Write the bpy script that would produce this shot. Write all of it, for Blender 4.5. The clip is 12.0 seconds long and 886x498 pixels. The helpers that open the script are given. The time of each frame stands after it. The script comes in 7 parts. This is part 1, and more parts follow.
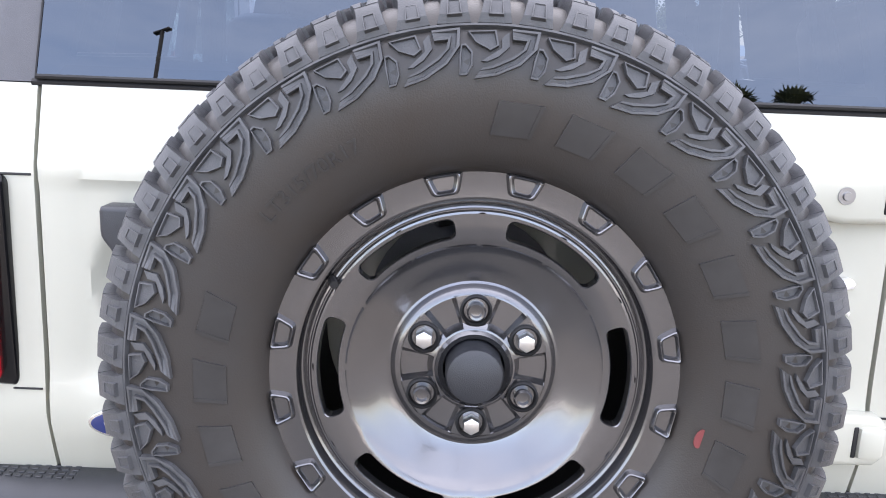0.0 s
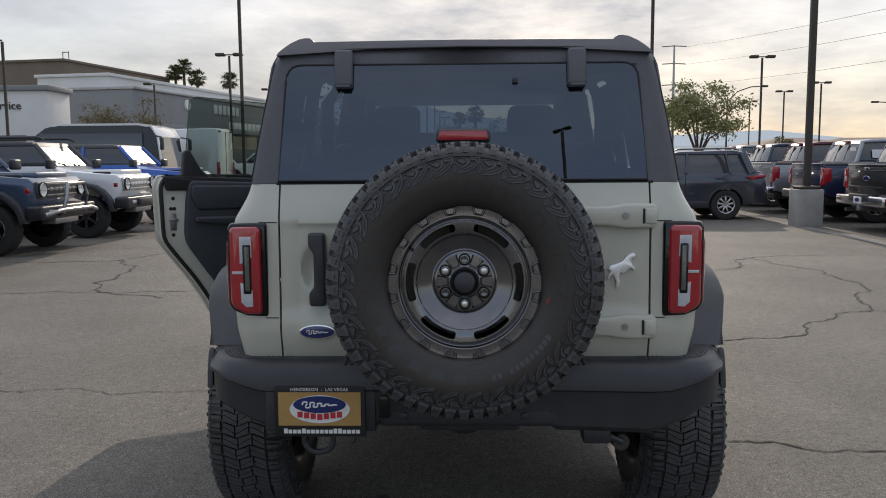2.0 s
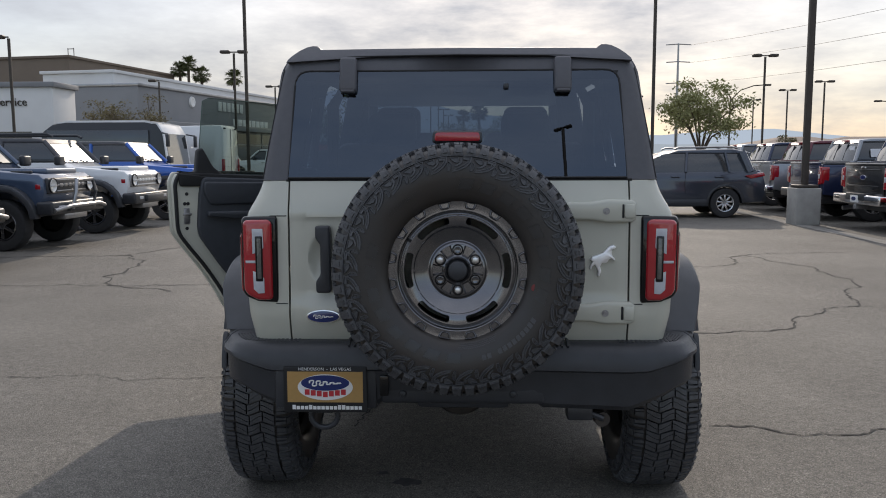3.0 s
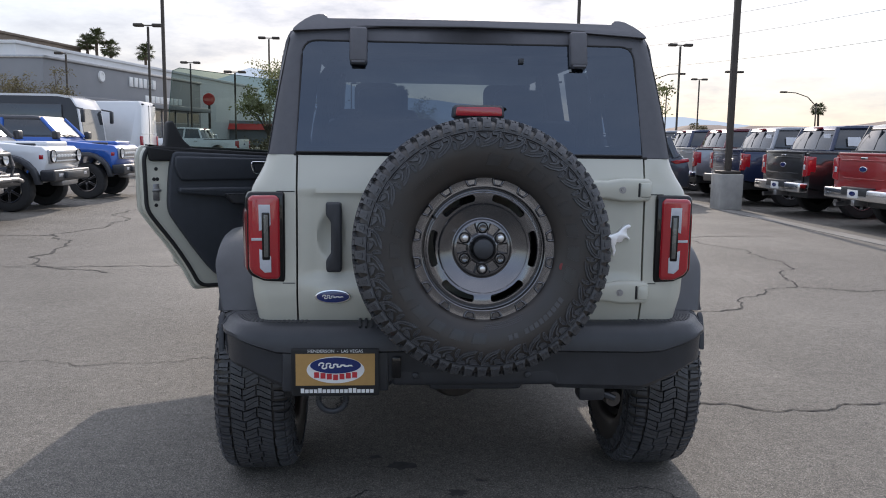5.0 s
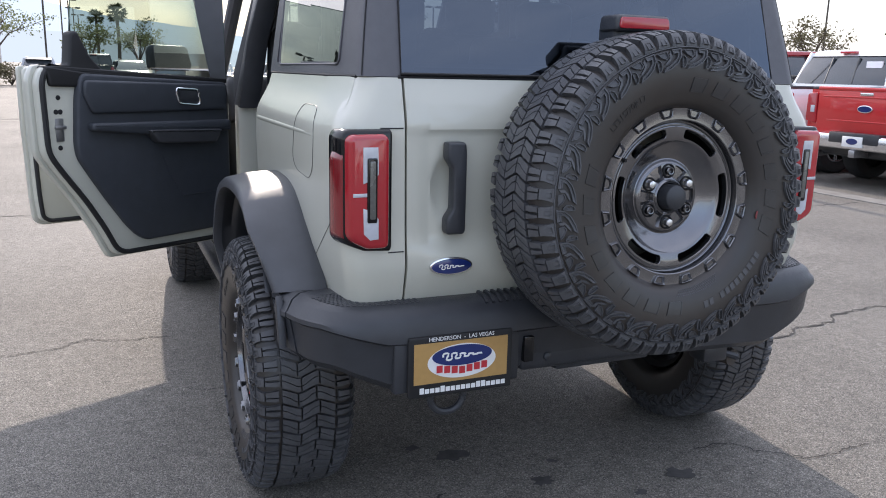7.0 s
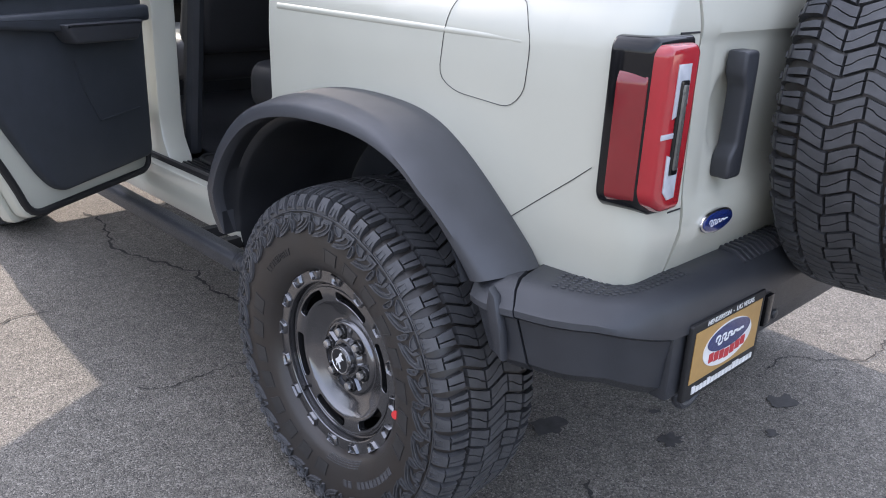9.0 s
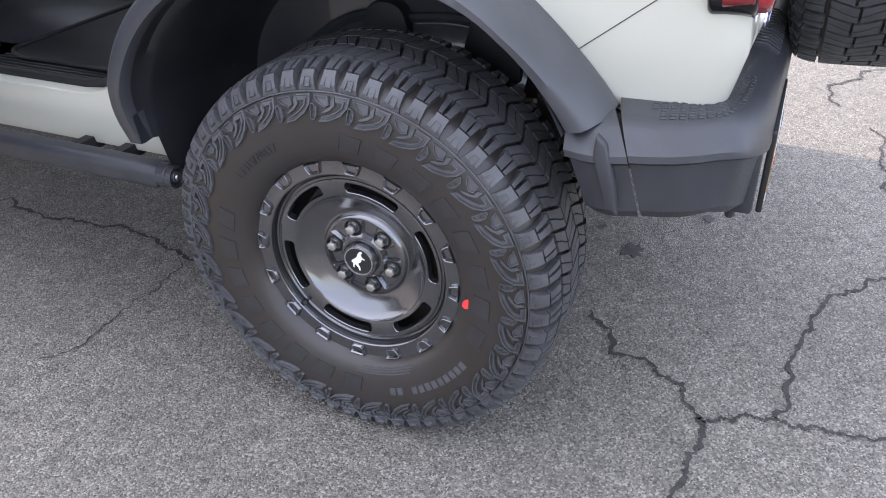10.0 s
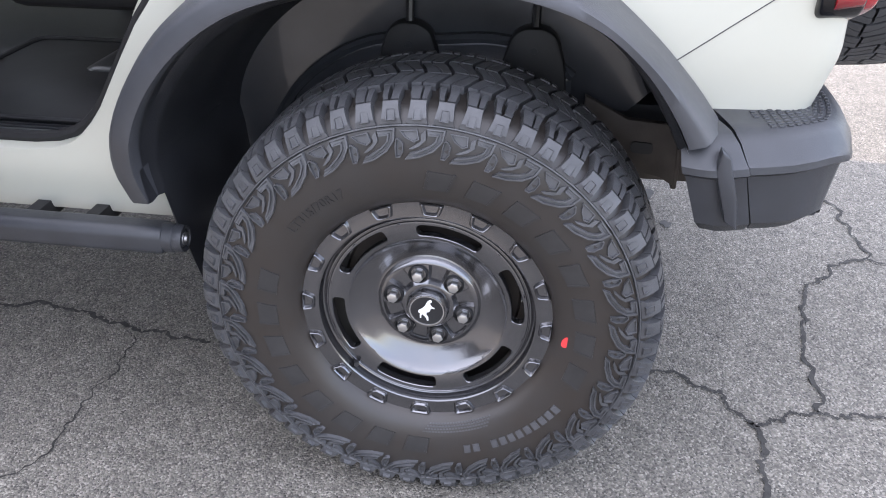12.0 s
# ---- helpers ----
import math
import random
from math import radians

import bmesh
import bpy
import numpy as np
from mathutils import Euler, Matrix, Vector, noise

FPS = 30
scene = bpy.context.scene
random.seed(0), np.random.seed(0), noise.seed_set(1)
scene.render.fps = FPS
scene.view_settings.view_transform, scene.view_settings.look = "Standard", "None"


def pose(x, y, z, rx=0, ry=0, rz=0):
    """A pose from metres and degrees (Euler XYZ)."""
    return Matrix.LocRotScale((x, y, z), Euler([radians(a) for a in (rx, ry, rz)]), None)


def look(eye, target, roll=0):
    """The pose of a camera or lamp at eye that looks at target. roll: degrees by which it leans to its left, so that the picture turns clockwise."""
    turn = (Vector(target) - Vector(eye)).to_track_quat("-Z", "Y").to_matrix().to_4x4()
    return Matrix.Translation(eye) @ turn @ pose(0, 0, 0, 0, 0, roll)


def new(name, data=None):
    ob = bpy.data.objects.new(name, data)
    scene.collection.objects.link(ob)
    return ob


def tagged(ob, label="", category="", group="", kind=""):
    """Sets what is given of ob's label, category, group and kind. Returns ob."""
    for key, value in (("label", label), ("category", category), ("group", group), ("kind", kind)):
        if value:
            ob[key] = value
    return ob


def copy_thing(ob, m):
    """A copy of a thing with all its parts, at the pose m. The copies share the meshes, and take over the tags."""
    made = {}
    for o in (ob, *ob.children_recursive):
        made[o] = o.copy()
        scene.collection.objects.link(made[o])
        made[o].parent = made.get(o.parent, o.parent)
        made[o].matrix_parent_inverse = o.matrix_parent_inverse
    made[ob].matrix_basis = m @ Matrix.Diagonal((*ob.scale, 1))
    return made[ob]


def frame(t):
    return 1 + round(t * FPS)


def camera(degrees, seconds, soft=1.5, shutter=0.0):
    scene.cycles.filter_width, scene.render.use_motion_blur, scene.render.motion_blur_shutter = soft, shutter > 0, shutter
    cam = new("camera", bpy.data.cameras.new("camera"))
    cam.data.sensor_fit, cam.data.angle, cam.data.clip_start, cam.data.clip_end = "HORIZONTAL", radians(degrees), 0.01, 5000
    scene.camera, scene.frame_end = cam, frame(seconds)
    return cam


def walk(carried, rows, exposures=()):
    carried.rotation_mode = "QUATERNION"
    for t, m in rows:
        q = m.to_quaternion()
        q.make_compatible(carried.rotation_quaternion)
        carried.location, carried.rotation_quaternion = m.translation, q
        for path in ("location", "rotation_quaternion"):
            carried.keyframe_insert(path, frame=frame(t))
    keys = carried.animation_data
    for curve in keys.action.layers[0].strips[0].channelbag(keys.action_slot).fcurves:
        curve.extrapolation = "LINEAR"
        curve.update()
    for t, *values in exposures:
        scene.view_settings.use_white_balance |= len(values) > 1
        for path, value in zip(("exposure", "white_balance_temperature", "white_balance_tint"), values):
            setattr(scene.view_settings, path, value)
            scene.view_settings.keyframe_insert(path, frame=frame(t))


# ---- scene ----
cam = camera(57.2, 12.0, 1.0)
PATH = [
    (0, (-0.022, -1.882, 1.471), (0.001, 0.066, 1.02), 2.3),
    (0.3, (-0.01, -2.111, 1.498), (0.021, -0.162, 1.049), 2.1),
    (0.5, (0.006, -2.287, 1.503), (0.014, -0.32, 1.142), 1.5),
    (0.7, (-0.003, -2.446, 1.498), (0.005, -0.473, 1.171), 1.4),
    (1, (0.009, -2.705, 1.51), (0.005, -0.727, 1.22), 0.9),
    (1.5, (0.062, -3.13, 1.515), (0.037, -1.147, 1.255), 0.1),
    (2, (0.035, -3.499, 1.499), (-0.021, -1.512, 1.279), -0.4),
    (2.5, (0.042, -3.686, 1.5), (-0.018, -1.699, 1.28), -0.2),
    (3, (0.07, -3.752, 1.505), (0.006, -1.766, 1.279), -0.2),
    (4.8, (-0.158, -3.725, 1.477), (-0.129, -1.743, 1.218), 0.4),
    (5, (-0.292, -3.668, 1.477), (-0.153, -1.691, 1.21), 0.8),
    (5.5, (-0.573, -3.509, 1.455), (-0.374, -1.539, 1.168), 0.7),
    (6, (-0.854, -3.274, 1.465), (-0.498, -1.33, 1.166), 0.6),
    (6.5, (-1.15, -3.016, 1.445), (-0.529, -1.145, 1.11), 1.5),
    (7, (-1.378, -2.748, 1.435), (-0.619, -0.948, 1.007), 1.3),
    (7.2, (-1.47, -2.626, 1.444), (-0.642, -0.871, 0.957), 1.3),
    (8.8, (-1.987, -1.597, 1.424), (-0.709, -0.176, 0.836), 2.9),
    (9, (-2.037, -1.455, 1.41), (-0.719, -0.122, 0.712), 2.6),
    (9.5, (-2.164, -1.094, 1.386), (-0.741, -0.05, 0.445), 0.5),
    (10, (-2.2, -0.745, 1.35), (-0.641, -0.063, 0.299), -1.1),
    (10.5, (-2.214, -0.459, 1.338), (-0.571, -0.044, 0.277), -1.4),
    (11, (-2.219, -0.27, 1.328), (-0.551, 0.035, 0.268), -1.1),
    (11.5, (-2.203, -0.219, 1.309), (-0.504, 0.013, 0.28), 0.4),
    (12, (-2.198, -0.202, 1.304), (-0.486, 0.033, 0.297), 0.6),
]
EXPOSURES = [(0.0, 2.75, 7050, 20), (0.3, 2.3, 7000, 20), (0.5, 2.0, 6950, 19), (0.7, 1.5, 6950, 18), (1.0, 1.15, 6950, 17), (1.5, 0.7, 6950, 15), (2.0, 0.35, 6900, 13), (3.0, 0.4, 6750, 13), (5.0, 0.75, 6450, 15), (5.5, 0.9, 6350, 16), (6.5, 1.2, 6400, 17), (7.2, 1.5, 6500, 17), (8.8, 1.85, 6500, 18), (9.5, 2.2, 6550, 19), (10.0, 2.5, 6650, 19), (10.5, 2.75, 6750, 19), (12.0, 2.75, 6750, 19)]
SKY_STRENGTH, SUN_ENERGY, ASPHALT_TONE = 0.14, 1.7, 0.145
CLOUD = (3.75, 4.05, 4.55, 1)
# Emission colours of the far ridges, pale and blue to paint in the haze.
MOUNTAIN_HAZE, HILL_HAZE = (0.33, 0.40, 0.485), (0.285, 0.335, 0.385)
walk(cam, [(t, look(eye, target, roll)) for t, eye, target, roll in PATH], EXPOSURES)

# ---- world, sun ----
SUN_AZ, SUN_EL = 5.0, 26.5  # degrees clockwise from +y, degrees up
world = bpy.data.worlds.new("world")
scene.world = world
world.use_nodes = True
wn, wl = world.node_tree.nodes, world.node_tree.links
sky = wn.new("ShaderNodeTexSky")
sky.sky_type, sky.sun_disc = "NISHITA", False
sky.sun_elevation, sky.sun_rotation = radians(SUN_EL), radians(SUN_AZ)
sky.air_density, sky.dust_density = 1.0, 1.1
wtc = wn.new("ShaderNodeTexCoord")
wmap = wn.new("ShaderNodeMapping")
wmap.inputs["Scale"].default_value = (1.3, 1.0, 4.5)
wno = wn.new("ShaderNodeTexNoise")
wno.inputs["Scale"].default_value, wno.inputs["Detail"].default_value = 2.2, 7
wno.inputs["Roughness"].default_value = 0.62
wramp = wn.new("ShaderNodeValToRGB")
wramp.color_ramp.elements[0].position, wramp.color_ramp.elements[1].position = 0.36, 0.72
wmix = wn.new("ShaderNodeMix")
wmix.data_type = "RGBA"
wl.new(wtc.outputs["Generated"], wmap.inputs[0])
wl.new(wmap.outputs[0], wno.inputs["Vector"])
wl.new(wno.outputs["Fac"], wramp.inputs[0])
wfac = wn.new("ShaderNodeMath")
wfac.operation = "MULTIPLY_ADD"
wfac.inputs[1].default_value, wfac.inputs[2].default_value = 0.34, 0.48
wl.new(wramp.outputs[0], wfac.inputs[0])
# the veil is thickest toward the sun
wsep, wtow = wn.new("ShaderNodeSeparateXYZ"), wn.new("ShaderNodeMath")
wtow.operation, wtow.inputs[1].default_value = "MULTIPLY_ADD", 0.22
wl.new(wtc.outputs["Generated"], wsep.inputs[0])
wl.new(wsep.outputs[1], wtow.inputs[0])
wl.new(wfac.outputs[0], wtow.inputs[2])
wl.new(wtow.outputs[0], wmix.inputs[0])
# and brightest overhead, as a veiled sky is
wup, wcol = wn.new("ShaderNodeMath"), wn.new("ShaderNodeMix")
wup.operation, wup.inputs[1].default_value, wup.inputs[2].default_value = "MULTIPLY_ADD", 1.35, 0.50
wcol.data_type, wcol.blend_type, wcol.inputs[0].default_value = "RGBA", "MULTIPLY", 1.0
wcol.inputs[6].default_value = CLOUD
wl.new(wsep.outputs[2], wup.inputs[0])
wl.new(wup.outputs[0], wcol.inputs[7])
wl.new(wcol.outputs[2], wmix.inputs[7])
wl.new(sky.outputs[0], wmix.inputs[6])
wl.new(wmix.outputs[2], wn["Background"].inputs[0])
wn["Background"].inputs[1].default_value = SKY_STRENGTH
sun = new("sun", bpy.data.lights.new("sun", "SUN"))
sun.data.energy, sun.data.angle, sun.data.color = SUN_ENERGY, radians(0.6), (1.0, 0.90, 0.76)
_az, _el = radians(SUN_AZ), radians(SUN_EL)
sun.matrix_world = look((40 * math.sin(_az) * math.cos(_el), 40 * math.cos(_az) * math.cos(_el), 40 * math.sin(_el)), (0, 0, 0))


# ---- materials ----
def material(name, color, rough=0.5, metal=0.0, vary=0.0, scale=20.0, bump=0.0, bump_scale=200.0, coat=0.0, tint=None, spec=0.5, random_tone=0.0):
    """A principled material with noise in its colour at two scales and a fine relief."""
    m = bpy.data.materials.new(name)
    m.use_nodes = True
    n, l = m.node_tree.nodes, m.node_tree.links
    p = n["Principled BSDF"]
    p.inputs["Base Color"].default_value = (*color, 1)
    p.inputs["Roughness"].default_value, p.inputs["Metallic"].default_value = rough, metal
    p.inputs["Specular IOR Level"].default_value = spec
    p.inputs["Coat Weight"].default_value, p.inputs["Coat Roughness"].default_value = coat, 0.04
    tc = n.new("ShaderNodeTexCoord")
    if vary > 0:
        a, b = n.new("ShaderNodeTexNoise"), n.new("ShaderNodeTexNoise")
        a.inputs["Scale"].default_value, a.inputs["Detail"].default_value = scale, 5
        b.inputs["Scale"].default_value, b.inputs["Detail"].default_value = scale / 9, 3
        add = n.new("ShaderNodeMath")
        add.operation = "ADD"
        rng = n.new("ShaderNodeMapRange")
        rng.inputs[1].default_value, rng.inputs[2].default_value = 0.65, 1.35
        mix = n.new("ShaderNodeMix")
        mix.data_type = "RGBA"
        lo = tint or tuple(c * (1 - vary) for c in color)
        hi = tuple(min(1, c * (1 + vary)) for c in color)
        mix.inputs[6].default_value, mix.inputs[7].default_value = (*lo, 1), (*hi, 1)
        for t in (a, b):
            l.new(tc.outputs["Object"], t.inputs["Vector"])
        l.new(a.outputs["Fac"], add.inputs[0])
        l.new(b.outputs["Fac"], add.inputs[1])
        l.new(add.outputs[0], rng.inputs[0])
        l.new(rng.outputs[0], mix.inputs[0])
        last = mix.outputs[2]
        if random_tone > 0:
            info = n.new("ShaderNodeObjectInfo")
            hue = n.new("ShaderNodeHueSaturation")
            r2 = n.new("ShaderNodeMapRange")
            r2.inputs[3].default_value, r2.inputs[4].default_value = 1 - random_tone, 1 + random_tone
            l.new(info.outputs["Random"], r2.inputs[0])
            l.new(r2.outputs[0], hue.inputs["Value"])
            l.new(last, hue.inputs["Color"])
            last = hue.outputs[0]
        l.new(last, p.inputs["Base Color"])
        rr = n.new("ShaderNodeMapRange")
        rr.inputs[3].default_value, rr.inputs[4].default_value = max(0.02, rough - 0.08), min(1, rough + 0.1)
        l.new(b.outputs["Fac"], rr.inputs[0])
        l.new(rr.outputs[0], p.inputs["Roughness"])
    if bump > 0:
        f = n.new("ShaderNodeTexNoise")
        f.inputs["Scale"].default_value, f.inputs["Detail"].default_value = bump_scale, 3
        bu = n.new("ShaderNodeBump")
        bu.inputs["Strength"].default_value, bu.inputs["Distance"].default_value = bump, 0.002
        l.new(tc.outputs["Object"], f.inputs["Vector"])
        l.new(f.outputs["Fac"], bu.inputs["Height"])
        l.new(bu.outputs[0], p.inputs["Normal"])
    return m


def glass_material(name, tint, gloss=1.0, rough=0.0, sheen=(1, 1, 1)):
    """Thin glass: a tinted see-through sheet with a mirror gloss that grows at grazing angles."""
    m = bpy.data.materials.new(name)
    m.use_nodes = True
    n, l = m.node_tree.nodes, m.node_tree.links
    n.remove(n["Principled BSDF"])
    tr, gl, mx, fr = n.new("ShaderNodeBsdfTransparent"), n.new("ShaderNodeBsdfGlossy"), n.new("ShaderNodeMixShader"), n.new("ShaderNodeFresnel")
    fr.inputs[0].default_value = 1.52
    mul = n.new("ShaderNodeMath")
    mul.operation, mul.inputs[1].default_value = "MULTIPLY", gloss
    mul.use_clamp = True
    tr.inputs[0].default_value = (*tint, 1)
    gl.inputs["Roughness"].default_value = rough
    gl.inputs["Color"].default_value = (*sheen, 1)
    l.new(fr.outputs[0], mul.inputs[0])
    l.new(mul.outputs[0], mx.inputs[0])
    l.new(tr.outputs[0], mx.inputs[1])
    l.new(gl.outputs[0], mx.inputs[2])
    l.new(mx.outputs[0], n["Material Output"].inputs[0])
    return m


def asphalt_material(name, tone):
    """Worn asphalt: stone grains in grey, cream and black, broad stains and a rough relief."""
    m = material(name, (tone, tone, tone * 1.01), 0.9)
    n, l = m.node_tree.nodes, m.node_tree.links
    p = n["Principled BSDF"]
    tc = n.new("ShaderNodeTexCoord")
    v = n.new("ShaderNodeTexVoronoi")
    v.inputs["Scale"].default_value = 230
    hs = n.new("ShaderNodeSeparateColor")
    ramp = n.new("ShaderNodeValToRGB")
    e = ramp.color_ramp.elements
    e[0].position, e[0].color = 0.0, (tone * 0.42, tone * 0.40, tone * 0.37, 1)
    e[1].position, e[1].color = 1.0, (tone * 2.1, tone * 1.95, tone * 1.7, 1)
    for pos, k in ((0.25, 0.76), (0.70, 1.06), (0.9, 1.5)):
        x = e.new(pos)
        x.color = (tone * k * 1.08, tone * k, tone * k * 0.87, 1)
    big, mid = n.new("ShaderNodeTexNoise"), n.new("ShaderNodeTexNoise")
    big.inputs["Scale"].default_value, big.inputs["Detail"].default_value = 0.55, 6
    big.inputs["Roughness"].default_value = 0.6
    mid.inputs["Scale"].default_value, mid.inputs["Detail"].default_value = 16, 8
    mid.inputs["Roughness"].default_value = 0.78
    mr, mm = n.new("ShaderNodeMapRange"), n.new("ShaderNodeMapRange")
    mr.inputs[1].default_value, mr.inputs[2].default_value = 0.3, 0.7
    mr.inputs[3].default_value, mr.inputs[4].default_value = 0.78, 1.2
    mm.inputs[1].default_value, mm.inputs[2].default_value = 0.3, 0.7
    mm.inputs[3].default_value, mm.inputs[4].default_value = 0.72, 1.28
    m1, m2 = n.new("ShaderNodeMix"), n.new("ShaderNodeMix")
    for q in (m1, m2):
        q.data_type, q.blend_type = "RGBA", "MULTIPLY"
        q.inputs[0].default_value = 1
    for t in (v, big, mid):
        l.new(tc.outputs["Object"], t.inputs["Vector"])
    l.new(v.outputs["Color"], hs.inputs[0])
    l.new(hs.outputs[0], ramp.inputs[0])
    l.new(big.outputs["Fac"], mr.inputs[0])
    l.new(mid.outputs["Fac"], mm.inputs[0])
    l.new(ramp.outputs[0], m1.inputs[6])
    l.new(mr.outputs[0], m1.inputs[7])
    l.new(m1.outputs[2], m2.inputs[6])
    l.new(mm.outputs[0], m2.inputs[7])
    l.new(m2.outputs[2], p.inputs["Base Color"])
    bu = n.new("ShaderNodeBump")
    bu.inputs["Strength"].default_value, bu.inputs["Distance"].default_value = 0.75, 0.004
    gloss = n.new("ShaderNodeMapRange")
    gloss.inputs[3].default_value, gloss.inputs[4].default_value = 0.95, 0.58
    l.new(hs.outputs[1], gloss.inputs[0])
    l.new(gloss.outputs[0], p.inputs["Roughness"])
    hn = n.new("ShaderNodeMath")
    hn.operation = "MULTIPLY_ADD"
    hn.inputs[1].default_value = -1.0
    l.new(v.outputs["Distance"], hn.inputs[0])
    l.new(mid.outputs["Fac"], hn.inputs[2])
    l.new(hn.outputs[0], bu.inputs["Height"])
    l.new(bu.outputs[0], p.inputs["Normal"])
    p.inputs["Specular IOR Level"].default_value = 0.3
    return m


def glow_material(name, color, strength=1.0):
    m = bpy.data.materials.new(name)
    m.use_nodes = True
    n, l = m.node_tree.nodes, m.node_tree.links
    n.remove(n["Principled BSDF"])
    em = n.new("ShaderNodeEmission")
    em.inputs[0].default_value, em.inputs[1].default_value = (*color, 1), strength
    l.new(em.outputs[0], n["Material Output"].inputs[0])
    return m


PAINT = material("pale_grey_green_paint", (0.51, 0.507, 0.432), 0.32, 0.0, 0.03, 6, coat=0.7)
HARDTOP = material("textured_hardtop", (0.085, 0.085, 0.095), 0.48, 0, 0.1, 40, 0.25, 700)
PLASTIC = material("black_grained_plastic", (0.030, 0.032, 0.037), 0.36, 0, 0.25, 14, 0.3, 900)
FLARE = material("dark_flare_plastic", (0.050, 0.052, 0.058), 0.40, 0, 0.2, 12, 0.25, 900)
TRIM = material("dark_door_trim", (0.036, 0.041, 0.050), 0.5, 0, 0.15, 20, 0.3, 600)
LINER = material("satin_black_liner", (0.024, 0.025, 0.028), 0.3, 0, 0.3, 9, 0.2, 300)
RUBBER = material("tyre_rubber", (0.025, 0.023, 0.022), 0.36, 0, 0.25, 16, 0.15, 500, tint=(0.029, 0.023, 0.019))
TREAD = material("tread_rubber", (0.062, 0.063, 0.067), 0.42, 0, 0.4, 30, 0.3, 500)
LETTER = material("sidewall_letter_rubber", (0.030, 0.029, 0.029), 0.30, 0, 0.2, 60)
FINELETTER = material("fine_letter_rubber", (0.060, 0.060, 0.064), 0.45, 0, 0.2, 60)
RIM = material("carbonized_grey_rim", (0.155, 0.155, 0.163), 0.17, 0.9, 0.12, 8, 0, 1, coat=0.6)
NUT = material("bright_zinc_nut", (0.72, 0.72, 0.72), 0.28, 1.0, 0.08, 60)
# Near-black for recessed wheel parts: barrel, lug cups, backing of far wheels.
RIMDARK = material("near_black_wheel_metal", (0.012, 0.012, 0.013), 0.6, 0.3, 0.2, 12)
SATIN = material("satin_chrome", (0.93, 0.93, 0.94), 0.42, 0.85, 0.05, 30)
CHROME = material("chrome", (0.75, 0.75, 0.76), 0.12, 1.0, 0.05, 30)
STEEL = material("dull_steel", (0.35, 0.35, 0.36), 0.35, 0.9, 0.2, 25)
# Paler and bluer than LINER, painting in light reflected off the ground.
HOUSING = material("glossy_black_housing", (0.040, 0.043, 0.049), 0.24, 0, 0.35, 6, 0.2, 60, coat=0.6)
RUSTY = material("undercoated_steel", (0.06, 0.05, 0.043), 0.65, 0.3, 0.4, 18, 0.3, 120)
REDLENS = material("red_lamp_lens", (0.37, 0.012, 0.02), 0.12, 0, 0.08, 25, coat=1.0)
DIMRED = material("dim_red_lens", (0.19, 0.008, 0.012), 0.12, 0, 0.1, 20, coat=1.0)
DARKLENS = material("smoked_lamp_lens", (0.006, 0.006, 0.007), 0.10, 0, 0.1, 20, coat=0.2, spec=0.35)
WHITELENS = material("white_lamp_lens", (0.48, 0.50, 0.54), 0.15, 0, 0.1, 90, coat=1.0)
AMBERGREY = material("grey_lamp_core", (0.13, 0.13, 0.12), 0.25, 0.3, 0.2, 120, coat=0.6)
SEAL = material("black_rubber_seal", (0.010, 0.010, 0.011), 0.6, 0, 0.1, 40)
BLUE = material("blue_enamel", (0.010, 0.024, 0.13), 0.15, 0, 0.05, 20, coat=0.8)
WHITE = material("white_print", (0.75, 0.75, 0.74), 0.4, 0, 0.04, 30)
REDPRINT = material("red_print", (0.5, 0.03, 0.04), 0.4, 0, 0.05, 30)
GOLD = material("tan_gold_print", (0.42, 0.25, 0.085), 0.4, 0, 0.08, 60)
# Darker, less saturated red for the spare's dot than for the road wheels'.
DULLDOT = material("darker_red_dot", (0.22, 0.05, 0.05), 0.6, 0, 0.2, 80)
REDDOT = material("red_paint_dot", (0.75, 0.05, 0.05), 0.5, 0, 0.1, 80)
LEATHER = material("black_seat_vinyl", (0.02, 0.02, 0.022), 0.45, 0, 0.15, 20, 0.3, 250)
# Blue sheen and tint put the blue sky's reflection into the glass colour.
TINT = glass_material("privacy_glass", (0.080, 0.105, 0.140), 2.6, 0.0, (0.72, 0.84, 1.0))
DOORGLASS = glass_material("green_door_glass", (0.35, 0.42, 0.385), 1.6)
CLEAR = glass_material("clear_glass", (0.80, 0.86, 0.82), 1.2)
ASPHALT = asphalt_material("worn_asphalt", ASPHALT_TONE)
CRACK = material("crack_grit", (0.036, 0.034, 0.032), 0.95, 0, 0.5, 60, 0.8, 150)
STAIN = material("oil_stain", (0.062, 0.060, 0.058), 0.8, 0, 0.4, 30, 0.3, 150)
CONCRETE = material("weathered_concrete", (0.34, 0.33, 0.31), 0.9, 0, 0.18, 6, 0.5, 60)
POLE = material("dark_bronze_pole", (0.06, 0.05, 0.042), 0.5, 0.4, 0.2, 5)
CARGLASS = material("dark_car_glass", (0.025, 0.03, 0.035), 0.06, 0, 0.1, 2, coat=1.0)
# Pale blotched base colour paints reflected sky into the windscreen glass.
WINDSHIELD = material("sky_sheen_windshield", (0.13, 0.14, 0.13), 0.16, 0, 0.5, 3, coat=0.45)


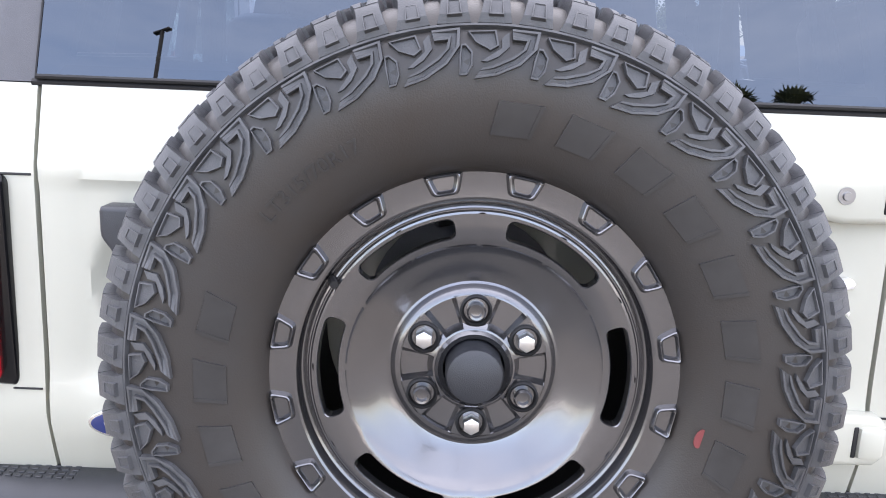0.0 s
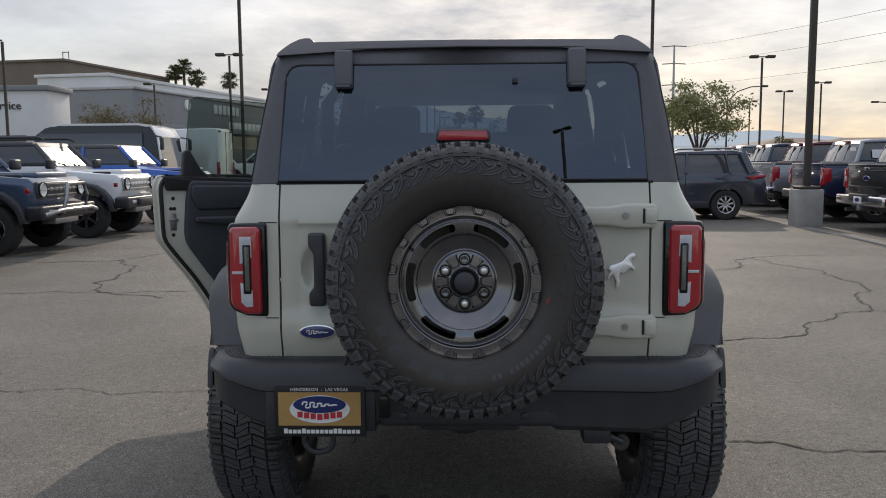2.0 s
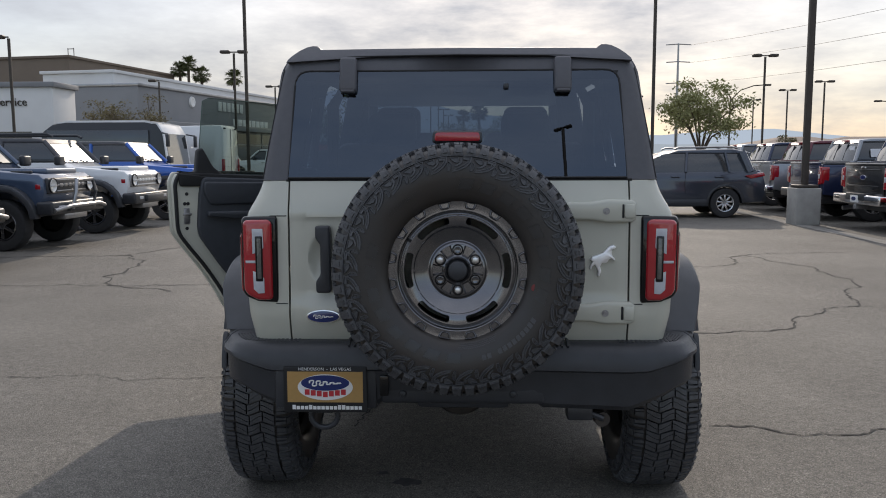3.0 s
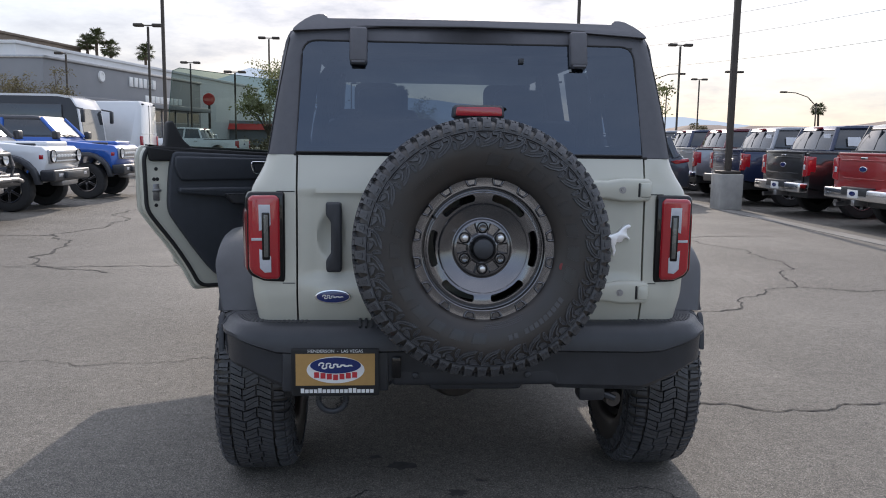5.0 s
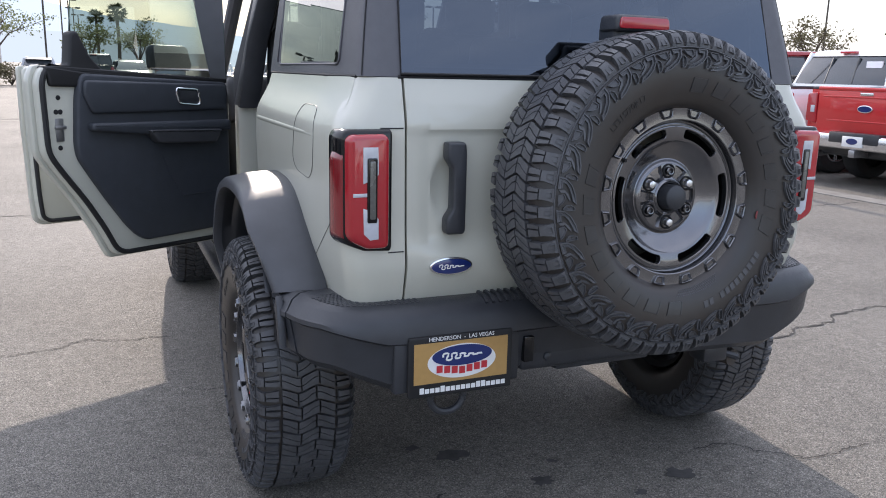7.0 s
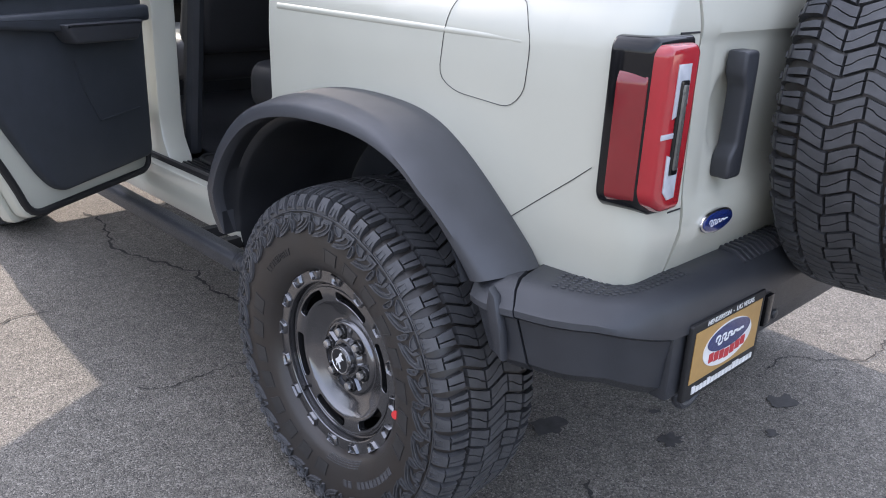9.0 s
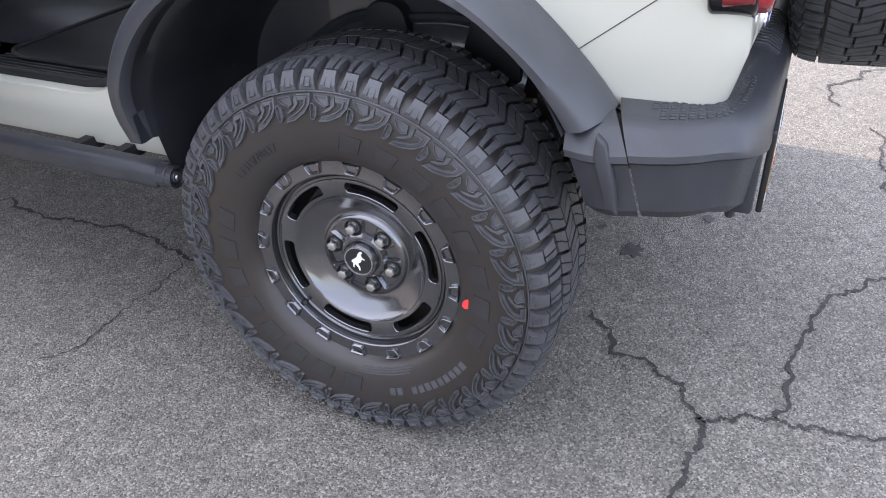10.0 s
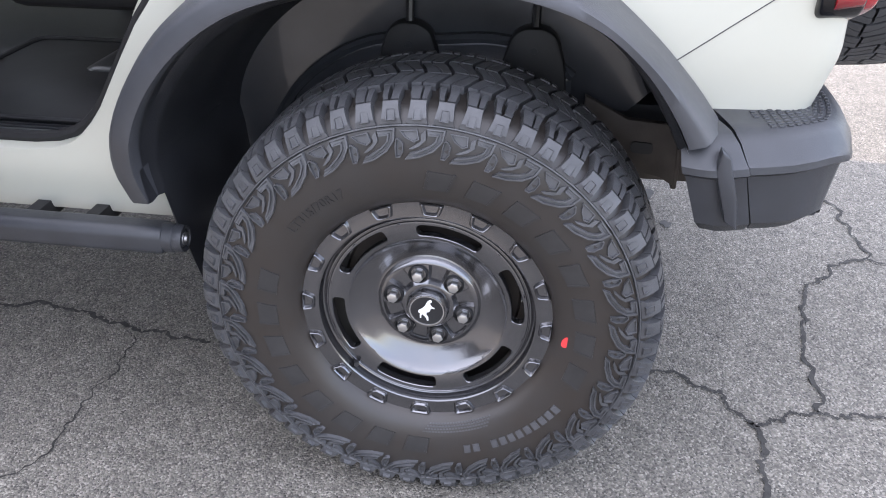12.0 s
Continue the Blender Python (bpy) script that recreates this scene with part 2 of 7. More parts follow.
# ---- mesh helpers ----
def mesh(name, verts, faces, smooth=35):
    me = bpy.data.meshes.new(name)
    me.from_pydata([tuple(v) for v in verts], [], [tuple(f) for f in faces])
    me.update()
    bm = bmesh.new()
    bm.from_mesh(me)
    bmesh.ops.remove_doubles(bm, verts=bm.verts, dist=1e-5)
    bmesh.ops.recalc_face_normals(bm, faces=bm.faces)
    bm.to_mesh(me)
    bm.free()
    if smooth:
        me.shade_smooth()
        me.set_sharp_from_angle(angle=radians(smooth))
    return me


def part(name, geo, mat, parent, label="", m=None, smooth=35):
    """Links geometry (verts, faces) or a ready mesh as one object under a parent."""
    me = geo if isinstance(geo, bpy.types.Mesh) else mesh(name, geo[0], geo[1], smooth)
    if not me.materials:
        me.materials.append(mat)
    ob = new(name, me)
    if parent is not None:
        ob.parent = parent
    if m is not None:
        ob.matrix_basis = m
    return tagged(ob, label)


def thing(name, label, category, m=None, group=""):
    ob = new(name)
    ob.empty_display_size = 0.2
    if m is not None:
        ob.matrix_basis = m
    return tagged(ob, label, category, group)


def merged(*geos):
    vs, fs = [], []
    for v, f in geos:
        k = len(vs)
        vs += [tuple(p) for p in v]
        fs += [tuple(i + k for i in q) for q in f]
    return vs, fs


def moved(geo, m):
    return [tuple(m @ Vector(v)) for v in geo[0]], geo[1]


def mirrored(geo):
    return [(-v[0], v[1], v[2]) for v in geo[0]], [tuple(reversed(f)) for f in geo[1]]


def from_bm(bm):
    bm.verts.index_update()
    out = [tuple(v.co) for v in bm.verts], [tuple(v.index for v in f.verts) for f in bm.faces]
    bm.free()
    return out


def rbox(lo, hi, bevel=0.0, segs=2):
    """A box from corner to corner with rounded edges."""
    bm = bmesh.new()
    mid = [(a + b) / 2 for a, b in zip(lo, hi)]
    bmesh.ops.create_cube(bm, size=1, matrix=Matrix.Translation(mid) @ Matrix.Diagonal([abs(b - a) for a, b in zip(lo, hi)] + [1]))
    if bevel > 0:
        bmesh.ops.bevel(bm, geom=list(bm.edges), offset=bevel, segments=segs, affect="EDGES", profile=0.5)
    return from_bm(bm)


def prism(poly, lo, hi, axis="x", bevel=0.0, segs=2):
    """A flat outline pushed along an axis: x takes (y, z), y takes (x, z), z takes (x, y)."""
    place = {"x": lambda a, b, c: (c, a, b), "y": lambda a, b, c: (a, c, b), "z": lambda a, b, c: (a, b, c)}[axis]
    bm = bmesh.new()
    low = [bm.verts.new(place(a, b, lo)) for a, b in poly]
    top = [bm.verts.new(place(a, b, hi)) for a, b in poly]
    f1 = bm.faces.new(low)
    f2 = bm.faces.new(list(reversed(top)))
    for i in range(len(poly)):
        j = (i + 1) % len(poly)
        bm.faces.new((low[j], low[i], top[i], top[j]))
    bmesh.ops.recalc_face_normals(bm, faces=bm.faces)
    if bevel > 0:
        rim = list({e for f in (f1, f2) for e in f.edges})
        bmesh.ops.bevel(bm, geom=rim, offset=bevel, segments=segs, affect="EDGES", profile=0.5)
    return from_bm(bm)


def lathe(profile, segs=64, closed=False):
    """Turns (radius, height) points round the z axis."""
    vs, fs = [], []
    n = len(profile)
    for i in range(segs):
        a = 2 * math.pi * i / segs
        vs += [(r * math.cos(a), r * math.sin(a), h) for r, h in profile]
    for i in range(segs):
        j = (i + 1) % segs
        for k in range(n if closed else n - 1):
            q = (k + 1) % n
            fs.append((i * n + k, j * n + k, j * n + q, i * n + q))
    return vs, fs


def sheet(rows):
    """Faces over a grid of points."""
    n = len(rows[0])
    vs = [p for r in rows for p in r]
    fs = [(i * n + k, i * n + k + 1, (i + 1) * n + k + 1, (i + 1) * n + k) for i in range(len(rows) - 1) for k in range(n - 1)]
    return vs, fs


def thick(geo, depth, toward):
    """Gives a sheet a thickness: a second skin shifted by depth toward a point, joined round its rim."""
    vs, fs = geo
    vs = [Vector(v) for v in vs]
    nor = [Vector() for _ in vs]
    for f in fs:
        k = (vs[f[1]] - vs[f[0]]).cross(vs[f[2]] - vs[f[0]])
        for i in f:
            nor[i] += k
    out = []
    for v, k in zip(vs, nor):
        k = k.normalized() if k.length > 1e-12 else Vector((0, 0, 1))
        if k.dot(Vector(toward) - v) < 0:
            k = -k
        out.append(v + k * depth)
    n = len(vs)
    count = {}
    for f in fs:
        for i in range(len(f)):
            e = (f[i], f[(i + 1) % len(f)])
            count[frozenset(e)] = count.get(frozenset(e), []) + [e]
    rim = [es[0] for es in count.values() if len(es) == 1]
    return [tuple(v) for v in vs + out], list(fs) + [tuple(i + n for i in reversed(f)) for f in fs] + [(b, a, a + n, b + n) for a, b in rim]


def tube(points, radius, sides=8, closed=False):
    pts = [Vector(p) for p in points]
    n = len(pts)
    vs, fs = [], []
    up = Vector((0.13, 0.21, 0.97))
    for i, p in enumerate(pts):
        a = pts[(i - 1) % n] if closed or i else p
        b = pts[(i + 1) % n] if closed or i < n - 1 else p
        d = (b - a).normalized()
        u = d.cross(up).normalized()
        w = d.cross(u)
        r = radius[i] if isinstance(radius, (list, tuple)) else radius
        vs += [p + (u * math.cos(2 * math.pi * k / sides) + w * math.sin(2 * math.pi * k / sides)) * r for k in range(sides)]
    for i in range(n if closed else n - 1):
        j = (i + 1) % n
        fs += [(i * sides + k, i * sides + (k + 1) % sides, j * sides + (k + 1) % sides, j * sides + k) for k in range(sides)]
    if not closed:
        fs += [tuple(range(sides)), tuple(reversed(range((n - 1) * sides, n * sides)))]
    return [tuple(v) for v in vs], fs


def along(points, n):
    """n points evenly spaced along a smoothed open line."""
    p = np.array(points, float)
    for _ in range(2):
        q = [p[0]]
        for a, b in zip(p[:-1], p[1:]):
            q += [a * 0.75 + b * 0.25, a * 0.25 + b * 0.75]
        p = np.array(q + [p[-1]])
    d = np.r_[0, np.cumsum(np.linalg.norm(np.diff(p, axis=0), axis=1))]
    s = np.linspace(0, d[-1], n)
    return np.stack([np.interp(s, d, p[:, k]) for k in range(p.shape[1])], 1)


def rounded(poly, r, n=4):
    """Rounds the corners of a flat outline."""
    out = []
    m = len(poly)
    for i in range(m):
        a, b, c = (Vector(poly[(i + k) % m]) for k in (-1, 0, 1))
        rr = min(r, (a - b).length * 0.45, (c - b).length * 0.45)
        p, q = b + (a - b).normalized() * rr, b + (c - b).normalized() * rr
        out += [tuple(p.lerp(b, t).lerp(b.lerp(q, t), t)) for t in [k / n for k in range(n + 1)]]
    return out


def ellipse(cx, cz, rx, rz, n=32):
    return [(cx + rx * math.cos(2 * math.pi * k / n), cz + rz * math.sin(2 * math.pi * k / n)) for k in range(n)]


def lettering(text, size, depth=0.001, align="CENTER"):
    """Words in the built-in font as geometry in the xy plane, pushed along z."""
    cu = bpy.data.curves.new("text", "FONT")
    cu.body, cu.size, cu.extrude, cu.align_x, cu.resolution_u = text, size, depth, align, 2
    ob = bpy.data.objects.new("text", cu)
    me = ob.to_mesh()
    out = [tuple(v.co) for v in me.vertices], [tuple(p.vertices) for p in me.polygons]
    ob.to_mesh_clear()
    bpy.data.objects.remove(ob)
    bpy.data.curves.remove(cu)
    return out


def swash(cx, cz, width, height, y, r):
    """A flowing stroke in place of a maker's script, in the plane of y."""
    pts = []
    for k in range(61):
        t = k / 60
        a = 2 * math.pi * 4.5 * t
        up = 0.5 * height * (0.45 + 0.40 * math.cos(2 * math.pi * t * 0.5))
        pts.append((cx + width * (t - 0.5) - 0.18 * height * math.sin(2 * a) + 0.22 * up * math.sin(a), y, cz + up * math.sin(a) - 0.04 * height))
    vs, fs = tube(pts, r, 6)
    return [(x, y + (q - y) * 0.35, z) for x, q, z in vs], fs


# ---- wheels ----
TYRE_R, PITCHES = 0.438, 29
# carcass outline of half a tyre: distance along the skin from the crown, then across (axle direction) and radius
_PROFILE = [(0.0, 0.4275), (0.06, 0.427), (0.105, 0.4235), (0.128, 0.416), (0.142, 0.402), (0.152, 0.380), (0.158, 0.352), (0.1585, 0.325), (0.155, 0.295), (0.149, 0.270), (0.141, 0.252), (0.126, 0.240), (0.112, 0.232)]
_pa = np.array(_PROFILE)
_ps = np.r_[0, np.cumsum(np.linalg.norm(np.diff(_pa, axis=0), axis=1))]


def skin(s, h=0.0):
    """Across and radius of the tyre's skin at the distance s from the crown (minus: inner side), h above it."""
    t = abs(s)
    a, r = np.interp(t, _ps, _pa[:, 0]), np.interp(t, _ps, _pa[:, 1])
    e = 0.004
    da, dr = np.interp(t + e, _ps, _pa[:, 0]) - np.interp(max(t - e, 0), _ps, _pa[:, 0]), np.interp(t + e, _ps, _pa[:, 1]) - np.interp(max(t - e, 0), _ps, _pa[:, 1])
    k = math.hypot(da, dr)
    na, nr = -dr / k, da / k
    a, r = a + na * h, r + nr * h
    return (a if s >= 0 else -a), r


def lug(poly, h, taper=0.0012, sink=0.004):
    """A block on the tyre: outline of (angle in pitches, distance s), pushed out by h."""
    n = len(poly)
    step = 2 * math.pi / PITCHES
    cx, cs = sum(p[0] for p in poly) / n, sum(p[1] for p in poly) / n
    vs = []
    for level in (0, 1):
        for u, s in poly:
            if level:
                d = math.hypot((u - cx) * step * 0.43, s - cs) + 1e-6
                k = max(0.3, 1 - taper / d)
                u, s = cx + (u - cx) * k, cs + (s - cs) * k
            a, r = skin(s, h if level else -sink)
            vs.append((r * math.cos(u * step), r * math.sin(u * step), a))
    fs = [tuple(range(n, 2 * n))]
    fs += [(i, (i + 1) % n, n + (i + 1) % n, n + i) for i in range(n)]
    return vs, fs


def strip(stations, sink=0.004, taper=0.0011):
    """A block that follows the tyre's skin: stations of (distance s, angle from, angle to, height); angles in pitches."""
    step = 2 * math.pi / PITCHES
    vs, fs = [], []
    n = len(stations)
    for i, (s, u0, u1, h) in enumerate(stations):
        inset = (taper if i == 0 else -taper if i == n - 1 else 0.0) * (1 if stations[-1][0] > stations[0][0] else -1)
        for level in (0, 1):
            a, r = skin(s + (inset if level else 0), h if level else -sink)
            k = taper / r / step if level else 0.0
            for u in (u0 + k, u1 - k):
                vs.append((r * math.cos(u * step), r * math.sin(u * step), a))
    for i in range(n - 1):
        p, q = 4 * i, 4 * i + 4
        fs += [(p + 2, p + 3, q + 3, q + 2), (p, p + 2, q + 2, q), (p + 3, p + 1, q + 1, q + 3)]
    fs += [(0, 1, 3, 2), (4 * n - 4, 4 * n - 2, 4 * n - 1, 4 * n - 3)]
    return vs, fs


def framed(poly, h, floor, width=0.0022, sink=0.002):
    """A pad on the tyre with a raised rim round a sunken field: outline of (angle in pitches, distance s)."""
    n = len(poly)
    step = 2 * math.pi / PITCHES
    cu, cs = sum(p[0] for p in poly) / n, sum(p[1] for p in poly) / n
    vs = []
    for inset, z in ((0, -sink), (0.0005, h), (width, h), (width + 0.0006, floor)):
        for u, s in poly:
            d = math.hypot((u - cu) * step * 0.37, s - cs) + 1e-6
            k = max(0.15, 1 - inset * 1.3 / d)
            a, r = skin(cs + (s - cs) * k, z)
            b = (cu + (u - cu) * k) * step
            vs.append((r * math.cos(b), r * math.sin(b), a))
    fs = [(q * n + i, q * n + (i + 1) % n, (q + 1) * n + (i + 1) % n, (q + 1) * n + i) for q in range(3) for i in range(n)]
    return vs, fs + [tuple(range(3 * n, 4 * n))]


def channel(pairs, h, floor, sink=0.002, k=0.26):
    """A bent band on the tyre with raised edges along a sunken middle; pairs of (angle in pitches, distance s)."""
    step = 2 * math.pi / PITCHES
    vs, fs = [], []
    n = len(pairs)
    for i, (p, q) in enumerate(pairs):
        end = i in (0, n - 1)
        mix = lambda t: (p[0] + (q[0] - p[0]) * t, p[1] + (q[1] - p[1]) * t)
        for t, z in ((0, -sink), (0.05, h), (k, h), (k + 0.07, h if end else floor), (0.93 - k, h if end else floor), (1 - k, h), (0.95, h), (1, -sink)):
            u, s = mix(t)
            a, r = skin(s, z)
            vs.append((r * math.cos(u * step), r * math.sin(u * step), a))
    for i in range(n - 1):
        fs += [(8 * i + j, 8 * i + j + 1, 8 * i + j + 9, 8 * i + j + 8) for j in range(7)]
    fs += [tuple(range(8)), tuple(reversed(range(8 * n - 8, 8 * n)))]
    return vs, fs


def tyre_geometry():
    prof = [(skin(s)[1], skin(s)[0]) for s in np.r_[np.linspace(-_ps[-1], -0.2, 10), np.linspace(-0.18, 0.18, 13), np.linspace(0.2, _ps[-1], 10)]]
    body = lathe(prof, 96)
    blocks = []
    h = 0.0135
    # lateral grooves wander in a zig-zag from shoulder to shoulder
    zag_s = [-0.125, -0.086, -0.0285, 0.0285, 0.086, 0.125]
    zag_u = [-0.03, 0.0, 0.24, 0.0, 0.24, 0.27]
    zag = lambda s: float(np.interp(s, zag_s, zag_u))
    rows = [(-0.0815, -0.0305), (-0.0260, 0.0260), (0.0305, 0.0815)]
    for i in range(2 * PITCHES):
        u = i * 0.5
        for j, (lo, hi) in enumerate(rows):
            mid = (lo + hi) / 2
            lift = 0.0055 * (1 if i % 2 else -1)
            lo2, hi2 = lo + lift * (j != 0), hi + lift * (j != 2)
            ss = [lo2, lo2 + (mid - lo) * 0.5, mid, hi2 - (hi - mid) * 0.5, hi2]
            # each block is parted by a fine sipe that steps sideways half way
            cut_u = [0.21, 0.21, 0.25, 0.27, 0.27] if j != 1 else [0.28, 0.28, 0.24, 0.21, 0.21]
            blocks.append(strip([(s, u + zag(s) + 0.03, u + zag(s) + c - 0.006, h) for s, c in zip(ss, cut_u)], taper=0.0008))
            blocks.append(strip([(s, u + zag(s) + c + 0.006, u + zag(s) + 0.468, h) for s, c in zip(ss, cut_u)], taper=0.0008))
        for side in (1, -1):
            z0 = zag(side * 0.086)
            wide_block = i % 2 == 0
            top = [(0.087 if wide_block else 0.091, 0.06, 0.44), (0.100, 0.04, 0.41), (0.113, 0.06, 0.40), (0.122, 0.07, 0.385)]
            low = [(0.128, 0.07, 0.375, h), (0.134, 0.07, 0.375, h - 0.0005), (0.142, 0.06, 0.39, h - 0.002), (0.152, 0.045, 0.42, h - 0.005), (0.1615, 0.02, 0.46, 0.0045)]
            slit = 0.028 if wide_block else 0.008
            mid = 0.22 + 0.03 * (1 if wide_block else -1)
            blocks.append(strip([(side * s, u + z0 + a, u + z0 + mid - slit, h) for s, a, b in top] + [(side * 0.128, u + z0 + 0.07, u + z0 + mid - slit * 0.3, h)]))
            blocks.append(strip([(side * s, u + z0 + mid + slit, u + z0 + b, h) for s, a, b in top] + [(side * 0.128, u + z0 + mid + slit * 0.3, u + z0 + 0.375, h)]))
            blocks.append(strip([(side * s, u + z0 + a, u + z0 + b, hh) for s, a, b, hh in low]))
            pad = [(u + z0 + 0.15, side * 0.139), (u + z0 + 0.30, side * 0.139), (u + z0 + 0.32, side * 0.1555), (u + z0 + 0.135, side * 0.1555)]
            blocks.append(framed(pad, h - 0.0005 if wide_block else h - 0.0015, h - 0.0045, 0.0016, -0.002))
    return body, merged(*blocks)


def sidewall_geometry():
    """Raised figures below the shoulder, once a pitch: a hooked band, a slim lozenge and a small pad, each with a raised rim."""
    out = []
    at = lambda x, y, side, i: (i - side * x / 205.0, side * (0.1665 + (y - 290) / 150.0 * 0.051))
    hook = [((868, 293), (872, 326)), ((943, 291), (907, 326)), ((939, 346), (899, 353)), ((902, 397), (872, 377)), ((836, 433), (822, 401)), ((768, 444), (794, 409))]
    lozenge = [(737, 338), (749, 338), (768, 362), (766, 405), (749, 433), (727, 433), (729, 375)]
    cap = [(754, 303), (829, 299), (838, 345), (815, 361), (774, 336)]
    link = [(844, 318), (862, 300), (866, 345), (838, 378), (806, 393), (790, 392), (818, 372), (846, 350)]
    for i in range(PITCHES):
        for side in (1, -1):
            out.append(channel([(at(*p, side, i), at(*q, side, i)) for p, q in hook], 0.0066, 0.0022))
            out.append(framed([at(*p, side, i) for p in lozenge], 0.0062, 0.0004, 0.0020))
            out.append(framed([at(*p, side, i) for p in cap], 0.0062, 0.0020, 0.0020))
            out.append(lug([at(*p, side, i) for p in link], 0.0040, 0.0006, 0.002))
    # a rib round the tyre parts the shoulder from the figures
    for side in (1, -1):
        out.append(lathe([(skin(side * q, k)[1], skin(side * q, k)[0]) for q, k in ((0.1605, -0.001), (0.1615, 0.0048), (0.1640, 0.0048), (0.1652, -0.001))], 116))
    return merged(*out)


def arc_bars(start, count, pitch, s0, s1, width, h=0.002, slant=0.0, solid=False):
    """Raised bars in place of a maker's letters along the sidewall; angles in degrees."""
    out = []
    k = PITCHES / 360
    for i in range(count):
        a, w = start + i * pitch, width / 2
        body = [(s0 + (s1 - s0) * f, (a - w + slant * f) * k, (a + w + slant * f) * k, h) for f in (0, 0.33, 0.67, 1)]
        out.append(strip(body, 0.001, 0.0004))
        if not solid:
            # a slim raised edge round the bar
            e = 0.09 * width
            for lo, hi in ((0.0, e), (width - e, width)):
                out.append(strip([(q, u0 + lo * k, u0 + hi * k, h + 0.0009) for q, u0, u1, _ in body], 0.0, 0.0002))
    return merged(*out)


def arc_text(text, size, s_mid, at_degrees, h=0.0012):
    vs, fs = lettering(text, size, 0.0006)
    out = []
    r0 = skin(s_mid)[1]
    for x, y, z in vs:
        a, r = skin(s_mid - (y - size * 0.35), h + z)
        ang = radians(at_degrees) - x / r0
        out.append((r * math.cos(ang), r * math.sin(ang), a))
    return out, fs


def rim_geometry():
    """The disc: ring with pads, groove, six slots, dished centre and hub. z is outward; 0 lies in the ring's face."""
    prof = [(0.2490, -0.022), (0.2485, -0.004), (0.2465, -0.0005), (0.2435, 0.0006), (0.2415, -0.0012), (0.240, -0.0015), (0.2085, -0.0012), (0.2060, -0.003), (0.2045, -0.012), (0.2030, -0.021), (0.2000, -0.0225), (0.1985, -0.0205), (0.1970, -0.0175), (0.1950, -0.0170), (0.1938, -0.0185), (0.1925, -0.0185), (0.1905, -0.0160), (0.1880, -0.0155), (0.1720, -0.0165), (0.1560, -0.0200), (0.1520, -0.0225), (0.1480, -0.0268), (0.1380, -0.0325), (0.1200, -0.0425), (0.1080, -0.0485), (0.1030, -0.0500), (0.1000, -0.0490), (0.0970, -0.0440), (0.0930, -0.0405), (0.0880, -0.0395), (0.0560, -0.0390), (0.0520, -0.0380), (0.0490, -0.0345), (0.0460, -0.0335), (0.0400, -0.0340)]
    pr, pz = np.array([p[0] for p in prof])[::-1], np.array([p[1] for p in prof])[::-1]
    height = lambda r: float(np.interp(r, pr, pz))
    k0 = [p[0] for p in prof].index(0.1880)
    k1 = [p[0] for p in prof].index(0.1520)
    out = [lathe(prof[:k0 + 1], 180), lathe(prof[k1:k1 + 6 + 4], 180)]
    # hub plateau, sunken between the studs
    hub = prof[k1 + 9:]
    rows = []
    for i in range(180):
        a = 2 * math.pi * i / 180
        off = abs((math.degrees(a) - 30 + 30) % 60 - 30)
        dip = 0.0075 * max(0.0, min(1.0, (14.0 - off) / 4.0))
        rows.append([(r * math.cos(a), r * math.sin(a), z - (dip if 0.053 < r < 0.0885 else 0.0)) for r, z in [hub[0], (0.0895, -0.0398), (0.0875, -0.0395), (0.060, -0.039), (0.0555, -0.039)] + hub[3:]])
    v2, f2 = sheet(rows + rows[:1])
    out.append((v2, f2))
    # six slots with rounded ends, each in its sixth of the band
    r_in, r_out, half = 0.1605, 0.1835, 20.0
    for j in range(6):
        mid = 30 + 60 * j
        rm = (r_in + r_out) / 2
        flat = rounded([(-radians(half) * rm, r_in - rm), (radians(half) * rm, r_in - rm), (radians(half) * rm, r_out - rm), (-radians(half) * rm, r_out - rm)], 0.0095, 6)
        flat = [(a[0] + (b[0] - a[0]) * q / k, a[1] + (b[1] - a[1]) * q / k) for a, b in zip(flat, flat[1:] + flat[:1]) for k in (max(1, int(math.hypot(b[0] - a[0], b[1] - a[1]) / 0.006)),) for q in range(k)]
        edge = []
        for x, y in flat:
            w, lo, hi = radians(30) * rm, 0.1520 - rm, 0.1880 - rm
            k = min(w / abs(x) if x else 9e9, (hi / y if y > 0 else lo / y) if y else 9e9)
            edge.append((x * k, y * k))
        for cx, cy in ((-radians(30) * rm, 0.1520 - rm), (radians(30) * rm, 0.1520 - rm), (radians(30) * rm, 0.1880 - rm), (-radians(30) * rm, 0.1880 - rm)):
            near = min(range(len(edge)), key=lambda q: math.hypot(edge[q][0] - cx, edge[q][1] - cy))
            edge[near] = (cx, cy)
        n = len(flat)
        rings = [[(a, b, None) for a, b in edge], [((a * 0.5 + c * 0.5), (b * 0.5 + d * 0.5), None) for (a, b), (c, d) in zip(edge, flat)], [(a * 1.015, b * 1.10, None) for a, b in flat], [(a, b, -0.0015) for a, b in flat], [(a * 0.995, b * 0.96, -0.018) for a, b in flat]]
        vs = []
        for ring in rings:
            for x, y, d in ring:
                r, th = rm + y, radians(mid) + x / rm
                vs.append((r * math.cos(th), r * math.sin(th), height(r) + (d or 0.0)))
        out.append((vs, [(q * n + i, q * n + (i + 1) % n, (q + 1) * n + (i + 1) % n, (q + 1) * n + i) for q in range(4) for i in range(n)]))
    # sixteen pads on the ring, each a raised frame round a sunken tray, wide side out
    for i in range(16):
        m = Matrix.Rotation(2 * math.pi * (i + 0.5) / 16, 4, "Z")
        o = rounded([(0.2360, -0.0195), (0.2360, 0.0195), (0.2145, 0.0125), (0.2145, -0.0125)], 0.005, 3)
        c = (0.2265, 0.0)
